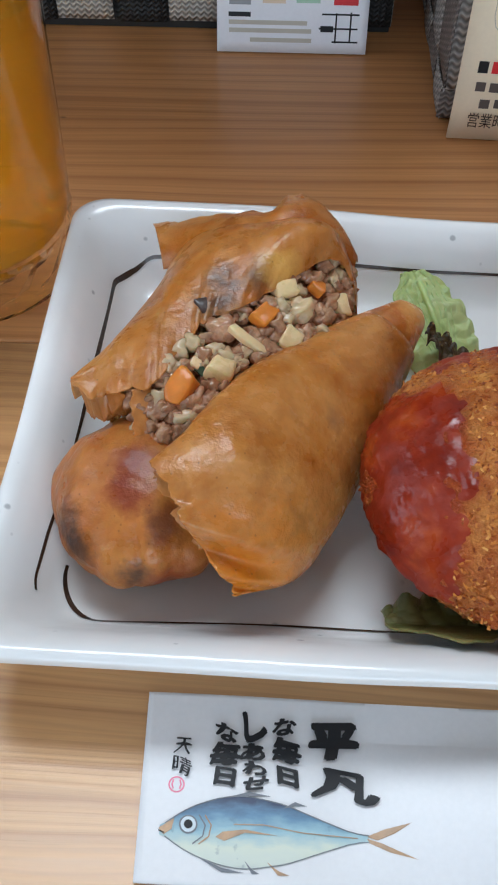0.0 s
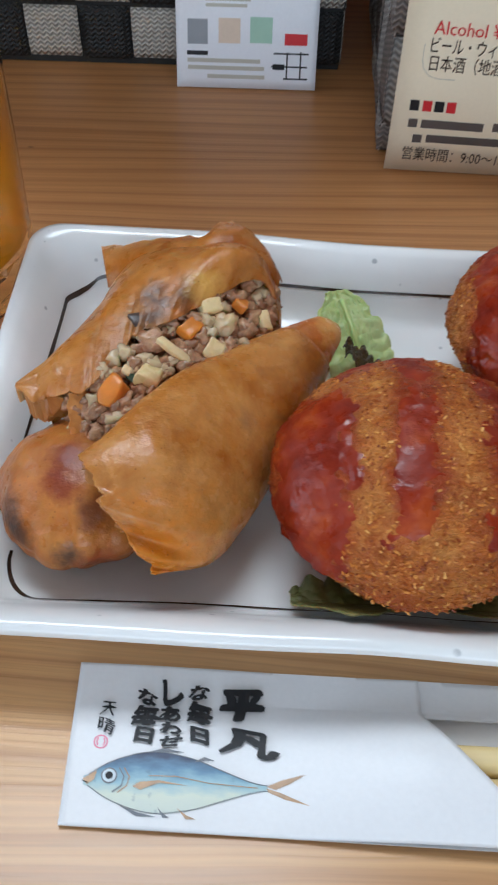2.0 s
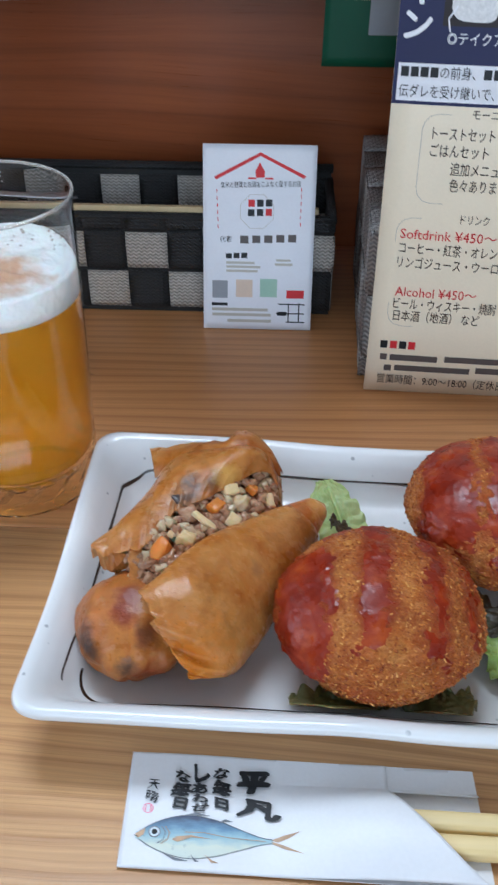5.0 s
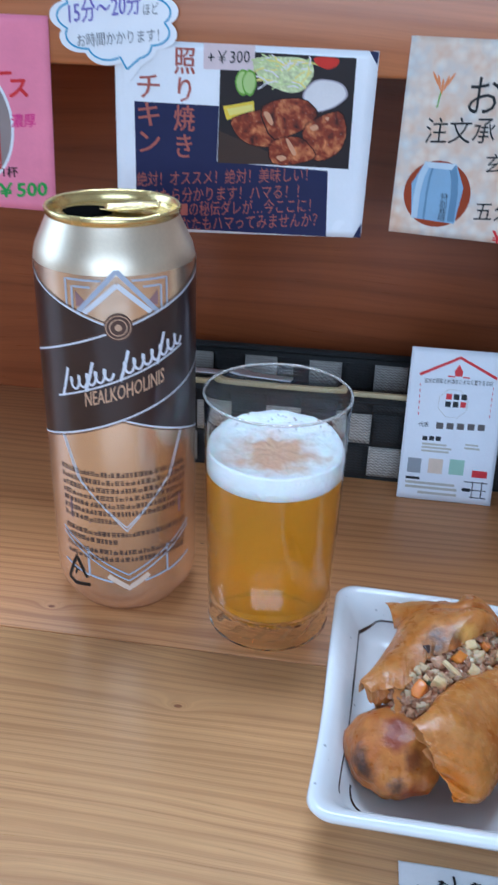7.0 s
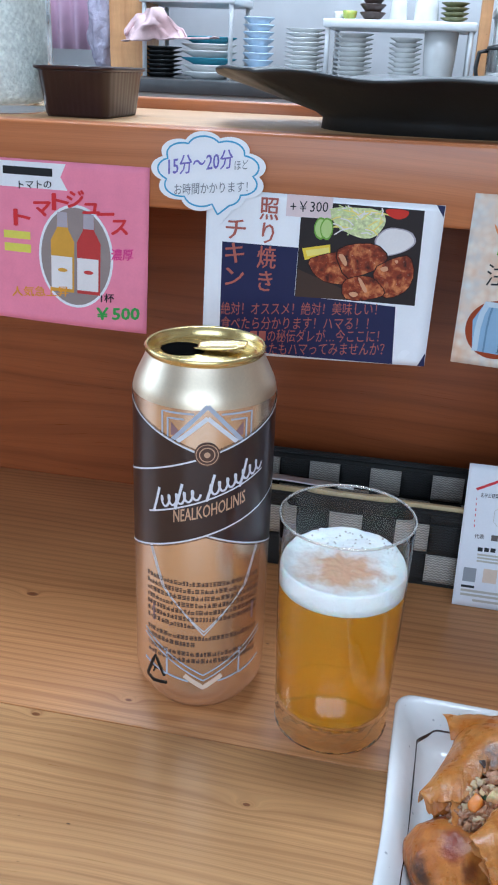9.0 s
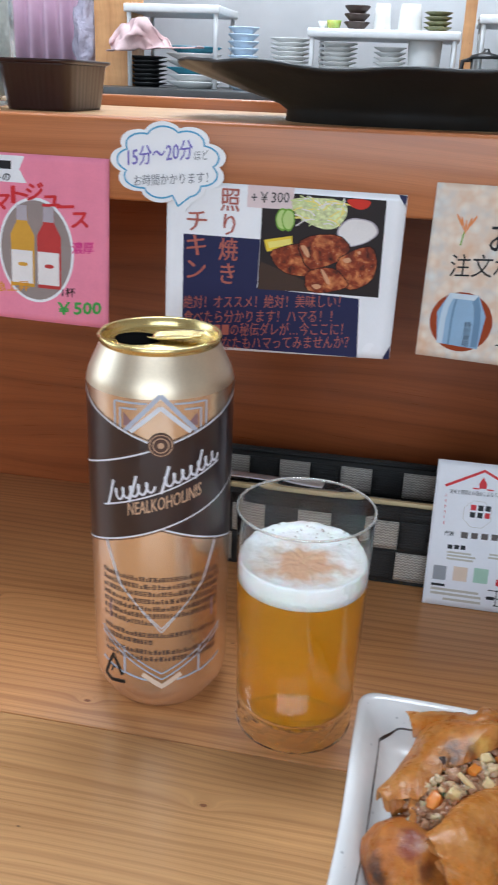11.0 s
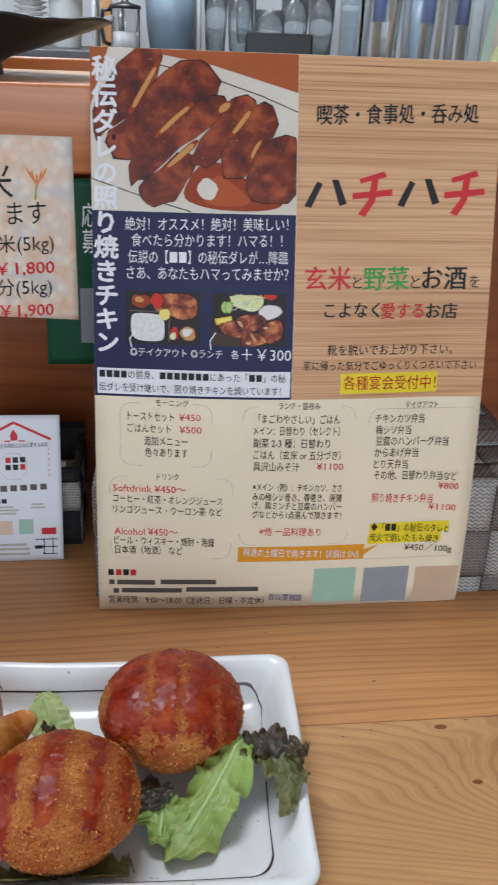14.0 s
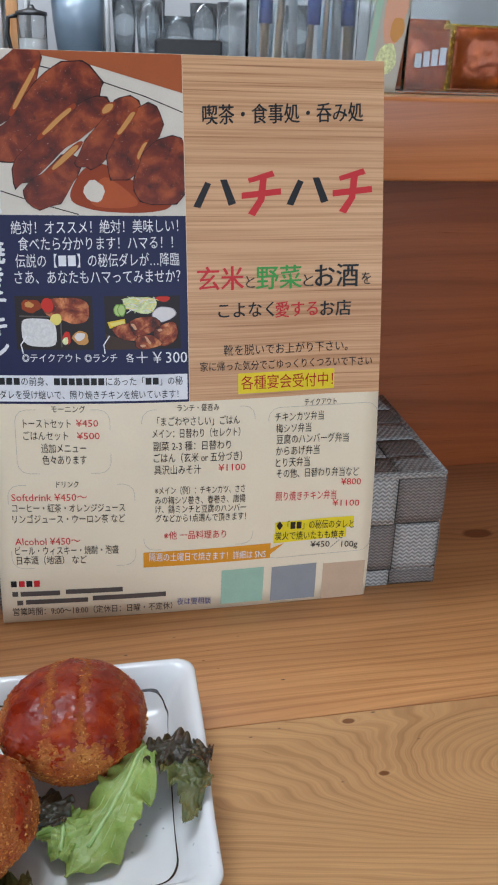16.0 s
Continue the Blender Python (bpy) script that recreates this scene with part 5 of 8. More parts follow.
def build_can():
    ob = thing("drink_can", (CX, CY, 0), "tall champagne-gold aluminium drink can, opened, with a dark brown band", "can")
    body = [(0.0, 0.008), (0.016, 0.006), (0.0230, 0.0012), (0.0243, 0.0), (0.0260, 0.001), (0.0295, 0.006), (0.0323, 0.0105), (CR, 0.0165), (CR, 0.09), (CR, 0.1690)]
    part("body", lathe(body, CX, CY, 96), alu_gold, ob)
    part("shoulder", lathe([(CR, 0.1690), (CR - 0.0003, 0.1712), (0.0327, 0.1742), (0.0309, 0.1782), (0.0290, 0.1822), (0.0278, 0.1848), (0.0272, 0.1862)], CX, CY, 96), alu_bare, ob, "bare silver shoulder")
    lid = part("lid", lathe([(0.0272, 0.1862), (0.0280, 0.1874), (0.0282, 0.1890), (0.0275, 0.1900), (0.0266, 0.1893), (0.0260, 0.1867), (0.0252, 0.1836), (0.0243, 0.1834), (0.0237, 0.1858), (0.0, 0.1860)], CX, CY, 96), alu_lid, ob, "gold-coloured lid with rim")
    # the opening's darkness is a flat black disc laid on the closed lid
    bm = bmesh.new()
    vs = [bm.verts.new((CX - 0.0105 + 0.0105 * math.cos(a), CY - 0.001 + 0.0098 * math.sin(a), 0.1863)) for a in (2 * math.pi * i / 32 for i in range(32))]
    bm.faces.new(vs)
    part("mouth", bm, hole_dark, lid, "flat black disc for the dark of the drinking hole")
    def tab(u, v):
        x = -0.0045 + 0.0225 * u
        w = 0.0078 * (1 - 0.35 * abs(2 * u - 1) ** 3)
        y = (2 * v - 1) * w
        return (CX + x, CY + 0.0012 + y + 0.003 * u, 0.1873 + 0.0016 * u + 0.0008 * math.cos(6 * v))
    part("pull_tab", surf(tab, 20, 10, thick=0.0007), alu_lid, lid)

    turn = radians(-73)

    def wrap(u, v, h):
        a = turn + u / CR
        r = CR + 0.00008 + 0.00006 * h
        return (CX + r * math.cos(a), CY + r * math.sin(a), v)

    def lay(name, vs, fs, material, h, label=""):
        bm = bmesh.new()
        out = [bm.verts.new(wrap(u, v, h)) for u, v in vs]
        for f in fs:
            try:
                bm.faces.new([out[i] for i in f])
            except ValueError:
                pass
        return part(name, bm, material, ob, label)

    def band(lo, hi, u0, u1, material, h, name="band", label="", n=60):
        vs, fs = [], []
        for i in range(n + 1):
            u = u0 + (u1 - u0) * i / n
            for k in range(5):
                vs.append((u, lo(u) + (hi(u) - lo(u)) * k / 4))
        for i in range(n):
            for k in range(4):
                fs.append((5 * i + k, 5 * i + 5 + k, 5 * i + 6 + k, 5 * i + 1 + k))
        lay(name, vs, fs, material, h, label)

    def stroke(pts, w, material, h=4, name="trim_line"):
        fine = [pts[0]]
        for (a, b), (c, d) in zip(pts, pts[1:]):
            m = max(1, math.ceil(abs(c - a) / 0.0015))
            fine += [(a + (c - a) * i / m, b + (d - b) * i / m) for i in range(1, m + 1)]
        pts = fine
        vs, fs, n = [], [], len(pts)
        for i, (u, v) in enumerate(pts):
            du, dv = pts[min(i + 1, n - 1)][0] - pts[max(i - 1, 0)][0], pts[min(i + 1, n - 1)][1] - pts[max(i - 1, 0)][1]
            k = w / 2 / max(1e-9, math.hypot(du, dv))
            vs += [(u - dv * k, v + du * k), (u + dv * k, v - du * k)]
        fs = [(2 * i, 2 * i + 1, 2 * i + 3, 2 * i + 2) for i in range(n - 1)]
        lay(name, vs, fs, material, h)

    E = 0.062
    top, bot = (lambda u: 0.1472 + 0.375 * u), (lambda u: 0.1071 + 0.36 * u)
    # two crossing ribbons: the falling one behind, the rising one in front
    band(lambda u: bot(-u), lambda u: top(-u), -E, E, band_brown, 2, "band", "dark brown ribbon behind")
    band(bot, top, -E, E, band_brown, 4, "band", "dark brown ribbon in front")
    us = [-E + 2 * E * i / 60 for i in range(61)]
    for f, h in ((lambda u: top(-u), 3), (lambda u: bot(-u), 3), (top, 6), (bot, 6)):
        keep = [u for u in us if h == 6 or (u < 0.001 if f(0) > 0.12 else u > -0.001)]
        stroke([(u, f(u)) for u in keep], 0.0008, can_white, h)
        stroke([(u, f(u) + (0.0011 if f(0) > 0.12 else -0.0011)) for u in keep], 0.0003, can_ink, h)
    # round badge
    for r, material, h in ((0.0057, can_ink, 8), (0.0051, can_beige, 9), (0.0047, can_ink, 10), (0.0036, can_beige, 11), (0.0031, can_ink, 12), (0.0014, can_beige, 13)):
        pts = [(r * math.cos(a), 0.1483 + r * math.sin(a)) for a in (2 * math.pi * i / 28 for i in range(28))]
        lay("badge", pts, [tuple(range(28))], material, h)
    # maker's name as a plain white looping stroke, and the word below it
    def loops(u0, u1, n, hgt):
        return [(u0 + (u1 - u0) * t + 0.0010 * math.cos(2 * math.pi * n * t), 0.1300 + 0.37 * (u0 + (u1 - u0) * t) + hgt * math.sin(2 * math.pi * n * t)) for t in (i / (n * 14) for i in range(n * 14 + 1))]
    stroke(loops(-0.022, -0.0035, 5, 0.0028), 0.0011, can_white, 9, "name_stroke")
    stroke(loops(0.001, 0.0275, 7, 0.0028), 0.0011, can_white, 9, "name_stroke")
    for u in (-0.026, -0.0145, 0.0, 0.0155):
        stroke([(u, 0.1250 + 0.37 * u), (u + 0.002, 0.1320 + 0.37 * u), (u + 0.0035, 0.1385 + 0.37 * u)], 0.0013, can_white, 9, "name_stroke")
    stroke([(u, 0.1256 + 0.38 * u) for u in us if -0.029 < u < 0.031], 0.0008, can_white, 9, "name_stroke")
    vs, fs = letters("NEALKOHOLINIS", 1)
    lo, hi = min(v.x for v in vs), max(v.x for v in vs)
    lay("lettering", [(-0.0152 + 0.0340 * (v.x - lo) / (hi - lo), 0.1128 + 0.0095 * (v.x - lo) / (hi - lo) + v.y * 0.0092) for v in vs], fs, can_beige, 9)
    # pale geometric lines above and below
    for s in (-1, 1):
        for w in (0.0, 0.0028):
            stroke([(s * (0.0212 - w), 0.1545), (s * (0.0212 - w), 0.1670 - w), (s * (0.006 + w * 1.6), 0.1672 - w)], 0.0009, can_blue, 1)
            stroke([(0.0, 0.1712 - w * 2), (s * (0.0165 - w), 0.1535)], 0.0020, can_white if w else can_blue, 1)
            stroke([(s * (0.030 - w * 0.4), 0.099), (s * (0.0215 - w * 0.4), 0.076), (0.0, 0.0530 - w * 0.7)], 0.0005, can_white, 1)
            stroke([(s * 0.0335, 0.047 - w), (0.0, 0.0270 - w * 1.2)], 0.0007, can_blue, 1)
        lay("corner_block", [(s * 0.0168, 0.1560), (s * 0.0118, 0.1575), (s * 0.0168, 0.1625)], [(0, 1, 2)], can_mauve, 1)
        stroke([(s * 0.0190, 0.0400), (s * 0.0190, 0.0250), (s * 0.0075, 0.0228)], 0.0010, can_blue, 1)
        stroke([(s * 0.034, 0.0285), (s * 0.0190, 0.0245)], 0.0010, can_blue, 1)
    stroke([(-0.0095, 0.0262), (0.0, 0.0195), (0.0095, 0.0262)], 0.0026, can_pale, 1, "chevron")
    rng = random.Random(11)
    for r in range(11):
        v = 0.0790 - 0.0040 * r - (0.0030 if r > 6 else 0) - (0.0016 if r > 8 else 0)
        u, end = -0.0315, 0.0305 if r not in (6, 8) else -0.004
        while u < end:
            w = rng.uniform(0.0010, 0.0023)
            # each sign as two or three short strokes
            for k in range(rng.choice((2, 3, 3))):
                b = v + 0.0009 * k
                lay("text_bar", [(u, b), (min(end, u + w), b), (min(end, u + w), b + 0.0004), (u, b + 0.0004)], [(0, 1, 2, 3)], can_ink, 2)
            if rng.random() < 0.6:
                c = u + w * rng.uniform(0.3, 0.7)
                lay("text_bar", [(c, v), (c + 0.0004, v), (c + 0.0004, v + 0.0022), (c, v + 0.0022)], [(0, 1, 2, 3)], can_ink, 2)
            u += w + rng.uniform(0.0003, 0.0007)
    for s in (-1, 1):
        lay("side_block", [(s * 0.0165, 0.0540), (s * 0.0275, 0.0540), (s * 0.0275, 0.0645)], [(0, 1, 2)], can_mauve, 1)
    stroke([(-0.0325, 0.0185), (-0.0262, 0.0330), (-0.0205, 0.0225)], 0.0016, can_black, 3, "recycling_mark")
    stroke([(-0.0325, 0.0185), (-0.0280, 0.0168), (-0.0190, 0.0190)], 0.0016, can_black, 3, "recycling_mark")
    stroke([(-0.0285, 0.0262), (-0.0245, 0.0252)], 0.0008, can_black, 3, "recycling_mark")
    stroke([(-0.0275, 0.0222), (-0.0265, 0.0258)], 0.0008, can_black, 3, "recycling_mark")


build_can()

# ---------------------------------------------------------------- woven baskets
def webbing(name, col, pitch, rough=0.6):
    """Knitted polypropylene band: rows of zigzag stitches."""
    k = Nodes(name)
    c = k.coords()
    sep = k.n("SeparateXYZ")
    k.link(c, sep.inputs[0])
    x, y, z = sep.outputs
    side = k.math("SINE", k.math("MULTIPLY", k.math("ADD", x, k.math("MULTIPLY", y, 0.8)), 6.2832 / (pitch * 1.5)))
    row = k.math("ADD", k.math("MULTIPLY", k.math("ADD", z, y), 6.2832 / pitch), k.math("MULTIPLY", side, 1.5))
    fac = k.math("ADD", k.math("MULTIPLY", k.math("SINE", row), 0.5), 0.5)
    # colour goes darker in the grooves, where the relief is low
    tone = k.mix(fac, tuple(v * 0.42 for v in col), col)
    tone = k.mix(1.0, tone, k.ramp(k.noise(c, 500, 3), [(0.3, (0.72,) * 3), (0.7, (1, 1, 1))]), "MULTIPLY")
    k.bump(fac, 0.7, 0.0007)
    return k.put(col=tone, rough=rough)


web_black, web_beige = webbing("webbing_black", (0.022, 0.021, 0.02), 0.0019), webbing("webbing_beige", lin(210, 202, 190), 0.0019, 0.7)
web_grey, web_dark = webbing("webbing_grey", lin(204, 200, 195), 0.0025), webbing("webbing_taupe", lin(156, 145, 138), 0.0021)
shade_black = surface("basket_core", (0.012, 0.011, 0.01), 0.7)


def patch(p, du, dv, bulge, flip=False):
    """One woven square, cushioned, from corner p along du and dv."""
    p, du, dv = Vector(p), Vector(du), Vector(dv)
    n = du.cross(dv).normalized()
    a, b = (0.025, 0.0) if not flip else (0.0, 0.025)

    def f(u, v):
        q = p + du * (a + (1 - 2 * a) * u) + dv * (b + (1 - 2 * b) * v)
        e = (math.sin(math.pi * u) if not flip else math.sin(math.pi * v))
        return q + n * (bulge * (0.25 + 0.75 * max(0, e) ** 0.5))
    return surf(f, 5, 5, thick=0.0005)


def build_black_basket():
    x0, x1, y0, y1, h, hb = -0.1675, 0.0668, 0.3445, 0.403, 0.0545, 0.0635
    ob = thing("woven_basket", ((x0 + x1) / 2, (y0 + y1) / 2, 0), "low open basket woven from black and beige webbing", "basket")
    for q in ((x0 + 0.001, y0 + 0.001, 0.0002, x1 - 0.001, y0 + 0.003, h - 0.002), (x0 + 0.001, y1 - 0.003, 0.0002, x1 - 0.001, y1 - 0.001, hb - 0.002), (x0 + 0.001, y0 + 0.0031, 0.0002, x0 + 0.003, y1 - 0.0031, h - 0.002),
              (x1 - 0.003, y0 + 0.0031, 0.0002, x1 - 0.001, y1 - 0.0031, h - 0.002), (x0 + 0.0031, y0 + 0.0031, 0.0002, x1 - 0.0031, y1 - 0.0031, 0.002)):
        part("core", box(*q), shade_black, ob, smooth=False)
    nx, step = 11, (x1 - x0) / 11
    rows, rear = ((0.0025, 0.0212), (0.0247, 0.0205), (0.0458, 0.0085)), ((0.002, 0.0165), (0.0190, 0.0160), (0.0354, 0.0196))
    for i in range(nx):
        for r, (z, dz) in enumerate(rows):
            pale = (i + r) % 2 == 1 and r < 2
            m = web_beige if pale else web_black
            part("strip", patch((x0 + i * step, y0 + 0.0008, z), (step, 0, 0), (0, 0, dz), 0.0011, (i + r) % 2), m, ob)
        for r, (z, dz) in enumerate(rear):
            part("strip", patch((x0 + i * step, y1 - 0.0034, z), (step, 0, 0), (0, 0, dz), 0.0011, (i + r) % 2), web_beige if (i + r) % 2 else web_black, ob)
    for j in range(3):
        st = (y1 - y0) / 3
        for r, (z, dz) in enumerate(rows):
            m = web_beige if (j + r) % 2 == 0 and r < 2 else web_black
            part("strip", patch((x1 - 0.0008, y0 + j * st, z), (0, st, 0), (0, 0, dz), 0.0011, (j + r) % 2), m, ob)
            part("strip", patch((x0 + 0.0008, y0 + (j + 1) * st, z), (0, -st, 0), (0, 0, dz), 0.0011, (j + r) % 2), m, ob)
    for a, b, m in (((x0, y0 + 0.002, h - 0.002), (x1, y0 + 0.002, h - 0.002), web_black), ((x0, y1 - 0.002, hb - 0.004), (x1, y1 - 0.002, hb - 0.004), web_black),
                    ((x0 + 0.002, y0, h - 0.002), (x0 + 0.002, y1, h - 0.002), web_black), ((x1 - 0.002, y0, h - 0.002), (x1 - 0.002, y1, h - 0.002), web_black)):
        part("rim", tube((a, b), 0.0024, 10), m, ob, "bound rim")
    return ob


build_black_basket()


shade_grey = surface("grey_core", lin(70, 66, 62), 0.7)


def build_grey_basket():
    x0, x1, y0, y1, h = 0.0798, 0.3380, 0.2803, 0.406, 0.0755
    ob = thing("woven_box", ((x0 + x1) / 2, (y0 + y1) / 2, 0), "grey box woven from polypropylene webbing behind the menu", "woven box")
    part("core", box(x0 + 0.0012, y0 + 0.0012, 0.0002, x1 - 0.0012, y1 - 0.0012, h - 0.0012, 0.003), shade_grey, ob)
    nx, ny = 9, 5
    sx, sy = (x1 - x0) / nx, (y1 - y0) / ny
    rows = ((0.0003, 0.0105), (0.0108, 0.0315), (0.0425, 0.0312))
    for i in range(nx):
        for r, (z, dz) in enumerate(rows):
            k = (i + r + 1) % 2
            part("strip", patch((x0 + i * sx, y0 + 0.001, z), (sx, 0, 0), (0, 0, dz), 0.0008, k), (web_grey, web_dark)[k], ob)
        for j in range(ny):
            k = (i + j) % 2
            part("strip", patch((x0 + i * sx, y0 + j * sy, h - 0.001), (sx, 0, 0), (0, sy, 0), 0.0008, k), (web_grey, web_dark)[k], ob)
    for j in range(ny):
        for r, (z, dz) in enumerate(rows):
            k = (j + r) % 2
            part("strip", patch((x1 - 0.001, y0 + j * sy, z), (0, sy, 0), (0, 0, dz), 0.0008, k), (web_grey, web_dark)[k], ob)
            part("strip", patch((x0 + 0.001, y0 + (j + 1) * sy, z), (0, -sy, 0), (0, 0, dz), 0.0008, k), (web_grey, web_dark)[k], ob)
    for a, b in (((x0 + 0.002, y0 + 0.0015, h - 0.0010), (x1 - 0.002, y0 + 0.0015, h - 0.0010)), ((x1 - 0.0015, y0 + 0.002, h - 0.0010), (x1 - 0.0015, y1 - 0.002, h - 0.0010))):
        part("rim", tube((a, b), 0.0022, 10), web_grey, ob, "folded webbing edge")
    # it stands a little askew
    ob.rotation_euler = (0, 0, -0.033)


build_grey_basket()


def build_leaflets():
    ob = thing("leaflets", (-0.09, 0.365, 0.002), "pale leaflets and a beige card lying inside the woven basket", "leaflets")
    part("card", box(-0.164, 0.3487, 0.0022, 0.058, 0.3517, 0.0570, 0.0004), surface("beige_card", lin(206, 184, 140), 0.6, var=0.06, vscale=40), ob, "beige card edge", smooth=False)
    def leaf(u, v):
        return (-0.163 + 0.094 * u, 0.3530 + 0.022 * v, 0.0588 - 0.007 * v + 0.0012 * math.sin(4 * u))
    part("sheet", surf(leaf, 16, 6, thick=0.0006), surface("leaflet_paper", lin(222, 222, 224), 0.45, var=0.04, vscale=40), ob, "white paper sheet")
    def print_bar(u, v):
        return (-0.150 + 0.022 * u, 0.3550 + 0.004 * v, 0.0590 - 0.0013 * v)
    part("red_print", surf(print_bar, 2, 2, thick=0.0002), ink_red, ob, "red printed patch")


build_leaflets()

# ---------------------------------------------------------------- printed sheets
laminate = surface("laminated_paper", lin(244, 244, 247), 0.25, var=0.03, vscale=30, fine=0.02, bump=0.03, bscale=50, coat=0.15, coatr=0.1)
card_paper = surface("card_stock", lin(230, 230, 234), 0.5, var=0.03, vscale=40, fine=0.03, bump=0.03)


def menu_f(u, v, h):
    """The sheet stands bowed on the table and leans its top edge on the counter's front board."""
    t, s = v / 0.297, u / 0.21
    x = 0.0800 + 0.0033 * t + u * (0.9955 - 0.0080 * t)
    lean = 0.2738 - 0.0034 * s + (0.0474 + 0.0030 * s) * t
    bow = (0.0070 + 0.0055 * math.sin(math.pi * min(1, s * 1.15)) + 0.004 * s) * math.sin(math.pi * t ** 0.8) + 0.0022 * math.sin(math.pi * s) * (1 - t) ** 2
    z = 0.0003 + v * 1.003 - 0.0055 * max(0.0, t - 0.35) / 0.65
    return (x, lean - bow - h, max(z, 0.0002))


menu = Sheet("menu_sheet", menu_f, 0.21, 0.297, (0.184, 0.272, 0), "laminated restaurant menu sheet leaning on the counter before a woven box", "menu", ink_cream)


def meat_print(name, dark, mid, light, scale):
    k = Nodes(name)
    c = k.coords()
    tone = k.ramp(k.noise(c, scale, 4, 0.55, 0.35), [(0.32, dark), (0.5, mid), (0.70, light)])
    tone = k.mix(k.ramp(k.noise(c, scale * 2.2, 4, 0.6), [(0.60, (0, 0, 0)), (0.74, (0.75,) * 3)]), tone, lin(46, 20, 14))
    tone = k.mix(k.ramp(k.noise(c, 1300, 2), [(0.70, (0, 0, 0)), (0.76, (0.7, 0.7, 0.7))]), tone, lin(236, 196, 170))
    return k.put(col=tone, rough=0.42, spec=0.25)


def grain_print():
    k = Nodes("printed_woodgrain")
    c = k.coords(7, 7, 800)
    tone = k.ramp(k.noise(c, 1.0, 4, 0.6), [(0.28, lin(150, 100, 68)), (0.38, lin(200, 152, 108)), (0.58, lin(226, 182, 138))])
    tone = k.mix(1.0, tone, k.ramp(k.noise(k.coords(2, 2, 45), 1.0, 2), [(0.3, (0.8, 0.72, 0.66)), (0.6, (1, 1, 1))]), "MULTIPLY")
    return k.put(col=tone, rough=0.42, spec=0.25)


def blossom_print():
    k = Nodes("printed_rice_grains")
    c = k.coords()
    v = k.n("TexVoronoi")
    k.link(c, v.inputs["Vector"])
    v.inputs["Scale"].default_value = 180
    tone = k.ramp(k.noise(c, 70, 3), [(0.35, lin(210, 216, 218)), (0.5, lin(232, 220, 206)), (0.66, lin(230, 194, 164))])
    tone = k.mix(0.35, tone, k.ramp(v.outputs["Distance"], [(0.1, lin(240, 228, 210)), (0.6, lin(205, 170, 140))]))
    return k.put(col=tone, rough=0.42, spec=0.25)


teriyaki = meat_print("printed_chicken", lin(62, 20, 10), lin(116, 42, 18), lin(172, 82, 36), 85)
teriyaki_small = meat_print("printed_chicken_small", lin(60, 20, 10), lin(140, 56, 24), lin(222, 142, 84), 190)
photo_plate, photo_dark = ink("printed_dish", lin(222, 214, 200)), ink("printed_black_dish", lin(44, 36, 36))
photo_rice = surface("printed_rice", lin(222, 220, 218), 0.4, var=0.12, vscale=700, bump=0)
photo_salad = surface("printed_cabbage", lin(214, 220, 160), 0.4, var=0.3, vscale=500, bump=0)
photo_char = ink("printed_char", lin(46, 18, 12))
photo_sauce, photo_fat = ink("printed_sauce", lin(150, 62, 24)), ink("printed_fat", lin(206, 150, 82))
photo_green, photo_lemon, photo_tomato = ink("printed_cucumber", lin(120, 165, 60)), ink("printed_lemon", lin(235, 205, 60)), ink("printed_tomato", lin(200, 50, 35))
photo_egg, photo_lilac, photo_table = ink("printed_egg", lin(232, 226, 224)), ink("printed_shadow", lin(178, 168, 176)), ink("printed_board", lin(170, 90, 48))
photo_lemon_pale = ink("printed_lemon_flesh", lin(238, 222, 120))
photo_bag, photo_bottle, photo_juice = ink("printed_bag", lin(150, 180, 208)), ink("printed_orange_juice", lin(212, 160, 60)), ink("printed_tomato_juice", lin(185, 62, 60))

MU = 0.1035
menu.rect("photo", 0, 0.2208, MU, 0.297, photo_plate, 1, "colour photo of sliced glazed chicken")
menu.poly("photo_board", [(0.02, 0.297), (MU, 0.297), (MU, 0.279), (0.06, 0.2905)], photo_table, 2)
menu.poly("photo_board", [(0, 0.297), (0.009, 0.297), (0.0, 0.270)], photo_table, 2)
menu.line("photo_rim_line", [(0.03, 0.2905), (0.06, 0.2845), (0.085, 0.277), (MU, 0.270)], 0.0005, ink_brown, 2)
menu.line("photo_rim_line", [(0.0, 0.236), (0.03, 0.2265), (0.05, 0.2212)], 0.0005, ink_brown, 2)


def soft(pts, times=2):
    """The corners of an outline cut off, twice over."""
    for _ in range(times):
        pts = [q for a, b in zip(pts, pts[1:] + pts[:1]) for q in ((a[0] * 0.78 + b[0] * 0.22, a[1] * 0.78 + b[1] * 0.22), (a[0] * 0.22 + b[0] * 0.78, a[1] * 0.22 + b[1] * 0.78))]
    return pts


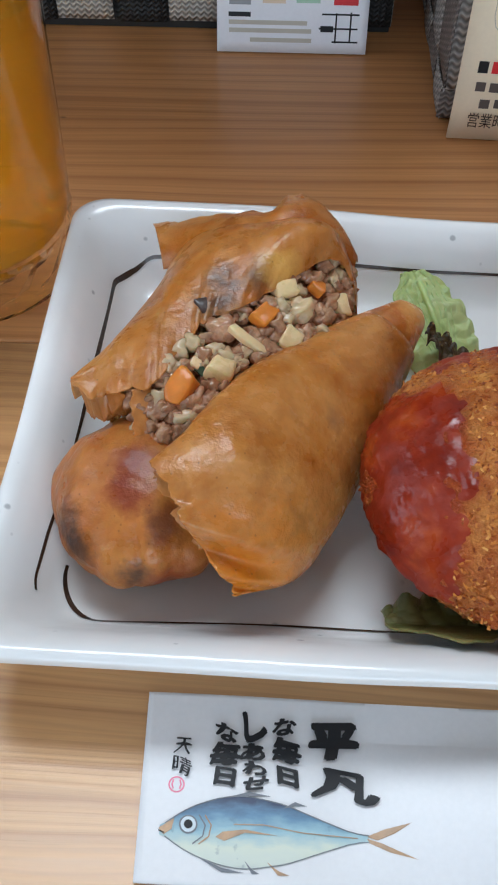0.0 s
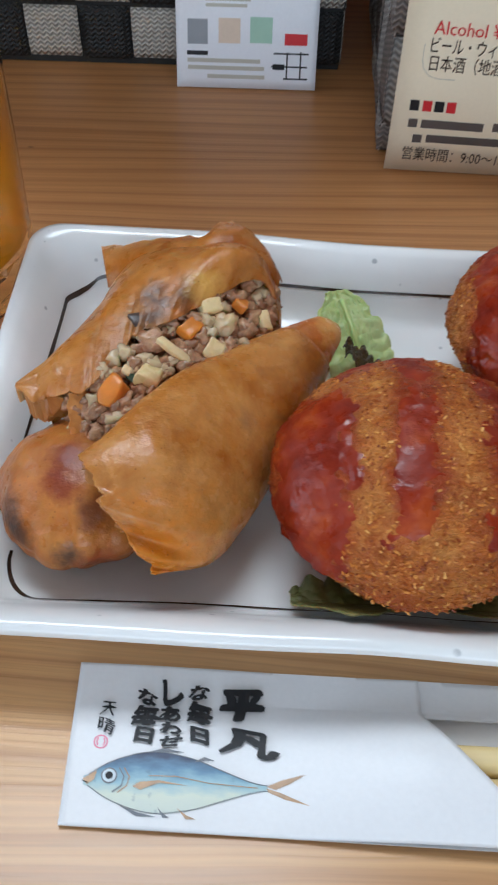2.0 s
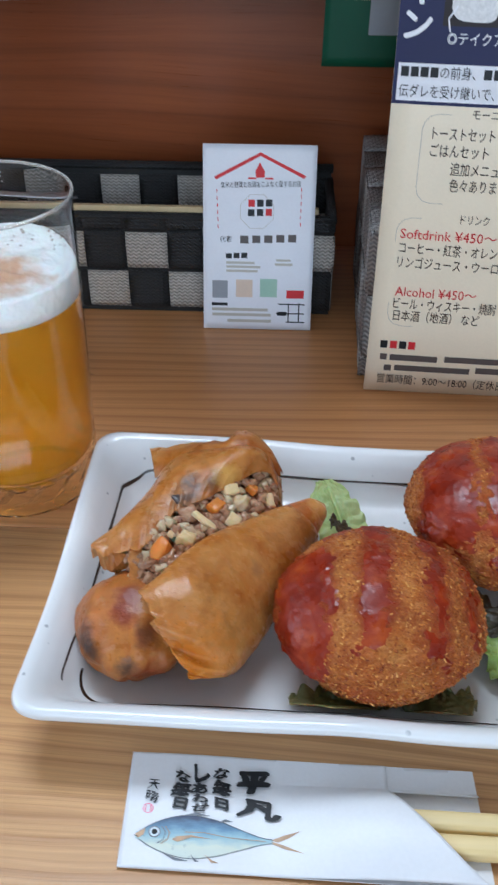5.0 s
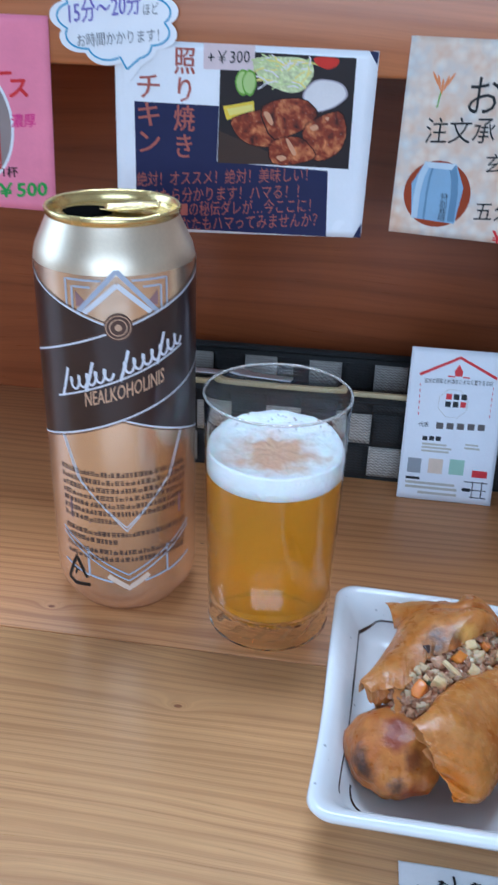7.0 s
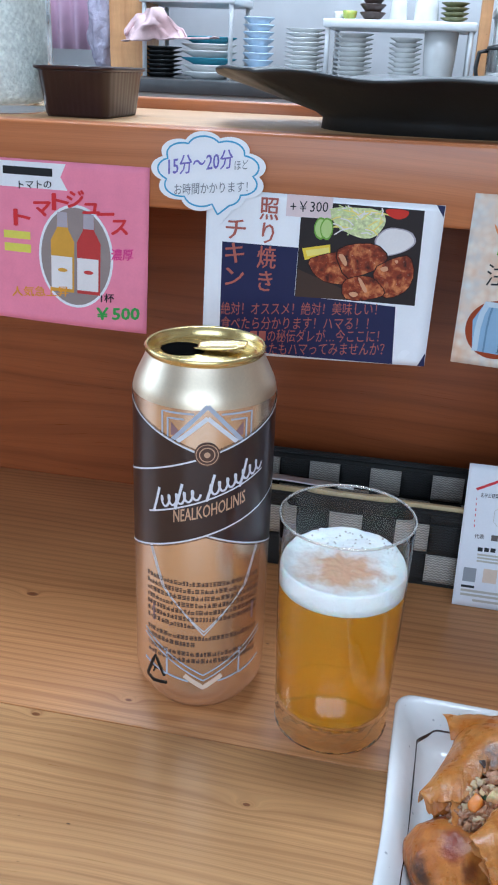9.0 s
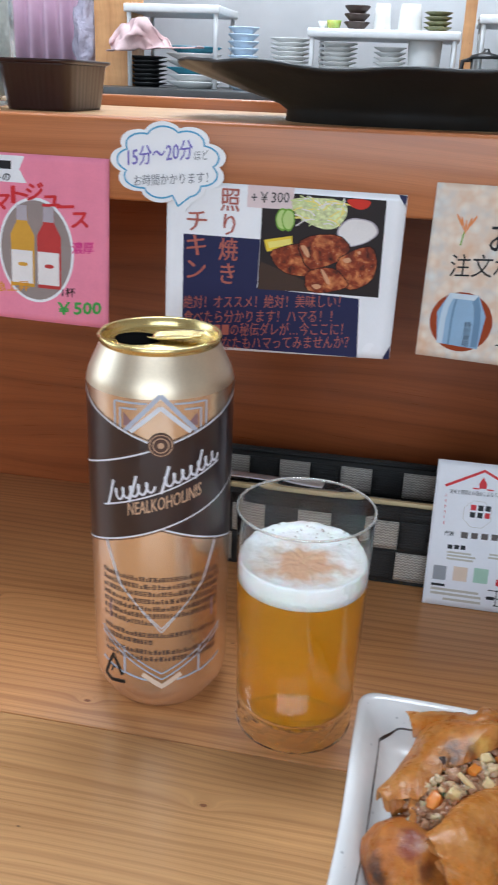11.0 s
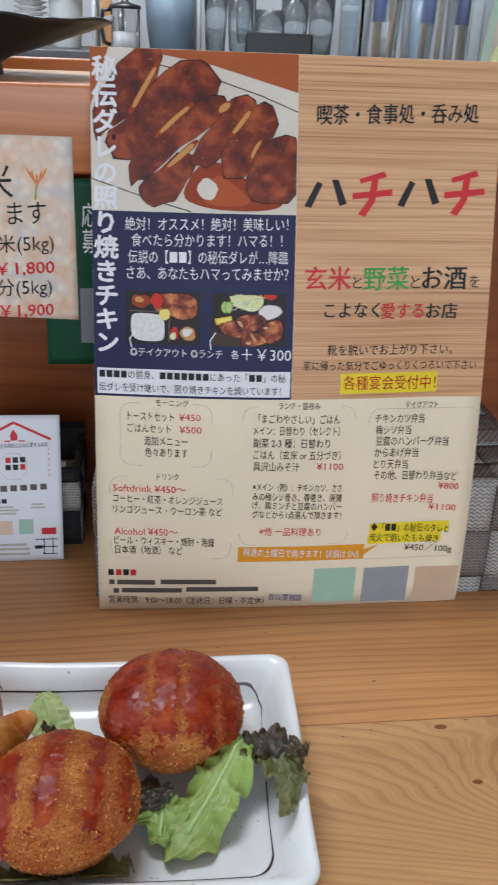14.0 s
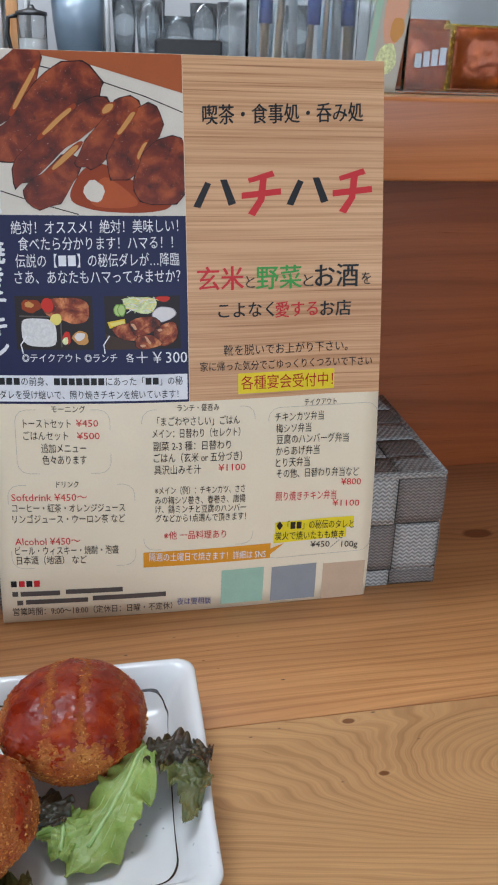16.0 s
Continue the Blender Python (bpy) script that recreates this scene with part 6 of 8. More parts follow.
def menu_photo():
    """Glazed chicken, cut in strips that overlap, in its own sauce on a pale dish; outlines in millimetres from the photo's lower left."""
    def at(pts):
        return [(max(0.0002, min(MU - 0.0002, x / 1000)), 0.2208 + max(0.2, min(76, y)) / 1000) for x, y in pts]

    def swell(pts, k):
        mx, my = sum(p[0] for p in pts) / len(pts), sum(p[1] for p in pts) / len(pts)
        return [(mx + (x - mx) * k, my + (y - my) * k) for x, y in pts]
    menu.poly("photo_sauce", at(soft([(44, 7), (52, 22), (62, 26), (78, 16), (98, 10), (96, 3), (80, 1), (58, 2)])), photo_sauce, 3)
    menu.poly("photo_sauce", at(soft([(54, 5), (62, 20), (72, 14), (82, 5), (68, 3)])), photo_sauce_light, 3.1)
    menu.poly("photo_gap", at(soft([(52, 12), (57, 18), (64, 13), (61, 6), (55, 7)], 1)), photo_plate, 3.4)
    strips = ([(2, 35), (3, 52), (12, 66), (20, 74), (31, 76), (34, 69), (29, 58), (21, 47), (11, 40)], [(10, 36), (20, 46), (35, 64), (45, 71), (55, 69), (63, 60), (58, 54), (44, 45), (30, 34), (20, 26), (11, 28)],
              [(20, 24), (25, 30), (43, 46), (57, 55), (65, 52), (62, 44), (47, 33), (36, 24), (26, 16), (20, 14)], [(24, 10), (30, 18), (47, 29), (51, 24), (48, 17), (43, 8), (34, 4), (26, 5)],
              [(50, 25), (54, 33), (65, 47), (70, 55), (79, 54), (82, 46), (74, 37), (64, 27), (56, 23)], [(64, 26), (71, 38), (83, 52), (90, 51), (93, 40), (85, 30), (77, 20), (69, 17)], [(77, 15), (83, 27), (89, 34), (100, 37), (104, 33), (104, 12), (96, 6), (84, 7)])
    for i, pts in enumerate(strips):
        rng = random.Random(i)
        rim = [(x + rng.uniform(-1.1, 1.1), y + rng.uniform(-1.1, 1.1)) for x, y in soft(pts, 1)]
        menu.poly("photo_slice", at(swell(rim, 1.105)), photo_char, 3.5 + 0.5 * i)
        menu.poly("photo_slice", at(soft(swell(rim, 1.08), 1)), teriyaki, 3.6 + 0.5 * i)
    for i, pts in enumerate(([(21, 47), (27, 57), (34, 69), (32, 70), (24, 57), (19, 48)], [(34, 36), (45, 46), (50, 50), (49, 52), (40, 45), (32, 37)], [(38, 20), (50, 30), (53, 34), (50, 34), (42, 27), (36, 21)], [(71, 37), (77, 44), (81, 50), (78, 50), (73, 43), (69, 38)], [(80, 25), (84, 33), (86, 36), (83, 35), (79, 28)], [(63, 47), (68, 49), (70, 53), (66, 53), (63, 50)])):
        menu.poly("photo_cut_face", at(soft(swell(pts, 1.15))), photo_sauce, 7.2 + 0.1 * i)
        menu.poly("photo_cut_face", at(soft(swell(pts, 0.85))), photo_fat, 7.25 + 0.1 * i)


photo_sauce_light = ink("printed_thin_sauce", lin(176, 84, 40))
menu_photo()
menu.rect("navy_panel", 0, 0.1262, MU, 0.2207, ink_navy, 1, "navy blue printed panel")
menu.rect("white_box", 0.0015, 0.1275, MU - 0.0008, 0.1412, ink_white, 2)
menu.rect("woodgrain_panel", MU + 0.0002, 0.1262, 0.21, 0.297, grain_print(), 1, "printed pale woodgrain panel")
for u0 in (0.0165, 0.061):
    menu.rect("photo", u0, 0.1545, u0 + 0.0385, 0.1815, photo_dark, 2, "small photo of a chicken lunch")
menu.poly("photo_rice", soft([(0.0195, 0.1565), (0.0190, 0.1690), (0.0225, 0.1705), (0.0345, 0.1700), (0.0365, 0.1660), (0.0365, 0.1575), (0.0330, 0.1558)]), photo_rice, 3)
menu.poly("photo_box_wall", [(0.0385, 0.1558), (0.0385, 0.1685), (0.0392, 0.1685), (0.0392, 0.1558)], ink_midbrown, 3)
menu.poly("photo_box_wall", [(0.0185, 0.1718), (0.0530, 0.1712), (0.0530, 0.1705), (0.0185, 0.1711)], ink_midbrown, 3)
menu.poly("photo_slice", soft([(0.0305, 0.1722), (0.0300, 0.1805), (0.0530, 0.1808), (0.0532, 0.1690), (0.0450, 0.1672), (0.0390, 0.1700)]), teriyaki_small, 4)
menu.blob("photo_slice", 0.0245, 0.1765, 0.0046, 0.0036, photo_sauce, 3, rough=0.10, seed=4)
menu.blob("photo_slice", 0.0235, 0.1772, 0.0022, 0.0015, photo_fat, 4, rough=0.10, seed=9)
menu.blob("photo_tomato", 0.0325, 0.1770, 0.0030, 0.0036, photo_tomato, 5, rough=0.04, seed=12)
menu.blob("photo_lemon", 0.0365, 0.1700, 0.0030, 0.0027, photo_lemon_pale, 5, rough=0.06, seed=6)
menu.blob("photo_slice", 0.0415, 0.1605, 0.0018, 0.0036, photo_tomato, 4, rough=0.10, seed=13)
menu.blob("photo_slice", 0.0408, 0.1590, 0.0014, 0.0020, photo_salad, 5, rough=0.10, seed=14)
menu.blob("photo_egg", 0.0485, 0.1605, 0.0042, 0.0034, photo_fat, 4, rough=0.08, seed=5)
menu.blob("photo_egg", 0.0480, 0.1612, 0.0026, 0.0020, photo_egg, 5, rough=0.10, seed=15)
menu.line("arrow", [(0.0215, 0.1615), (0.0185, 0.157), (0.0195, 0.1525)], 0.0006, ink_white, 4)
menu.line("arrow", [(0.063, 0.1615), (0.060, 0.157), (0.0605, 0.1525)], 0.0006, ink_white, 4)


def chicken_photo(sheet, u0, v0, w, hgt, h):
    """Glazed chicken pieces with shredded cabbage, egg, cucumber and lemon on a dark dish."""
    def at(pts):
        return [(u0 + w * x / 100, v0 + hgt * y / 100) for x, y in pts]

    def about(pts, k):
        mx, my = sum(p[0] for p in pts) / len(pts), sum(p[1] for p in pts) / len(pts)
        return [(mx + (x - mx) * k, my + (y - my) * k) for x, y in pts]

    def rounded(pts, times=2):
        for _ in range(times):
            pts = [q for a, b in zip(pts, pts[1:] + pts[:1]) for q in ((a[0] * 0.78 + b[0] * 0.22, a[1] * 0.78 + b[1] * 0.22), (a[0] * 0.22 + b[0] * 0.78, a[1] * 0.22 + b[1] * 0.78))]
        return pts
    sheet.poly("photo_dish", at([(0, 0), (60, 0), (35, 14), (0, 30)]), photo_brown, h)
    rng = random.Random(5)
    sheet.poly("photo_salad", at(rounded([(24, 97), (66, 98), (70, 84), (62, 68), (50, 66), (30, 76), (24, 88)])), photo_salad, h + 0.3)
    for i in range(46):
        x, y, a, n = rng.uniform(27, 66), rng.uniform(70, 96), rng.uniform(0, 3.1), rng.uniform(4, 9)
        sheet.line("photo_shred", at([(x - n * math.cos(a), y - n * math.sin(a) * 0.6), (x + 1, y + 1.5), (x + n * math.cos(a), y + n * math.sin(a) * 0.6)]), w * 0.010, (photo_shred, photo_lemon_pale, photo_egg)[i % 3], h + 0.4 + 0.02 * i)
    sheet.poly("photo_tomato", at(rounded([(67, 99), (87, 99), (86, 92), (79, 88), (70, 92)])), photo_tomato, h + 1.4)
    egg = [(64, 67), (72, 78), (88, 76), (93, 66), (85, 57), (73, 52), (66, 58)]
    sheet.poly("photo_egg", at(rounded(about(egg, 1.22))), photo_lilac, h + 1.5)
    sheet.poly("photo_egg", at(rounded(about(egg, 1.12))), photo_egg, h + 1.6)
    for dx in (0, 5):
        slice_ = [(11 + dx, 76), (15 + dx, 86), (21 + dx, 84), (23 + dx, 72), (19 + dx, 61), (13 + dx, 65)]
        sheet.poly("photo_cucumber", at(rounded(slice_)), photo_green, h + 1.7 + dx * 0.02)
        sheet.poly("photo_cucumber", at(rounded(about(slice_, 0.82))), photo_cuke, h + 1.75 + dx * 0.02)
    sheet.poly("photo_lemon", at([(3, 52), (26, 58), (27, 47), (6, 40)]), photo_lemon, h + 2)
    sheet.poly("photo_lemon", at([(6, 50), (25, 55), (26, 49), (8, 44)]), photo_lemon_pale, h + 2.1)
    pieces = ([(10, 39), (22, 46), (34, 49), (42, 28), (40, 18), (25, 19), (17, 27)], [(33, 50), (45, 58), (62, 61), (72, 50), (68, 39), (53, 30), (43, 27)], [(65, 35), (79, 46), (91, 49), (96, 33), (92, 17), (80, 7), (70, 13)], [(41, 21), (53, 26), (63, 24), (72, 13), (70, 7), (53, 2), (42, 4)])
    for i, pts in enumerate(pieces):
        pts = [(x + rng.uniform(-1, 1), y + rng.uniform(-1, 1)) for x, y in pts]
        sheet.poly("photo_slice", at(rounded(about(pts, 1.20), 1)), photo_char, h + 2.2 + i * 0.3)
        sheet.poly("photo_slice", at(rounded(about(pts, 1.14), 1)), teriyaki_small, h + 2.3 + i * 0.3)
    for pts in ([(33, 49), (38, 49), (42, 39), (40, 36), (36, 42)], [(51, 26), (54, 25), (61, 11), (58, 9), (54, 17)], [(44, 8), (50, 10), (54, 7), (49, 3)], [(79, 46), (83, 47), (82, 42)], [(68, 37), (74, 40), (76, 35), (71, 33)]):
        sheet.poly("photo_cut_face", at(rounded(pts)), photo_cutface, h + 3.6)


photo_brown, photo_shred = ink("printed_brown_dish", lin(70, 52, 42)), ink("printed_shreds", lin(206, 218, 150))
photo_cuke, photo_cutface = ink("printed_cucumber_flesh", lin(186, 208, 130)), ink("printed_meat", lin(212, 158, 118))
chicken_photo(menu, 0.061, 0.1545, 0.0385, 0.027, 3)
menu.text('喫茶・食事処・呑み処', 0.1132, 0.1985, 0.2707, 0.0099, ink_black, 1, 0.0031)
menu.poly('shop_mark', [(0.1076, 0.2252), (0.1140, 0.2372), (0.1170, 0.2362), (0.1112, 0.2244)], ink_black, 2)
menu.poly('shop_mark', [(0.1217, 0.2383), (0.1252, 0.2384), (0.1299, 0.2268), (0.1260, 0.2256)], ink_black, 2)
menu.poly('shop_mark', [(0.1567, 0.2263), (0.1631, 0.2385), (0.1661, 0.2374), (0.1604, 0.2255)], ink_black, 2)
menu.poly('shop_mark', [(0.1710, 0.2395), (0.1746, 0.2396), (0.1797, 0.2279), (0.1757, 0.2267)], ink_black, 2)
menu.poly('shop_mark', [(0.1328, 0.2320), (0.1538, 0.2342), (0.1539, 0.2311), (0.1328, 0.2289)], ink_red, 2)
menu.poly('shop_mark', [(0.1362, 0.2389), (0.1493, 0.2429), (0.1506, 0.2401), (0.1369, 0.2367)], ink_red, 2)
menu.poly('shop_mark', [(0.1428, 0.2397), (0.1464, 0.2398), (0.1449, 0.2283), (0.1396, 0.2204), (0.1360, 0.2218), (0.1412, 0.2288)], ink_red, 3)
menu.poly('shop_mark', [(0.1820, 0.2332), (0.2036, 0.2355), (0.2038, 0.2323), (0.1821, 0.2300)], ink_red, 2)
menu.poly('shop_mark', [(0.1854, 0.2402), (0.1988, 0.2443), (0.2002, 0.2414), (0.1861, 0.2379)], ink_red, 2)
menu.poly('shop_mark', [(0.1921, 0.2409), (0.1959, 0.2410), (0.1945, 0.2294), (0.1893, 0.2214), (0.1855, 0.2228), (0.1908, 0.2299)], ink_red, 3)
menu.text('玄米', 0.1087, 0.1334, 0.1897, 0.0125, ink_red, 1, 0.0002)
menu.text('と', 0.1344, 0.1393, 0.1877, 0.0072, ink_black, 0, 0.0000)
menu.text('野菜', 0.1399, 0.1649, 0.1897, 0.0126, ink_green, 1, 0.0002)
menu.text('と', 0.1659, 0.1715, 0.1877, 0.0073, ink_black, 0, 0.0000)
menu.text('お酒', 0.1721, 0.1967, 0.1900, 0.0127, ink_black, 1, 0.0002)
menu.text('を', 0.1984, 0.2038, 0.1883, 0.0073, ink_black, 0, 0.0000)
menu.text('こよなく', 0.1195, 0.1497, 0.1735, 0.0085, ink_black, 1, 0.0001)
menu.text('愛する', 0.1503, 0.1742, 0.1730, 0.0086, ink_red, 1, 0.0001)
menu.text('お店', 0.1754, 0.1929, 0.1728, 0.0087, ink_black, 1, 0.0001)
menu.text('靴を脱いでお上がり下さい。', 0.1222, 0.1914, 0.1526, 0.0059, ink_black, 0, -0.0002)
menu.text('家に帰った気分でごゆっくりくつろいで下さい', 0.1095, 0.2054, 0.1442, 0.0053, ink_black, 0, -0.0007)
menu.rect('highlight_bar', 0.1300, 0.1291, 0.1842, 0.1401, ink_yellow, 2)
menu.text('各種宴会受付中！', 0.1315, 0.1835, 0.1348, 0.0079, ink_darkred, 0, -0.0007)
menu.text('絶対！オススメ！絶対！美味しい！', 0.0166, 0.0995, 0.2154, 0.0068, ink_white, 0, 0.0015)
menu.text('食べたら分かります！ハマる！！', 0.0197, 0.0966, 0.2075, 0.0068, ink_white, 0, 0.0012)
menu.text('伝説の【■■】の秘伝ダレが…降臨', 0.0180, 0.0996, 0.1992, 0.0069, ink_white, 0, 0.0011)
menu.text('さあ、あなたもハマってみませか？', 0.0172, 0.1000, 0.1911, 0.0070, ink_white, 0, 0.0008)
menu.text('◎テイクアウト ◎ランチ', 0.0188, 0.0665, 0.1503, 0.0048, ink_white, 0, -0.0001)
menu.text('各', 0.0710, 0.0752, 0.1502, 0.0048, ink_white, 0, -0.0000)
menu.text('＋￥300', 0.0764, 0.1027, 0.1504, 0.0078, ink_white, 0, -0.0001)
menu.column('秘伝ダレの照り焼きチキン', 0.0007, 0.0133, 0.1498, 0.2932, ink_white, 2)
menu.text('■■■■の前身、■■■■■■■にあった「■■」の秘', 0.0026, 0.1001, 0.1381, 0.0048, ink_black, 0, -0.0005)
menu.text('伝ダレを受け継いで、照り焼きチキンを焼いています！', 0.0024, 0.0978, 0.1311, 0.0049, ink_black, 0, -0.0005)
menu.text('モーニング', 0.0318, 0.0493, 0.1236, 0.0040, ink_brown, 0, -0.0001)
menu.text('トーストセット', 0.0172, 0.0415, 0.1159, 0.0053, ink_brown, 0, -0.0001)
menu.text('¥450', 0.0442, 0.0556, 0.1161, 0.0050, ink_red, 0, -0.0001)
menu.text('ごはんセット', 0.0170, 0.0399, 0.1093, 0.0053, ink_brown, 0, -0.0001)
menu.text('¥500', 0.0444, 0.0562, 0.1092, 0.0050, ink_red, 0, -0.0001)
menu.text('追加メニュー', 0.0258, 0.0489, 0.1024, 0.0054, ink_brown, 0, -0.0001)
menu.text('色々あります', 0.0262, 0.0489, 0.0961, 0.0054, ink_brown, 0, -0.0001)
menu.text('ドリンク', 0.0326, 0.0442, 0.0827, 0.0042, ink_brown, 0, -0.0001)
menu.text('Softdrink ¥450〜', 0.0089, 0.0484, 0.0756, 0.0055, ink_red, 0, -0.0002)
menu.text('コーヒー・紅茶・オレンジジュース', 0.0090, 0.0683, 0.0693, 0.0052, ink_brown, 0, -0.0005)
menu.text('リンゴジュース・ウーロン茶 など', 0.0088, 0.0683, 0.0630, 0.0053, ink_brown, 0, -0.0006)
menu.text('Alcohol ¥450〜', 0.0093, 0.0439, 0.0503, 0.0057, ink_red, 0, -0.0002)
menu.text('ビール・ウィスキー・焼酎・泡盛', 0.0091, 0.0643, 0.0445, 0.0054, ink_brown, 0, -0.0006)
menu.text('日本酒（地酒） など', 0.0096, 0.0469, 0.0389, 0.0054, ink_brown, 0, -0.0003)
menu.text('ランチ・昼呑み', 0.0971, 0.1195, 0.1229, 0.0041, ink_brown, 0, -0.0004)
menu.text('「まごわやさしい」ごはん', 0.0864, 0.1308, 0.1156, 0.0054, ink_brown, 0, -0.0008)
menu.text('メイン：日替わり（セレクト）', 0.0837, 0.1311, 0.1090, 0.0054, ink_brown, 0, -0.0010)
menu.text('副菜 2-3 種：日替わり', 0.0841, 0.1260, 0.1021, 0.0054, ink_brown, 0, -0.0009)
menu.text('ごはん（玄米 or 五分づき）', 0.0842, 0.1323, 0.0955, 0.0055, ink_brown, 0, -0.0012)
menu.text('具沢山みそ汁', 0.0843, 0.1096, 0.0891, 0.0055, ink_brown, 0, -0.0006)
menu.text('¥1100', 0.1191, 0.1342, 0.0889, 0.0052, ink_red, 0, -0.0005)
menu.text('※メイン（例）：チキンカツ、ささ', 0.0845, 0.1342, 0.0770, 0.0049, ink_brown, 0, -0.0017)
menu.text('みの梅シソ巻き、春巻き、唐揚', 0.0846, 0.1345, 0.0713, 0.0050, ink_brown, 0, -0.0018)
menu.text('げ、鶏ミンチと豆腐のハンバー', 0.0847, 0.1347, 0.0660, 0.0050, ink_brown, 0, -0.0019)
menu.text('グなどから1点選んで頂きます！', 0.0848, 0.1350, 0.0607, 0.0050, ink_brown, 0, -0.0020)
menu.text('※他 一品料理あり', 0.0892, 0.1240, 0.0505, 0.0054, ink_red, 0, -0.0015)
menu.text('テイクアウト', 0.1673, 0.1859, 0.1221, 0.0042, ink_brown, 0, -0.0004)
menu.text('チキンカツ弁当', 0.1506, 0.1786, 0.1147, 0.0055, ink_brown, 0, -0.0008)
menu.text('梅シソ弁当', 0.1513, 0.1715, 0.1083, 0.0055, ink_brown, 0, -0.0006)
menu.text('豆腐のハンバーグ弁当', 0.1517, 0.1935, 0.1016, 0.0056, ink_brown, 0, -0.0015)
menu.text('からあげ弁当', 0.1514, 0.1767, 0.0954, 0.0056, ink_brown, 0, -0.0010)
menu.text('とり天弁当', 0.1514, 0.1712, 0.0889, 0.0057, ink_brown, 0, -0.0008)
menu.text('その他、日替わり弁当など', 0.1521, 0.2006, 0.0818, 0.0057, ink_brown, 0, -0.0023)
menu.text('¥800', 0.1902, 0.2021, 0.0751, 0.0052, ink_red, 0, -0.0006)
menu.text('照り焼きチキン弁当', 0.1519, 0.1878, 0.0686, 0.0058, ink_red, 0, -0.0020)
menu.text('¥1100', 0.1858, 0.2019, 0.0624, 0.0052, ink_red, 0, -0.0010)
menu.text('¥450／100g', 0.1738, 0.2026, 0.0371, 0.0053, ink_brown, 0, -0.0022)
menu.rect('highlight_bar', 0.1523, 0.0469, 0.1993, 0.0536, ink_yellow, 2)
menu.rect('highlight_bar', 0.1517, 0.0408, 0.1951, 0.0468, ink_yellow, 2)
menu.text('◆「■■」の秘伝のタレと', 0.1530, 0.1993, 0.0503, 0.0056, ink_brown, 0, -0.0031)
menu.text('炭火で焼いたもも焼き', 0.1524, 0.1937, 0.0440, 0.0056, ink_brown, 0, -0.0029)
menu.outline('border_line', 0.0131, 0.0884, 0.0617, 0.1230, ink_grey)
menu.outline('border_line', 0.0071, 0.0338, 0.0737, 0.0820, ink_grey)
menu.outline('border_line', 0.0782, 0.0423, 0.1394, 0.1223, ink_grey)
menu.outline('border_line', 0.1471, 0.0312, 0.2099, 0.1202, ink_grey)
menu.rect('notice_tag', 0.0778, 0.0317, 0.1500, 0.0411, ink_orange, 2)
menu.poly('notice_tag', [(0.1498, 0.0376), (0.1500, 0.0341), (0.1584, 0.0405)], ink_orange, 2)
menu.text('隔週の土曜日で焼きます！詳細は SNS', 0.0810, 0.1473, 0.0366, 0.0055, ink_white, 0, -0.0033)
menu.rect('printed_square', 0.1220, 0.0032, 0.1467, 0.0262, ink_palegreen, 2)
menu.rect('printed_square', 0.1514, 0.0021, 0.1784, 0.0254, ink_palegrey, 2)
menu.rect('printed_square', 0.1825, -0.0001, 0.2082, 0.0244, ink_sand, 2)
menu.rect('shop_mark', 0.0055, 0.0226, 0.0086, 0.0263, ink_black, 2)
menu.rect('shop_mark', 0.0098, 0.0226, 0.0129, 0.0263, ink_red, 2)
menu.rect('shop_mark', 0.0138, 0.0226, 0.0170, 0.0263, ink_black, 2)
menu.rect('shop_mark', 0.0179, 0.0225, 0.0210, 0.0263, ink_red, 2)
menu.rect('text_bar', 0.0059, 0.0167, 0.0090, 0.0197, ink_midbrown, 2)
menu.rect('text_bar', 0.0103, 0.0166, 0.0316, 0.0196, ink_midbrown, 2)
menu.rect('text_bar', 0.0348, 0.0170, 0.0661, 0.0200, ink_midbrown, 2)
menu.rect('text_bar', 0.0082, 0.0111, 0.0114, 0.0141, ink_midbrown, 2)
menu.rect('text_bar', 0.0129, 0.0114, 0.0468, 0.0143, ink_midbrown, 2)
menu.rect('text_bar', 0.0494, 0.0120, 0.0903, 0.0151, ink_midbrown, 2)
menu.text('営業時間：9:00〜18:00（定休日：日曜・不定休）', 0.0056, 0.0940, 0.0063, 0.0053, ink_brown, 0, -0.0019)
menu.text('夜は要相談', 0.0966, 0.1163, 0.0073, 0.0050, ink_blue, 0, -0.0011)


def hung_f(bl, br, tl, tr, w, hh, y=0.3214, curl=0.003):
    """A sheet hung by its top between four corners (x, z), curling a little forward below."""
    def f(u, v, h):
        t, s = v / hh, u / w
        low, high = [bl[k] + (br[k] - bl[k]) * s for k in (0, 1)], [tl[k] + (tr[k] - tl[k]) * s for k in (0, 1)]
        return (low[0] + (high[0] - low[0]) * t, y - curl * (1 - t) ** 2 * (0.4 + 0.6 * math.sin(math.pi * s)) - h, low[1] + (high[1] - low[1]) * t)
    return f


chicken = Sheet("chicken_poster", hung_f((-0.1630, 0.1525), (-0.0343, 0.1566), (-0.1615, 0.2455), (-0.0330, 0.2446), 0.126, 0.092, curl=0.001), 0.126, 0.092, (-0.1, 0.3215, 0.153), "laminated grilled chicken poster taped to the counter front", "poster", laminate)
chicken.poly("photo", [(0.0517, 0.0892), (0.1157, 0.0885), (0.1167, 0.0355), (0.0516, 0.0369)], photo_dark, 2, "photo of glazed chicken with salad on a dark dish")
chicken_photo(chicken, 0.0517, 0.0362, 0.0648, 0.0526, 3)
chicken.poly('printed_panel', [(0.0094, 0.0641), (0.0515, 0.0636), (0.0513, 0.0368), (0.1067, 0.0342), (0.1086, 0.0001), (0.0100, 0.0021)], ink_navy, 1)
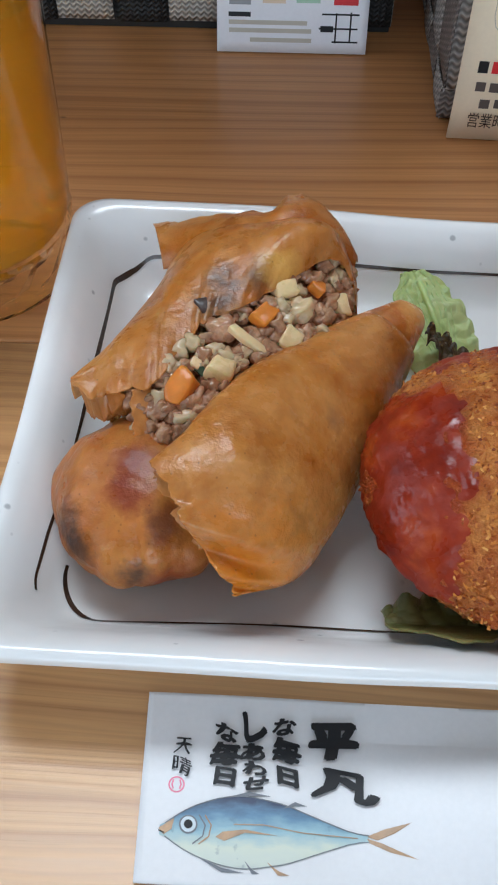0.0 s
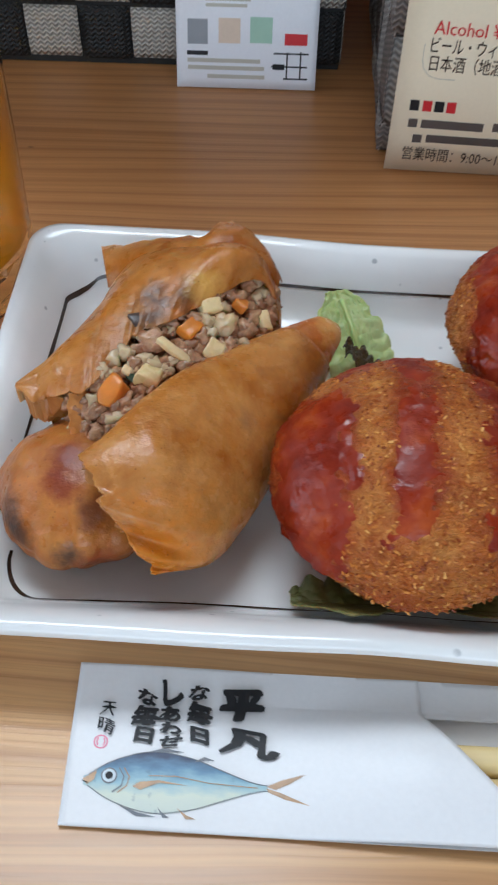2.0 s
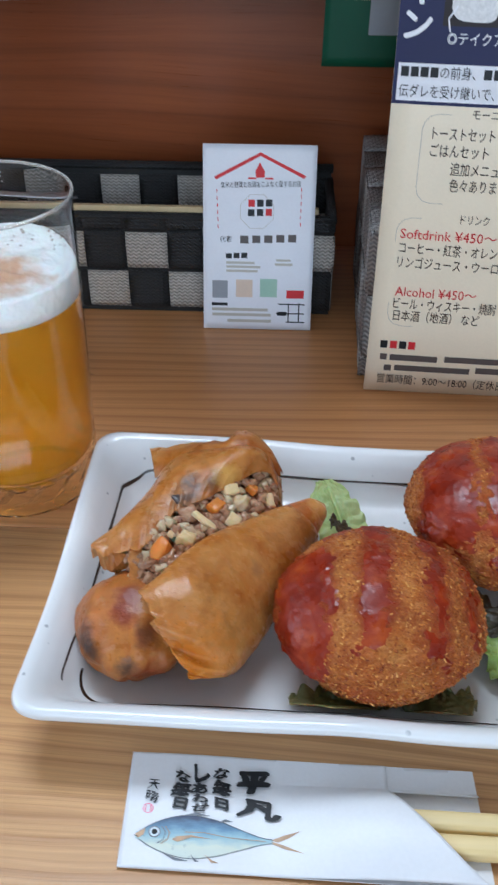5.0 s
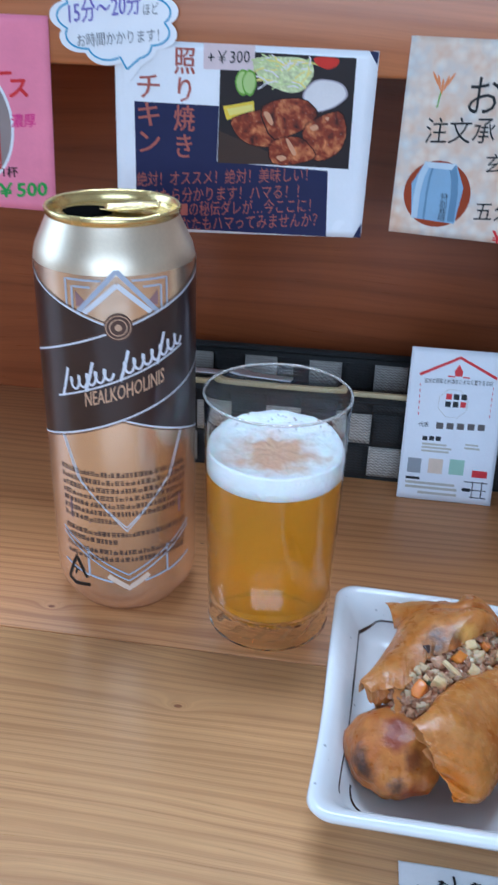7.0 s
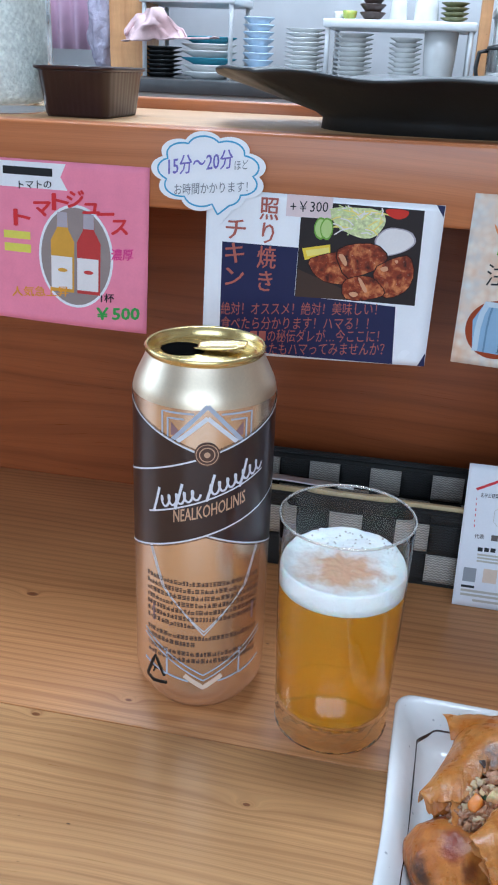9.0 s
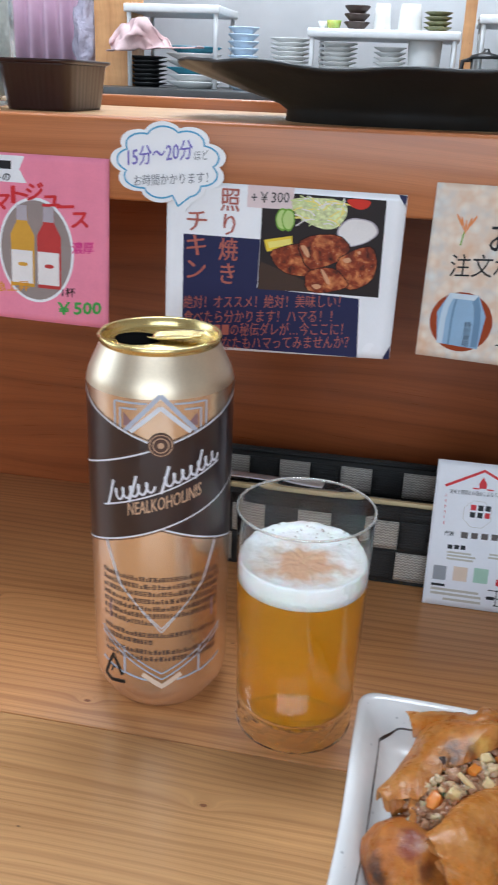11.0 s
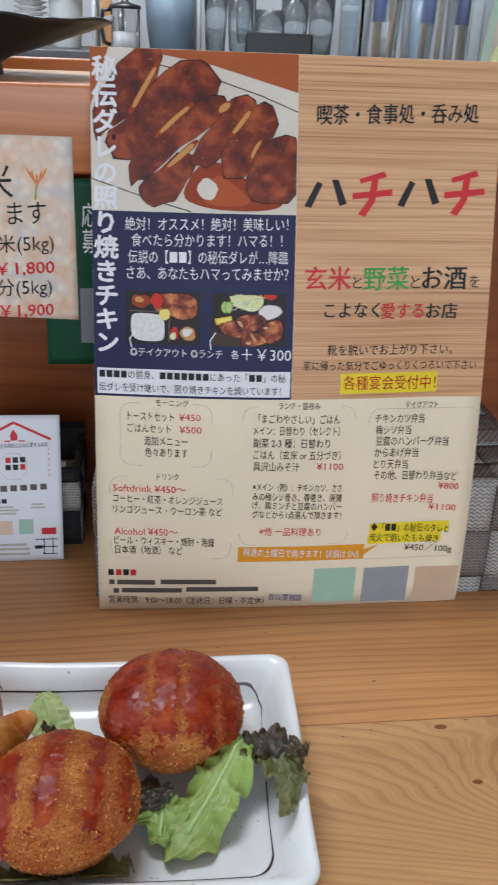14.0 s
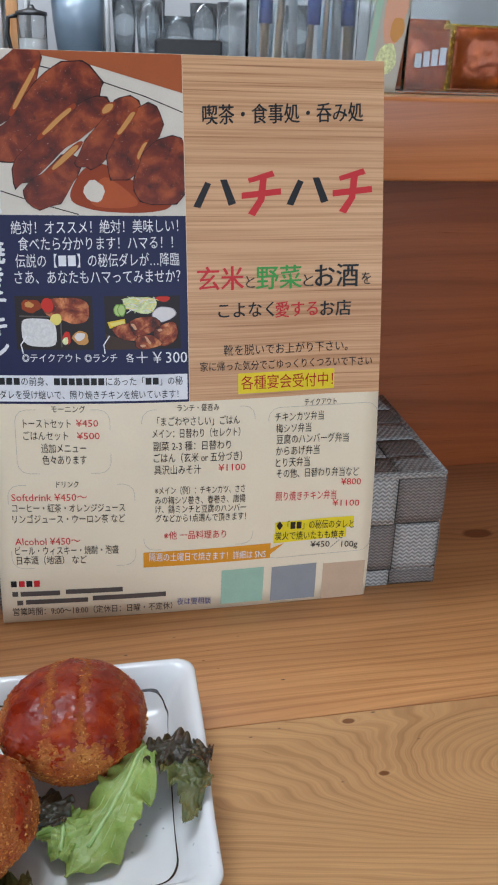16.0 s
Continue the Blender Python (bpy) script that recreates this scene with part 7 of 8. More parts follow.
chicken.column('照り焼き', 0.0293, 0.0399, 0.0381, 0.0895, ink_copper, 1)
chicken.column('チキン', 0.0111, 0.0225, 0.0400, 0.0768, ink_copper, 1)
chicken.text('絶対！オススメ！絶対！美味しい！', 0.0104, 0.0970, 0.0293, 0.0077, ink_copper, 0, 0.0059)
chicken.text('食べたら分かります！ハマる！！', 0.0107, 0.0933, 0.0207, 0.0078, ink_copper, 0, 0.0057)
chicken.text('伝説の■■の秘伝ダレが…今ここに！', 0.0110, 0.0997, 0.0134, 0.0079, ink_copper, 0, 0.0062)
chicken.text('さあ、あなたもハマってみませんか？', 0.0113, 0.1034, 0.0058, 0.0080, ink_copper, 0, 0.0066)
chicken.poly('corner_mark', [(0.1213, 0.0920), (0.1258, 0.0917), (0.1255, 0.0856)], ink_navy, 1)
chicken.poly('corner_mark', [(0.1222, 0.0001), (0.1256, 0.0080), (0.1260, 0.0000)], ink_navy, 1)
chicken.rect('price_tag', 0.0436, 0.0804, 0.0681, 0.0931, ink_palepink, 3)
chicken.text('+￥300', 0.0457, 0.0658, 0.0865, 0.0075, ink_black, 0, 0.0012)

rice = Sheet("rice_poster", hung_f((-0.0204, 0.1609), (0.0724, 0.1567), (-0.0189, 0.2519), (0.0729, 0.2510), 0.0925, 0.0955, curl=0.0005), 0.0925, 0.0955, (0.02, 0.322, 0.158), "square laminated poster for rice orders with a bag photo", "poster", blossom_print())
rice.blob("photo", 0.0216, 0.0217, 0.0164, 0.0168, photo_sauce, 1, 40, label="round photo of a paper rice bag")
rice.poly("photo_bag", [(0.0105, 0.0085), (0.032, 0.0075), (0.034, 0.026), (0.029, 0.0375), (0.014, 0.0375), (0.0085, 0.026)], photo_bag, 2)
for u, w, m in ((0.0118, 0.0030, "printed_bag_light"), (0.0300, 0.0034, "printed_bag_shade"), (0.0165, 0.0010, "printed_bag_shade")):
    tone = ink(m, lin(196, 212, 226) if m.endswith("light") else lin(112, 142, 172))
    rice.line("photo_bag_fold", [(u + (0.0215 - u) * 0.35, 0.0370), (u + (0.0215 - u) * 0.1, 0.030), (u, 0.022), (u, 0.0085)], w, tone, 3)
rice.poly("photo_bag_top", [(0.0140, 0.0375), (0.0290, 0.0375), (0.0270, 0.0345), (0.0160, 0.0345)], ink("printed_bag_mouth", lin(206, 218, 228)), 4)
rice.column("特別栽培", 0.0235, 0.0272, 0.0085, 0.0225, ink_black)
for cu in (0.0168, 0.0738):
    for k in range(5):
        rice.blob("wheat_mark", cu - 0.003 + 0.0017 * k, 0.0735 + 0.0016 * abs(k - 2), 0.0006, 0.0038, ink("printed_wheat", lin(222, 140, 84)), 1, 10, turn=0.25 * (2 - k))
    rice.line("wheat_mark", [(cu - 0.001, 0.0635), (cu, 0.071)], 0.0007, photo_green, 1)
rice.text('お米', 0.0301, 0.0620, 0.0713, 0.0194, ink_black, 0, 0.0023)
rice.text('注文承ります', 0.0120, 0.0780, 0.0550, 0.0130, ink_black, 0, 0.0052)
rice.text('玄米(5kg)', 0.0428, 0.0812, 0.0406, 0.0101, ink_black, 0, 0.0032)
rice.text('￥1,800', 0.0507, 0.0810, 0.0279, 0.0089, ink_red, 1, 0.0027)
rice.text('五分(5kg)', 0.0411, 0.0791, 0.0169, 0.0102, ink_black, 0, 0.0035)
rice.text('￥1,900', 0.0512, 0.0795, 0.0045, 0.0090, ink_red, 1, 0.0028)

tomato = Sheet("tomato_juice_poster", hung_f((-0.2935, 0.1625), (-0.1970, 0.1597), (-0.2905, 0.2550), (-0.1943, 0.2543), 0.096, 0.0945, curl=0.002), 0.096, 0.0945, (-0.24, 0.321, 0.159), "pink laminated tomato juice poster taped to the counter front", "poster", ink_pink)
tomato.blob("photo_border", 0.0525, 0.0412, 0.0228, 0.0300, ink_white, 1, 44)
tomato.blob("photo", 0.0525, 0.0412, 0.0213, 0.0284, ink("printed_shelf", lin(150, 136, 132)), 2, 44, label="oval photo of two juice bottles")
for cu, m in ((0.0445, photo_bottle), (0.0605, photo_juice)):
    tomato.poly("photo_bottle", [(cu - 0.007, 0.020), (cu + 0.007, 0.020), (cu + 0.0072, 0.050), (cu + 0.0035, 0.057), (cu + 0.003, 0.066), (cu - 0.003, 0.066), (cu - 0.0035, 0.057), (cu - 0.0072, 0.050)], m, 3)
    tomato.poly("photo_bottle_neck", [(cu - 0.0033, 0.058), (cu + 0.0033, 0.058), (cu + 0.003, 0.0665), (cu - 0.003, 0.0665)], photo_lilac, 4)
    tomato.poly("photo_label", [(cu - 0.007, 0.022), (cu + 0.006, 0.022), (cu + 0.006, 0.041), (cu - 0.007, 0.041)], photo_egg, 4)
    tomato.blob("photo_label_mark", cu, 0.033, 0.003, 0.0012, m, 5, 12)
tomato.poly('banner', [(0.0007, 0.0931), (0.0470, 0.0932), (0.0437, 0.0859), (0.0479, 0.0786), (0.0010, 0.0787)], ink_white, 1)
tomato.text('トマトの', 0.0185, 0.0384, 0.0809, 0.0052, ink_black, 1, 0.0016)
tomato.rect('text_bar', 0.0089, 0.0857, 0.0389, 0.0902, ink_black, 2)
tomato.text('ト', 0.0144, 0.0254, 0.0617, 0.0110, ink_red, 2, 0.0010)
tomato.text('マ', 0.0270, 0.0380, 0.0680, 0.0109, ink_red, 2, 0.0009)
tomato.text('ト', 0.0382, 0.0490, 0.0724, 0.0109, ink_red, 2, 0.0009)
tomato.text('ジ', 0.0473, 0.0580, 0.0745, 0.0108, ink_red, 2, 0.0009)
tomato.text('ュ', 0.0568, 0.0674, 0.0714, 0.0108, ink_red, 2, 0.0009)
tomato.text('ー', 0.0655, 0.0760, 0.0674, 0.0107, ink_red, 2, 0.0009)
tomato.text('ス', 0.0739, 0.0843, 0.0612, 0.0107, ink_red, 2, 0.0009)
tomato.text('濃厚', 0.0741, 0.0875, 0.0454, 0.0069, ink_magenta, 1, 0.0013)
tomato.rect('text_bar', 0.0080, 0.0488, 0.0246, 0.0533, ink_lime, 2)
tomato.rect('text_bar', 0.0082, 0.0410, 0.0248, 0.0459, ink_lime, 2)
tomato.text('人気急上昇', 0.0122, 0.0481, 0.0186, 0.0064, ink_orange, 1, 0.0039)
tomato.text('1杯', 0.0681, 0.0762, 0.0191, 0.0056, ink_black, 1, 0.0009)
tomato.text('￥500', 0.0653, 0.0919, 0.0107, 0.0094, ink_green, 2, 0.0031)

# speech-bubble note
def cloud_outline(k):
    pts = []
    for i in range(144):
        a = 2 * math.pi * i / 144
        r = 0.92 + 0.16 * abs(math.sin(a * 4.5 + 0.23)) ** 0.75
        pts.append((0.031 + 0.0300 * r * k * math.cos(a), 0.0305 + 0.0195 * r * k * math.sin(a)))
    out = []
    for i, p in enumerate(pts):
        a = 2 * math.pi * i / 144
        if 4.82 < a < 5.12:
            p = (0.0375 - (1 - k) * 0.008, 0.0025 + (1 - k) * 0.05)
        out.append(p)
    return out


def build_cloud():
    f = lambda u, v, h: (-0.1915 + u, 0.3195 - h, 0.2235 + v)
    s = Sheet("speech_bubble_note", f, 0.07, 0.06, (-0.16, 0.3205, 0.226), "white cloud-shaped note with blue outline and handwriting", "note", None)
    ob = s.ob
    bm = bmesh.new()
    pts = cloud_outline(1.0)
    front, back = [bm.verts.new(f(u, v, 0.0003)) for u, v in pts], [bm.verts.new(f(u, v, 0)) for u, v in pts]
    bm.faces.new(front)
    bm.faces.new(back[::-1])
    for i in range(len(pts)):
        j = (i + 1) % len(pts)
        bm.faces.new((front[i], back[i], back[j], front[j]))
    part("paper", bm, laminate, ob, smooth=False)
    inner = cloud_outline(0.88)
    s.line("border_line", inner + inner[:1], 0.0009, ink_skyblue, 2)
    s.text("15分〜20分", 0.0085, 0.0445, 0.0355, 0.0105, ink_purple, 1, 0.006)
    s.text("ほど", 0.0455, 0.053, 0.0355, 0.0055, ink_midgrey, 0, 0.001)
    s.text("お時間かかります！", 0.012, 0.053, 0.0225, 0.0062, ink_midgrey, 0, 0.004)


build_cloud()

green = Sheet("green_sign", hung_f((0.0545, 0.1310), (0.1295, 0.1310), (0.0560, 0.2310), (0.1310, 0.2310), 0.075, 0.1, y=0.3218, curl=0.0), 0.075, 0.1, (0.08, 0.322, 0.1345), "dark green printed sign half hidden behind other sheets", "sign", ink_signgreen)
green.rect("printed_square", 0.0185, 0.0125, 0.0365, 0.043, ink_midgrey, 1)
green.column("応募", 0.0205, 0.0275, 0.062, 0.088, ink_white)


def card_f(u, v, h):
    return (0.0007 + u * 1.004, 0.3277 + v * 0.2465 - h * 0.969, 0.0003 + v * 0.969 + h * 0.2465)


card = Sheet("business_card", card_f, 0.055, 0.091, (0.028, 0.328, 0), "white upright shop card leaning on the basket", "card", card_paper, 0.0003)
octagon = [(0.0265 + 0.0088 * math.cos(radians(22.5 + 45 * i)), 0.0595 + 0.0088 * math.sin(radians(22.5 + 45 * i))) for i in range(9)]
card.line("octagon_line", octagon, 0.00025, ink_grey, 1)
card.poly('roof_mark', [(0.0054, 0.0758), (0.0278, 0.0874), (0.0279, 0.0857), (0.0064, 0.0744)], ink_red, 1)
card.poly('roof_mark', [(0.0278, 0.0874), (0.0499, 0.0768), (0.0491, 0.0754), (0.0279, 0.0857)], ink_red, 1)
card.poly('flame_mark', [(0.0259, 0.0755), (0.0254, 0.0785), (0.0275, 0.0827), (0.0300, 0.0787), (0.0299, 0.0757)], ink_red, 1)
card.rect('roof_mark', 0.0219, 0.0749, 0.0259, 0.0757, ink_red, 1)
card.rect('roof_mark', 0.0302, 0.0749, 0.0342, 0.0757, ink_red, 1)
card.text('玄米と野菜とお酒をこよなく愛するお店', 0.0088, 0.0476, 0.0726, 0.0030, ink_black, 0, 0.0012)
card.rect('dash', 0.0066, 0.0683, 0.0070, 0.0699, ink_red, 1)
card.rect('dash', 0.0478, 0.0696, 0.0482, 0.0712, ink_red, 1)
card.rect('dash', 0.0067, 0.0649, 0.0071, 0.0666, ink_red, 1)
card.rect('dash', 0.0478, 0.0663, 0.0482, 0.0679, ink_red, 1)
card.rect('dash', 0.0068, 0.0615, 0.0073, 0.0632, ink_red, 1)
card.rect('dash', 0.0478, 0.0629, 0.0482, 0.0646, ink_red, 1)
card.rect('dash', 0.0070, 0.0581, 0.0074, 0.0598, ink_red, 1)
card.rect('dash', 0.0478, 0.0595, 0.0482, 0.0612, ink_red, 1)
card.rect('dash', 0.0071, 0.0547, 0.0075, 0.0564, ink_red, 1)
card.rect('dash', 0.0478, 0.0562, 0.0482, 0.0578, ink_red, 1)
card.rect('dash', 0.0072, 0.0512, 0.0077, 0.0529, ink_red, 1)
card.rect('dash', 0.0478, 0.0528, 0.0482, 0.0545, ink_red, 1)
card.rect('shop_mark', 0.0222, 0.0618, 0.0254, 0.0652, ink_red, 1)
card.rect('shop_mark', 0.0265, 0.0619, 0.0297, 0.0653, ink_black, 1)
card.rect('shop_mark', 0.0308, 0.0621, 0.0340, 0.0654, ink_black, 1)
card.rect('shop_mark', 0.0221, 0.0573, 0.0253, 0.0606, ink_black, 1)
card.rect('shop_mark', 0.0265, 0.0574, 0.0296, 0.0608, ink_black, 1)
card.rect('shop_mark', 0.0308, 0.0576, 0.0339, 0.0610, ink_red, 1)
card.text('代表', 0.0083, 0.0142, 0.0459, 0.0032, ink_black, 0, 0.0002)
card.rect('text_bar', 0.0184, 0.0439, 0.0225, 0.0477, ink_midbrown, 1)
card.rect('text_bar', 0.0244, 0.0442, 0.0284, 0.0479, ink_midbrown, 1)
card.rect('text_bar', 0.0303, 0.0444, 0.0344, 0.0481, ink_midbrown, 1)
card.rect('text_bar', 0.0363, 0.0447, 0.0403, 0.0484, ink_midbrown, 1)
card.rect('text_bar', 0.0422, 0.0449, 0.0462, 0.0486, ink_midbrown, 1)
card.rect('mark_dot', 0.0113, 0.0363, 0.0143, 0.0389, ink_black, 1)
card.rect('mark_dot', 0.0152, 0.0365, 0.0181, 0.0391, ink_black, 1)
card.rect('mark_dot', 0.0190, 0.0366, 0.0220, 0.0393, ink_black, 1)
card.rect('text_bar', 0.0115, 0.0336, 0.0257, 0.0348, ink_grey, 1)
card.rect('text_bar', 0.0116, 0.0316, 0.0287, 0.0328, ink_grey, 1)
card.rect('text_bar', 0.0116, 0.0295, 0.0274, 0.0307, ink_grey, 1)
card.rect('text_bar', 0.0365, 0.0352, 0.0438, 0.0363, ink_grey, 1)
card.rect('text_bar', 0.0360, 0.0331, 0.0448, 0.0343, ink_grey, 1)
card.rect('printed_square', 0.0045, 0.0161, 0.0123, 0.0251, ink_palegrey, 1)
card.rect('printed_square', 0.0165, 0.0167, 0.0249, 0.0257, ink_tan, 1)
card.rect('printed_square', 0.0287, 0.0170, 0.0373, 0.0263, ink_palegreen, 1)
card.rect('red_tag', 0.0422, 0.0165, 0.0510, 0.0207, ink_red, 1)
card.rect('shop_mark', 0.0042, 0.0121, 0.0123, 0.0137, ink_black, 1)
card.rect('text_bar', 0.0043, 0.0095, 0.0329, 0.0110, ink_grey, 1)
card.rect('text_bar', 0.0044, 0.0068, 0.0345, 0.0083, ink_grey, 1)
card.rect('text_bar', 0.0121, 0.0036, 0.0347, 0.0051, ink_grey, 1)
card.rect('map_line', 0.0381, 0.0131, 0.0517, 0.0137, ink_black, 1)
card.rect('map_line', 0.0372, 0.0083, 0.0514, 0.0089, ink_black, 1)
card.rect('map_line', 0.0422, 0.0038, 0.0517, 0.0044, ink_black, 1)
card.rect('map_line', 0.0431, 0.0037, 0.0437, 0.0139, ink_black, 1)
card.rect('map_line', 0.0484, 0.0039, 0.0490, 0.0142, ink_black, 1)
card.rect('map_line', 0.0378, 0.0074, 0.0425, 0.0095, ink_black, 1)

# prints on the sleeve


def fish_material():
    k = Nodes("printed_fish")
    sep = k.n("SeparateXYZ")
    k.link(k.coords(), sep.inputs[0])
    v = k.math("ADD", k.math("MULTIPLY", k.math("ADD", sep.outputs[1], 0.0143), 1 / 0.0135), k.math("MULTIPLY", k.math("SUBTRACT", k.noise(k.coords(200, 500, 1), 1.0, 4), 0.5), 0.35))
    tone = k.ramp(v, [(0.05, lin(206, 214, 206)), (0.3, lin(214, 220, 204)), (0.5, lin(160, 192, 202)), (0.70, lin(108, 142, 170)), (0.90, lin(66, 74, 98))])
    tone = k.mix(k.ramp(k.noise(k.coords(), 420, 3), [(0.62, (0, 0, 0)), (0.7, (0.4,) * 3)]), tone, lin(96, 120, 140))
    return k.put(col=tone, rough=0.42, spec=0.3)


fish_skin = fish_material()
fish_fin = surface("printed_fish_fin", lin(182, 146, 108), 0.4, var=0.25, vscale=300, bump=0)


def build_sleeve_prints():
    s = sleeve
    L, u0, vc = 0.038, 0.0040, 0.0096
    shape = ((0, 0.0004), (0.05, 0.0020), (0.15, 0.0043), (0.3, 0.0062), (0.42, 0.0066), (0.6, 0.0054), (0.8, 0.0026), (0.93, 0.0009), (1.0, 0.0006))

    def prof(t):
        for (a, x), (b, y) in zip(shape, shape[1:]):
            if t <= b:
                return x + (y - x) * (t - a) / (b - a)
        return shape[-1][1]
    n = 41
    top, low = ([(u0 + L * t, vc - 0.0004 * (1 - t) ** 6 + k * 0.5 * (prof(max(0, t - 0.03)) + prof(min(1, t + 0.03)))) for t in (i / 40 for i in range(n))] for k in (1, -1))
    s.lay("fish_print", top + low, [(i, i + n, i + n + 1, i + 1) for i in range(n - 1)], fish_skin, 1, "printed blue-grey and silver fish")
    s.line("fish_back_line", [(u, v - 0.0001) for u, v in top[1:]], 0.00022, ink_midgrey, 2)
    s.line("fish_belly_line", [(u, v + 0.0001) for u, v in low[1:]], 0.00016, ink_midgrey, 2)
    s.line("fish_side_line", [(u0 + 0.0135, vc + 0.0012), (u0 + 0.019, vc + 0.0014), (u0 + 0.026, vc + 0.0004), (u0 + 0.036, vc)], 0.00018, fish_fin, 2)
    s.poly("fish_tail", [(u0 + L - 0.0005, vc + 0.0004), (u0 + L + 0.003, vc + 0.0018), (u0 + L + 0.0078, vc + 0.0030), (u0 + L + 0.0045, vc + 0.0010), (u0 + L + 0.0015, vc - 0.0002)], fish_fin, 1)
    s.poly("fish_tail", [(u0 + L - 0.0005, vc + 0.0001), (u0 + L + 0.0025, vc - 0.0008), (u0 + L + 0.0085, vc - 0.0034), (u0 + L + 0.0035, vc - 0.0022), (u0 + L - 0.0005, vc - 0.0005)], fish_fin, 1)
    s.blob("fish_eye", u0 + 0.0052, vc + 0.0008, 0.0017, 0.0017, ink_midgrey, 2, 20)
    s.blob("fish_eye", u0 + 0.0052, vc + 0.0008, 0.0014, 0.0014, ink("printed_eye_ring", lin(214, 224, 230)), 2.5, 20)
    s.blob("fish_eye", u0 + 0.0052, vc + 0.0008, 0.0008, 0.0008, ink_black, 3, 20)
    s.poly("fish_mouth", [(u0 - 0.0002, vc - 0.0001), (u0 + 0.0026, vc + 0.0018), (u0 + 0.0022, vc - 0.0002), (u0 + 0.0008, vc - 0.0012)], fish_fin, 2)
    s.line("fish_mouth", [(u0 - 0.0002, vc - 0.0005), (u0 + 0.0009, vc - 0.0009)], 0.00022, ink_brown, 3)
    for k, m in ((0.0, fish_fin), (0.0011, ink_midgrey)):
        s.line("fish_gill", [(u0 + 0.0082 - k, vc + 0.0026), (u0 + 0.0094 - k, vc + 0.0008), (u0 + 0.0090 - k, vc - 0.0012), (u0 + 0.0072 - k, vc - 0.0026)], 0.00026, m, 2)
    s.poly("fish_fin", [(u0 + 0.0102, vc - 0.0012), (u0 + 0.0115, vc - 0.0002), (u0 + 0.0155, vc + 0.0004), (u0 + 0.0215, vc - 0.0004), (u0 + 0.0155, vc - 0.0002), (u0 + 0.0118, vc - 0.0018)], fish_fin, 2)
    for a, b, c, m in ((0.012, 0.0205, 0.0072, ink_midgrey), (0.0225, 0.027, 0.0058, ink_midgrey)):
        s.poly("fish_fin", [(u0 + a, vc + c - 0.0012), (u0 + (a + b) / 2, vc + c + 0.0001), (u0 + b, vc + c - 0.0006), (u0 + (a + b) / 2, vc + c - 0.0007)], m, 2)
    for a, b, c, m in ((0.0075, 0.0155, -0.0070, ink_midgrey), (0.0155, 0.0182, -0.0070, ink_midgrey), (0.0195, 0.0235, -0.0070, fish_fin)):
        s.poly("fish_fin", [(u0 + a, vc + c + 0.0020), (u0 + (a + b) / 2, vc + c + 0.0006), (u0 + b, vc + c - 0.0001), (u0 + (a + b) / 2, vc + c - 0.0002)], m, 2)
    def brush(sign, cu, cv, w, h, turn, bold, swell):
        """One brushed sign: turned, sheared and swelling along its strokes."""
        vs, fs = letters(sign, bold)
        xs, ys = [p.x for p in vs], [p.y for p in vs]
        mx, my, kx, ky = (min(xs) + max(xs)) / 2, (min(ys) + max(ys)) / 2, w / (max(xs) - min(xs)), h / (max(ys) - min(ys))
        c, d = math.cos(turn), math.sin(turn)
        out = []
        for p in vs:
            x, y = (p.x - mx) * kx, (p.y - my) * ky
            x, y = x + 0.10 * w * math.sin(3.0 * y / h + swell) + 0.04 * w * math.sin(9 * x / w + swell), y - 0.16 * x * h / w + 0.08 * h * math.sin(4.0 * x / w + 2 * swell)
            out.append((cu + c * x - d * y, cv + d * x + c * y, p.z))
        s.lay("lettering", out, fs, ink_black, 5)

    for row in (("平", 0.0360, 0.0272, 0.0105, 0.0080, 0.10, 4, 0.5), ("凡", 0.0378, 0.0187, 0.0125, 0.0058, 0.0, 4, 1.2),
                ("な", 0.0269, 0.0297, 0.0048, 0.0036, 0.1, 3, 0.2), ("毎", 0.0270, 0.0248, 0.0058, 0.0050, 0.05, 3, 0.9), ("日", 0.0274, 0.0200, 0.0040, 0.0036, 0.1, 4, 1.4),
                ("し", 0.0212, 0.0296, 0.0050, 0.0066, 0.25, 4, 0.3), ("あ", 0.0207, 0.0242, 0.0050, 0.0034, 0.05, 3, 0.7), ("わ", 0.0210, 0.0211, 0.0046, 0.0026, 0.0, 3, 1.1), ("せ", 0.0213, 0.0184, 0.0052, 0.0026, 0.1, 3, 0.1),
                ("な", 0.0155, 0.0280, 0.0044, 0.0036, 0.0, 3, 1.6), ("毎", 0.0154, 0.0236, 0.0062, 0.0048, 0.05, 3, 0.4), ("日", 0.0156, 0.0194, 0.0042, 0.0036, 0.05, 4, 0.8),
                ("天", 0.0074, 0.0250, 0.0034, 0.0032, 0.05, 1, 0.6), ("晴", 0.0073, 0.0211, 0.0036, 0.0034, 0.0, 1, 1.3)):
        brush(*row)
    ring = [(0.0066 + 0.0014 * math.cos(i * 0.3142), 0.0176 + 0.0014 * math.sin(i * 0.3142)) for i in range(21)]
    s.line("seal_mark", ring, 0.0003, ink_pink, 1)
    for k in (-0.0006, 0.0006):
        s.line("seal_mark", [(0.0066 + k, 0.0185), (0.0066 + k * 1.4, 0.0176), (0.0066 + k, 0.0168)], 0.0003, ink_pink, 1)


build_sleeve_prints()

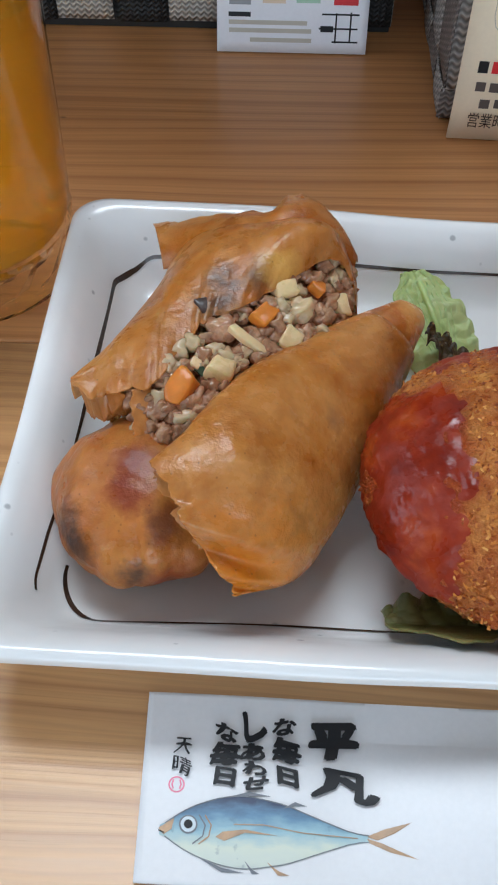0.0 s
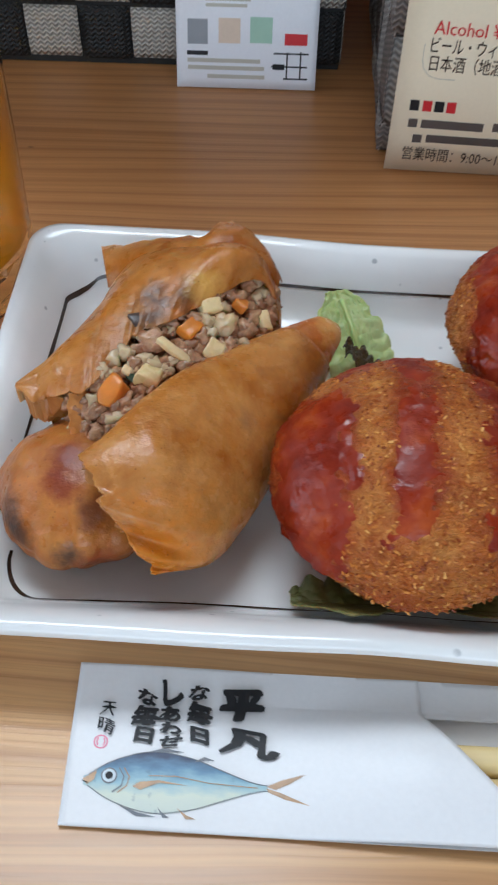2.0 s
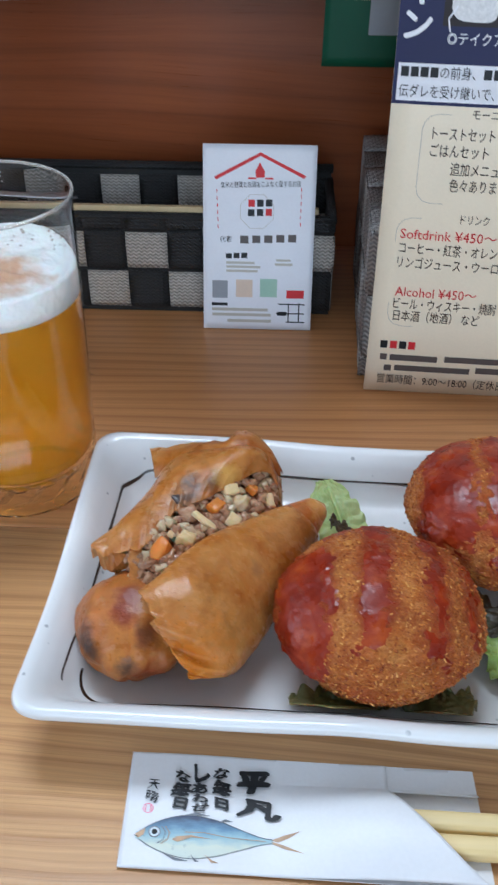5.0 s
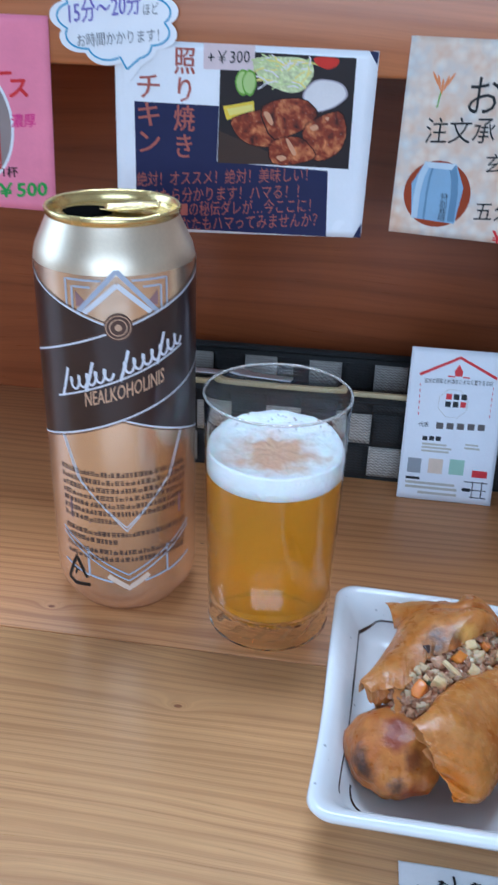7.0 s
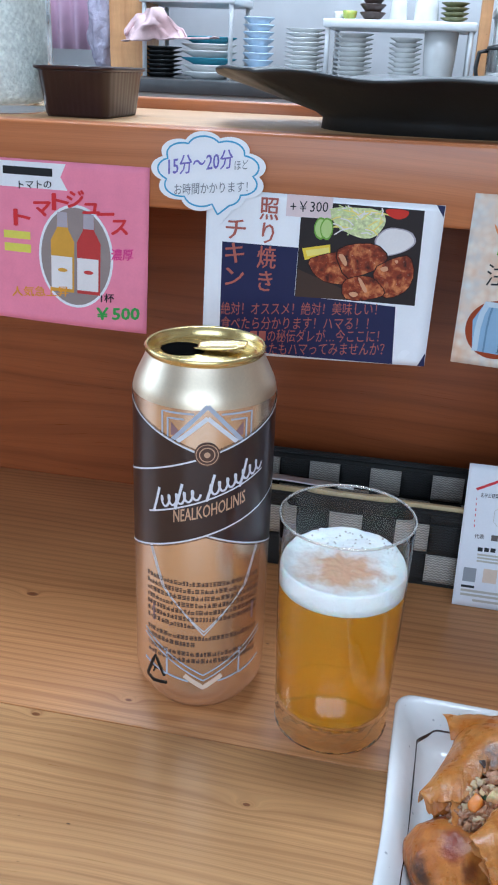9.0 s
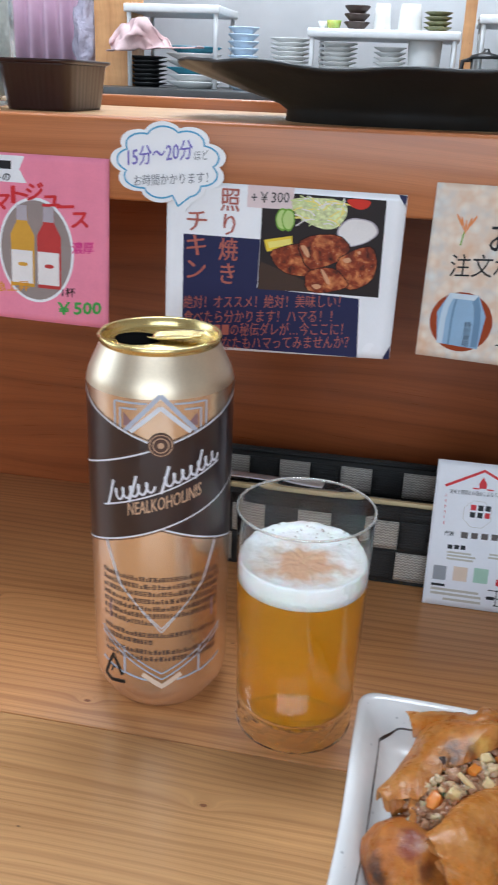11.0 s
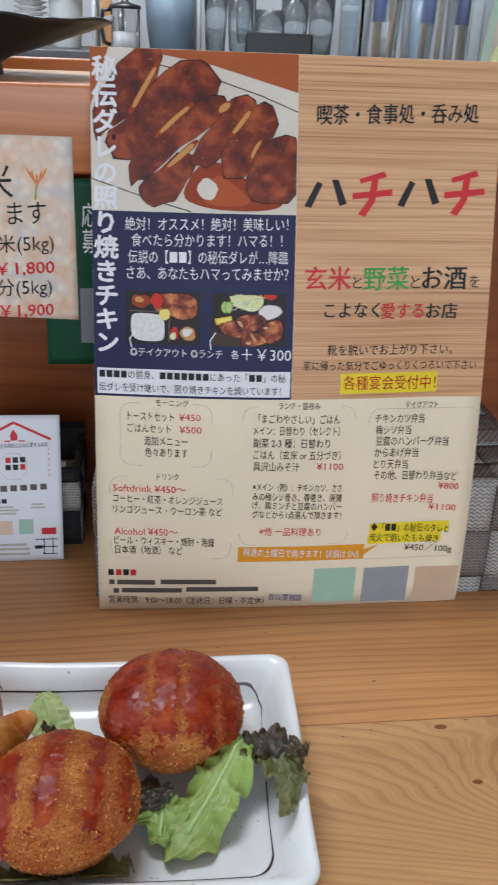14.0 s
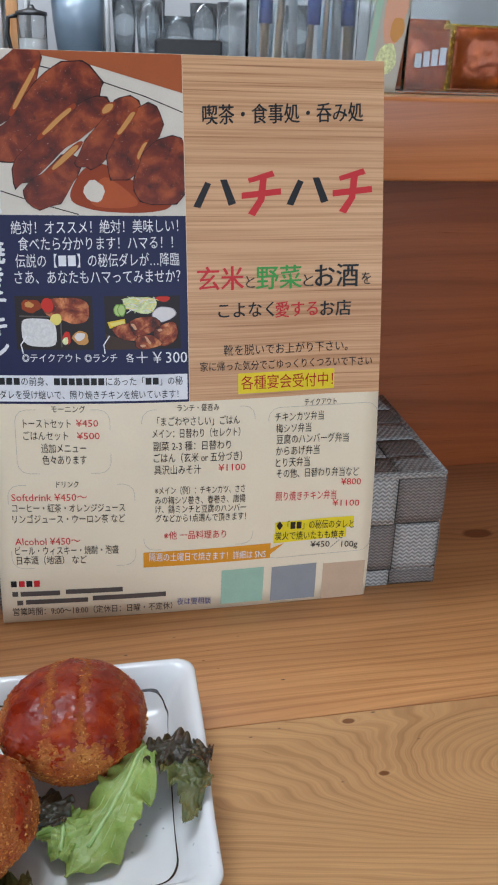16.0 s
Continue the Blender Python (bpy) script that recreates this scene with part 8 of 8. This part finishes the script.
# ---------------------------------------------------------------- things on the serving counter
ZT = 0.2752
jar_glass = Nodes("jar_glass").put(col=(0.96, 0.98, 0.97), rough=0.02, trans=1.0, ior=1.1, coat=0.5, coatr=0.03)
grain_white = surface("white_grain", (0.82, 0.81, 0.74), 0.7, var=0.14, vscale=160, fine=0.3, fscale=420, bump=1.0, bscale=380, bdist=0.0015)
black_glaze = surface("black_stoneware", (0.010, 0.0105, 0.011), 0.42, var=0.3, vscale=60, fine=0.1, bump=0.25, bscale=160, bdist=0.0008)
plum_plastic = surface("plum_plastic", lin(46, 24, 24), 0.3, var=0.1, vscale=60, bump=0.05)
white_china = surface("white_china", (0.72, 0.72, 0.70), 0.2, var=0.04, vscale=40, bump=0.03)


def build_jar():
    x, y, r = -0.325, 0.395, 0.041
    ob = thing("storage_jar", (x, y, ZT), "glass storage jar filled with white grain", "jar")
    part("glass", lathe([(0, ZT + 0.0005), (r - 0.004, ZT), (r - 0.0008, ZT + 0.003), (r, ZT + 0.012), (r, ZT + 0.13), (r - 0.008, ZT + 0.145), (r - 0.008, ZT + 0.16), (r - 0.0105, ZT + 0.16), (r - 0.0105, ZT + 0.144), (r - 0.0025, ZT + 0.13),
                         (r - 0.0025, ZT + 0.012), (r - 0.006, ZT + 0.005), (0, ZT + 0.005)], x, y, 64), jar_glass, ob).visible_shadow = False
    bm = lathe([(0, ZT + 0.0055), (r - 0.0065, ZT + 0.0056), (r - 0.0032, ZT + 0.0125), (r - 0.0032, ZT + 0.06), (r - 0.0032, ZT + 0.125), (r - 0.012, ZT + 0.128), (0, ZT + 0.129)], x, y, 64)
    part("grain", bm, grain_white, ob, "white grain")


def build_tub():
    x0, x1, y0, y1, h = -0.281, -0.2335, 0.364, 0.437, 0.0285
    ob = thing("plastic_tub", ((x0 + x1) / 2, (y0 + y1) / 2, ZT), "small dark plum-brown ribbed plastic tub", "tub")
    bm, rings = bmesh.new(), []
    cx, cy, hx, hy = (x0 + x1) / 2, (y0 + y1) / 2, (x1 - x0) / 2, (y1 - y0) / 2
    for k, z, rib in ((0.84, 0.0, 0), (0.87, 0.002, 1), (0.98, h - 0.003, 1), (1.0, h - 0.0025, 0), (1.07, h - 0.0015, 0), (1.07, h, 0), (0.99, h, 0), (0.96, h - 0.003, 0), (0.84, 0.004, 0)):
        ring = []
        for i in range(160):
            a = 2 * math.pi * i / 160
            c, s = math.cos(a), math.sin(a)
            e = (abs(c) ** 7 + abs(s) ** 7) ** (-1 / 7)
            w = 1 + (0.006 * math.sin(i * 1.6) if rib else 0)
            ring.append(bm.verts.new((cx + hx * k * c * e * w, cy + hy * k * s * e * w, ZT + z)))
        rings.append(ring)
    def link(rows, caps):
        bm = bmesh.new()
        rows = [[bm.verts.new(v.co) for v in row] for row in rows]
        for p, q in zip(rows, rows[1:]):
            for i in range(160):
                bm.faces.new((p[i], p[(i + 1) % 160], q[(i + 1) % 160], q[i]))
        if caps:
            bm.faces.new(rows[0][::-1])
            bm.faces.new(rows[-1])
        return bm
    part("body", link(rings[:4] + rings[7:], True), plum_plastic, ob)
    part("rim", link(rings[3:8], False), plum_plastic, ob, "flat rolled rim")
    bm.free()


def build_black_dish():
    cx, cy = -0.042, 0.413
    ob = thing("boat_dish", (cx, cy, ZT), "large black stoneware boat-shaped serving dish with wavy rim", "dish")
    bm, rings, n = bmesh.new(), [], 120
    for rx, ry, z, lift in ((0.066, 0.052, 0.0, 0), (0.070, 0.056, 0.0, 0), (0.0695, 0.0555, 0.006, 0), (0.074, 0.058, 0.009, 0), (0.100, 0.068, 0.0175, 0.3), (0.122, 0.079, 0.0255, 0.8), (0.1315, 0.0845, 0.0292, 1), (0.1325, 0.0855, 0.0305, 1),
                             (0.131, 0.0845, 0.0315, 1), (0.118, 0.0765, 0.0275, 0.8), (0.09, 0.06, 0.0185, 0.3), (0.05, 0.035, 0.013, 0)):
        ring = []
        for i in range(n):
            a = 2 * math.pi * i / n
            c, s = math.cos(a), math.sin(a)
            e = (abs(c) ** 2.6 + abs(s) ** 2.6) ** (-1 / 2.6)
            wave = lift * (0.0012 * math.sin(5 * a + 0.8) + 0.0010 * math.sin(11 * a) - 0.0012 * (abs(s) > 0.7))
            ring.append(bm.verts.new((cx + rx * c * e * (1 + 0.02 * lift * (abs(c) > 0.92)), cy + ry * s * e, ZT + z + wave)))
        rings.append(ring)
    for p, q in zip(rings, rings[1:]):
        for i in range(n):
            bm.faces.new((p[i], p[(i + 1) % n], q[(i + 1) % n], q[i]))
    bm.faces.new(rings[0][::-1])
    bm.faces.new(rings[-1])
    part("bowl", bm, black_glaze, ob)


acrylic = Nodes("clear_acrylic").put(col=(0.93, 0.96, 0.97), rough=0.03, trans=1.0, ior=1.2, spec=0.3)
steel = surface("brushed_steel", (0.55, 0.56, 0.57), 0.3, metal=1.0, var=0.1, vscale=80)
grey_handle, blue_cap = surface("grey_handle", lin(150, 156, 164), 0.4), surface("blue_cap", lin(70, 84, 150), 0.35)
snack_foil = surface("orange_foil", lin(190, 92, 28), 0.3, metal=0.3, var=0.2, vscale=90, bump=0.5, bscale=130, bdist=0.0015, col2=lin(140, 58, 18))
gold_foil = surface("gold_foil", lin(206, 170, 60), 0.22, metal=0.8, var=0.2, vscale=120, bump=0.5, bscale=200, bdist=0.001)


def open_box(name, x0, y0, z0, x1, y1, z1, t, ob, material):
    for q in ((x0, y0, z0, x1, y1, z0 + t), (x0, y0, z0 + t, x1, y0 + t, z1), (x0, y1 - t, z0 + t, x1, y1, z1), (x0, y0 + t, z0 + t, x0 + t, y1 - t, z1), (x1 - t, y0 + t, z0 + t, x1, y1 - t, z1)):
        part(name, box(*q, min(0.0006, t * 0.3)), material, ob, smooth=False)


def build_cutlery_box():
    x0, x1, y0, y1 = 0.232, 0.318, 0.392, 0.452
    ob = thing("cutlery_holder", ((x0 + x1) / 2, (y0 + y1) / 2, ZT), "clear acrylic holder with wrapped cutlery standing upright", "cutlery holder")
    open_box("panel", x0, y0, ZT, x1, y1, ZT + 0.11, 0.002, ob, acrylic)
    rng = random.Random(5)
    for i in range(9):
        x, y = x0 + 0.010 + 0.0082 * i, rng.uniform(y0 + 0.012, y1 - 0.012)
        lean = rng.uniform(-0.006, 0.006)
        h = rng.uniform(0.13, 0.17)
        bm = tube(((x, y, ZT + 0.004), (x + lean * 0.5, y, ZT + h * 0.5), (x + lean, y, ZT + h)), rng.uniform(0.0018, 0.0030), 8)
        part("utensil", bm, rng.choice((steel, grey_handle, grey_handle)), ob)
        if i % 3 == 1:
            part("utensil_cap", tube(((x + lean * 0.33, y - 0.002, ZT + 0.036), (x + lean * 0.45, y - 0.002, ZT + 0.058)), 0.0042, 8), blue_cap, ob, "blue plastic cap")


def build_leaflet():
    f = lambda u, v, h: (0.300 + u + 0.12 * v, 0.386 + 0.02 * u - h, ZT + 0.0005 + v)
    s = Sheet("leaflet", f, 0.022, 0.12, (0.31, 0.386, ZT), "printed leaflet with a food photo leaning by the cutlery", "leaflet", ink_grey)
    s.rect("printed_panel", 0.0005, 0.0, 0.0045, 0.12, ink_palegreen, 1)
    s.blob("photo_food", 0.0135, 0.045, 0.007, 0.02, ink("printed_salmon", lin(222, 170, 140)), 1, 24, 0.05, 2)
    s.blob("photo_food", 0.0125, 0.018, 0.006, 0.009, photo_salad, 2, 24, 0.06, 3)
    s.blob("photo_food", 0.016, 0.034, 0.004, 0.007, photo_fat, 3, 24, 0.06, 4)
    s.blob("photo_food", 0.007, 0.009, 0.002, 0.006, photo_tomato, 3, 24, 0.06, 4)


def pillow_pack(cx, cy, cz, w, d, h, material, trim, ob_label, turn):
    ob = thing("snack_packet", (cx, cy, cz), ob_label, "snack packet", "snacks in the clear box")
    def side(sgn):
        def f(u, v):
            a, b = 2 * u - 1, 2 * v - 1
            puff = (max(0, 1 - abs(a) ** 3) * max(0, 1 - abs(b) ** 4)) ** 0.5
            p = Vector((a * w / 2, sgn * d / 2 * puff + 0.0006 * noise.noise(Vector((u * 12, v * 12, sgn))), (v) * h))
            p.rotate(Euler((0, 0, turn)))
            return (cx + p.x, cy + p.y, cz + p.z)
        return f
    bm = surf(side(-1), 24, 20)
    surf(side(1), 24, 20, bm)
    bmesh.ops.remove_doubles(bm, verts=bm.verts, dist=0.0004)
    part("wrapper", bm, material, ob)
    for s in (-1, 1):
        def seal(u, v, s=s):
            p = Vector((s * (w / 2 + 0.003 * u), 0.0008 * math.sin(v * 40), v * h))
            p.rotate(Euler((0, 0, turn)))
            return (cx + p.x, cy + p.y, cz + p.z)
        part("seal", surf(seal, 2, 40, thick=0.0003), trim, ob, "crimped gold end")
    return ob


def build_snacks():
    x0, x1, y0, y1 = 0.326, 0.425, 0.385, 0.455
    ob = thing("snack_box", ((x0 + x1) / 2, (y0 + y1) / 2, ZT), "clear plastic box holding foil snack packets", "box")
    open_box("panel", x0, y0, ZT, x1, y1, ZT + 0.09, 0.002, ob, acrylic)
    pk = pillow_pack(0.3465, 0.409, ZT + 0.0025, 0.034, 0.016, 0.034, snack_foil, gold_foil, "orange-brown foil snack packet with plain white mark", 0.1)
    bm = bmesh.new()
    for i in range(4):
        box(0.3375 + 0.0052 * i, 0.3978, ZT + 0.0145 + 0.0006 * i, 0.3415 + 0.0052 * i, 0.3986, ZT + 0.0225 + 0.0012 * i, bm=bm)
    part("mark", bm, ink_white, pk, "plain white mark", smooth=False)
    pillow_pack(0.389, 0.412, ZT + 0.0025, 0.04, 0.016, 0.036, snack_foil, gold_foil, "orange-brown foil snack packet", -0.12)
    pillow_pack(0.392, 0.433, ZT + 0.0025, 0.05, 0.014, 0.038, gold_foil, gold_foil, "gold foil snack packet", 0.06)
    pillow_pack(0.350, 0.434, ZT + 0.0025, 0.04, 0.014, 0.040, snack_foil, gold_foil, "orange-brown foil snack packet", 0.0)


build_jar()
build_tub()
build_black_dish()
build_cutlery_box()
build_leaflet()
build_snacks()

# ---------------------------------------------------------------- kitchen beyond the counter
KZ, KY = 0.270, 2.2
dark_top = surface("dark_worktop", (0.06, 0.06, 0.06), 0.35, var=0.2, vscale=20)
cab_paint = surface("cabinet_paint", (0.55, 0.53, 0.5), 0.5, var=0.05, vscale=8)
kitchen = thing("kitchen_unit", (0, 2.3, ZF), "grey kitchen unit with dark worktop along the wall", "kitchen unit")
part("worktop", box(-1.9, 1.95, KZ - 0.03, 2.1, 2.7, KZ, 0.003), dark_top, kitchen)
part("cabinet", box(-1.88, 1.99, ZF, 2.08, 2.68, KZ - 0.0305, 0.003), cab_paint, kitchen)
part("backsplash", box(-1.9, 2.701, KZ + 0.0, 2.1, 2.745, KZ + 0.6, 0.003), surface("pale_tile", (0.62, 0.62, 0.63), 0.3, var=0.05, vscale=10), kitchen)
solid("post_west", box(-0.91, KY, KZ + 0.0005, -0.81, KY + 0.1, ZC), wood_post, "square pine post", "post", "structure", base=(-0.86, KY, 0))
solid("post_east", box(0.016, KY - 0.02, KZ + 0.0005, 0.042, KY + 0.05, ZC), wood_post, "slim pine post", "post", "structure", base=(0.03, KY, 0))
rack_white = surface("white_rack", (0.75, 0.76, 0.76), 0.35, var=0.04, vscale=40)


def build_rack(x0, x1, z, y0=KY - 0.02, y1=KY + 0.2):
    ob = thing("dish_rack", ((x0 + x1) / 2, y0, KZ), "white shelf riser on slim legs", "dish rack", "shelf risers")
    part("shelf", box(x0, y0, z - 0.02, x1, y1, z, 0.004), rack_white, ob)
    for lx in (x0 + 0.012, x1 - 0.012):
        for ly in (y0 + 0.012, y1 - 0.012):
            part("leg", tube(((lx, ly, KZ + 0.001), (lx, ly, z - 0.06), (lx, ly, z - 0.02)), 0.006, 8), rack_white, ob)


build_rack(-0.826, -0.576, 0.464)
build_rack(-0.356, 0.012, 0.419)
build_rack(0.05, 0.262, 0.457)


def stack(name, cx, cy, z, r, n, step, material, label, flare=1.0, group="stacked crockery", band=None):
    ob = thing(name, (cx, cy, z), label, name.split("_")[-1], group)
    for i in range(n):
        b = z + i * step
        bm = lathe([(0, b + 0.002), (r * 0.55, b + 0.001), (r * 0.6, b), (r * 0.62, b + 0.003), (r * flare, b + step * 0.9), (r * flare * 0.985, b + step * 1.02), (r * 0.55, b + 0.005), (0, b + 0.004)], cx, cy, 40)
        part("piece", bm, band if band and i % 3 == 2 else material, ob)
    return ob


def cup(cx, cy, z, r, h, material, label, name="cup", flip=False, group="cups"):
    ob = thing(name, (cx, cy, z), label, name.replace("_", " "), group)
    a, b = (r, r * 0.8) if flip else (r * 0.8, r)
    part("body", lathe([(0, z + 0.001), (a * 0.95, z), (a, z + 0.004), ((a + b) / 2 * 1.03, z + h / 2), (b, z + h), (b - 0.003, z + h), ((a + b) / 2 - 0.003, z + h / 2), (a - 0.004, z + 0.006), (0, z + 0.005)], cx, cy, 40), material, ob)
    return ob


teal_china = surface("teal_china", lin(70, 140, 160), 0.25, var=0.1, vscale=40)
blue_china = surface("pale_blue_china", lin(190, 208, 226), 0.25, var=0.08, vscale=40)
olive_china = surface("olive_china", lin(104, 106, 70), 0.35, var=0.2, vscale=40)
dark_china = surface("dark_brown_china", lin(60, 46, 40), 0.4, var=0.2, vscale=50)
black_plastic = surface("black_plastic", (0.015, 0.015, 0.016), 0.35)
frosted = surface("frosted_plastic", lin(150, 168, 184), 0.3, var=0.06, vscale=30, trans=0.45)
pink_cloth = surface("pink_cloth", lin(212, 184, 184), 0.9, var=0.12, vscale=40, bump=0.5, bscale=500)
curtain_cloth = surface("lilac_curtain", lin(226, 190, 212), 0.9, var=0.06, vscale=20, bump=0.3, bscale=400)

stack("bowl_stack", -0.655, KY + 0.04, KZ + 0.0005, 0.072, 6, 0.0165, white_china, "stack of white bowls with teal bands", band=teal_china)
stack("tray_stack", -0.790, KY + 0.05, KZ + 0.0005, 0.058, 7, 0.0105, black_plastic, "stack of black lacquer trays")
stack("plate_stack", -0.407, KY + 0.06, KZ + 0.0005, 0.052, 12, 0.0105, white_china, "tall stack of white plates")
stack("bowl_stack", -0.528, KY + 0.05, KZ + 0.0005, 0.04, 9, 0.0165, blue_china, "stack of pale blue bowls")
stack("plate_stack", -0.286, KY + 0.06, KZ + 0.0005, 0.05, 11, 0.0108, white_china, "stack of white plates below a riser")
stack("plate_stack", -0.155, KY + 0.06, KZ + 0.0005, 0.04, 10, 0.0112, white_china, "stack of small white plates")
cup(-0.07, KY + 0.05, KZ + 0.0005, 0.042, 0.135, white_china, "white straight-sided canister on the worktop", "canister", group="")
stack("bowl_stack", -0.243, KY + 0.05, 0.4195, 0.032, 3, 0.018, dark_china, "dark brown bowls on a riser")
cup(-0.18, KY + 0.05, 0.4195, 0.022, 0.06, white_china, "white upturned cup on a riser", flip=True)
cup(-0.112, KY + 0.05, 0.4195, 0.03, 0.06, white_china, "white upturned cup on a riser", flip=True)
stack("dish_stack", -0.045, KY + 0.05, 0.4195, 0.034, 4, 0.011, olive_china, "olive green dishes on a riser")
cup(-0.298, KY + 0.04, 0.4195, 0.018, 0.02, leaf_green, "small green and white cup on a riser")
cup(-0.325, KY + 0.05, 0.4195, 0.014, 0.018, white_china, "small white cup on a riser")
cup(0.183, KY + 0.03, KZ + 0.0005, 0.064, 0.132, frosted, "tall frosted plastic container", "container", group="")


def build_press(cx, cy):
    ob = thing("coffee_press", (cx, cy, KZ), "small coffee press with black lid and handle", "coffee press")
    z = KZ + 0.0005
    part("glass", lathe([(0, z + 0.002), (0.032, z), (0.034, z + 0.004), (0.034, z + 0.09), (0.0325, z + 0.09), (0.0325, z + 0.006), (0, z + 0.005)], cx, cy, 36), clear_glass, ob)
    part("contents", lathe([(0, z + 0.006), (0.0315, z + 0.006), (0.0315, z + 0.04), (0, z + 0.041)], cx, cy, 36), white_china, ob, "white powder")
    part("lid", lathe([(0, z + 0.112), (0.006, z + 0.112), (0.008, z + 0.106), (0.012, z + 0.103), (0.036, z + 0.097), (0.037, z + 0.089), (0, z + 0.0905)], cx, cy, 36), black_plastic, ob, "black domed lid")
    part("handle", tube([(cx - 0.034, cy, z + 0.088), (cx - 0.052, cy, z + 0.084), (cx - 0.056, cy, z + 0.05), (cx - 0.05, cy, z + 0.018), (cx - 0.035, cy, z + 0.012)], 0.005, 8), black_plastic, ob, "black handle")


thin_glass = Nodes("thin_glass").put(col=(0.88, 0.92, 0.94), rough=0.04, trans=0.96, ior=1.3)
build_press(0.074, KY - 0.06)
for gx, gh, gr in ((0.293, 0.16, 0.03), (0.345, 0.13, 0.032), (0.366, 0.18, 0.028), (0.415, 0.1, 0.038), (0.475, 0.13, 0.034)):
    cup(gx, KY + (0.03 if gr < 0.031 else -0.06), KZ + 0.0005, gr, gh, thin_glass, "clear drinking glass on the worktop", "drinking_glass", group="glasses")
solid("black_tray", box(0.352, KY - 0.12, KZ + 0.0005, 0.512, KY - 0.1, KZ + 0.052, 0.006), black_plastic, "black plastic tray standing on edge", "tray", base=(0.46, KY - 0.11, KZ))
for gx in (0.56, 0.64, 0.73, 0.82):
    cup(gx, KY + 0.05, KZ + 0.0005, 0.034, 0.14, thin_glass if gx in (0.56, 0.73) else frosted, "pale cup on the worktop", "cup", group="cups")


def build_cloth():
    ob = thing("dish_cloth", (-0.7, KY - 0.05, 0.36), "pink dish cloth draped over the bowl stack", "cloth")
    def f(u, v):
        x = -0.848 + 0.242 * u
        ridge = 0.442 - 0.30 * abs(u - 0.33) ** 1.4 - 0.02 * u
        z = ridge - (0.055 + 0.02 * math.sin(5 * u)) * v + 0.014 * noise.noise(Vector((u * 5, v * 3, 0))) + 0.008 * noise.noise(Vector((u * 14, v * 5, 2)))
        y = KY - 0.06 - 0.035 * v + 0.026 * math.sin(13 * u + 3 * v) * (0.4 + v) + 0.012 * noise.noise(Vector((u * 11, v * 4, 6)))
        return (x, y, max(z, 0.350 + 0.016 * u))
    part("drape", surf(f, 60, 24, thick=0.002), pink_cloth, ob)


build_cloth()


def build_curtain():
    ob = thing("curtain", (-1.05, KY + 0.1, KZ), "pale pink-lilac hanging curtain", "curtain")
    def f(u, v):
        x = -1.25 + 0.27 * u
        return (x, KY + 0.1 + 0.012 * math.sin(38 * u), KZ + 0.06 + (ZC - KZ - 0.07) * v)
    part("drape", surf(f, 60, 8, thick=0.002), curtain_cloth, ob)


build_curtain()
bag_film = surface("plastic_bag", lin(206, 198, 216), 0.25, var=0.15, vscale=30, bump=0.9, bscale=60, bdist=0.01, trans=0.3)
bm = bmesh.new()
bmesh.ops.create_icosphere(bm, subdivisions=4, radius=1)
for v in bm.verts:
    d = v.co.normalized()
    v.co = Vector((-0.945, KY + 0.06, 0.385)) + Vector((d.x * 0.045, d.y * 0.05, d.z * 0.11)) * (1 + 0.25 * noise.noise(d * 2.5) + 0.08 * noise.noise(d * 7))
solid("plastic_bag", bm, bag_film, "crumpled translucent plastic bag", "bag", smooth=True, base=(-0.945, KY + 0.06, KZ))
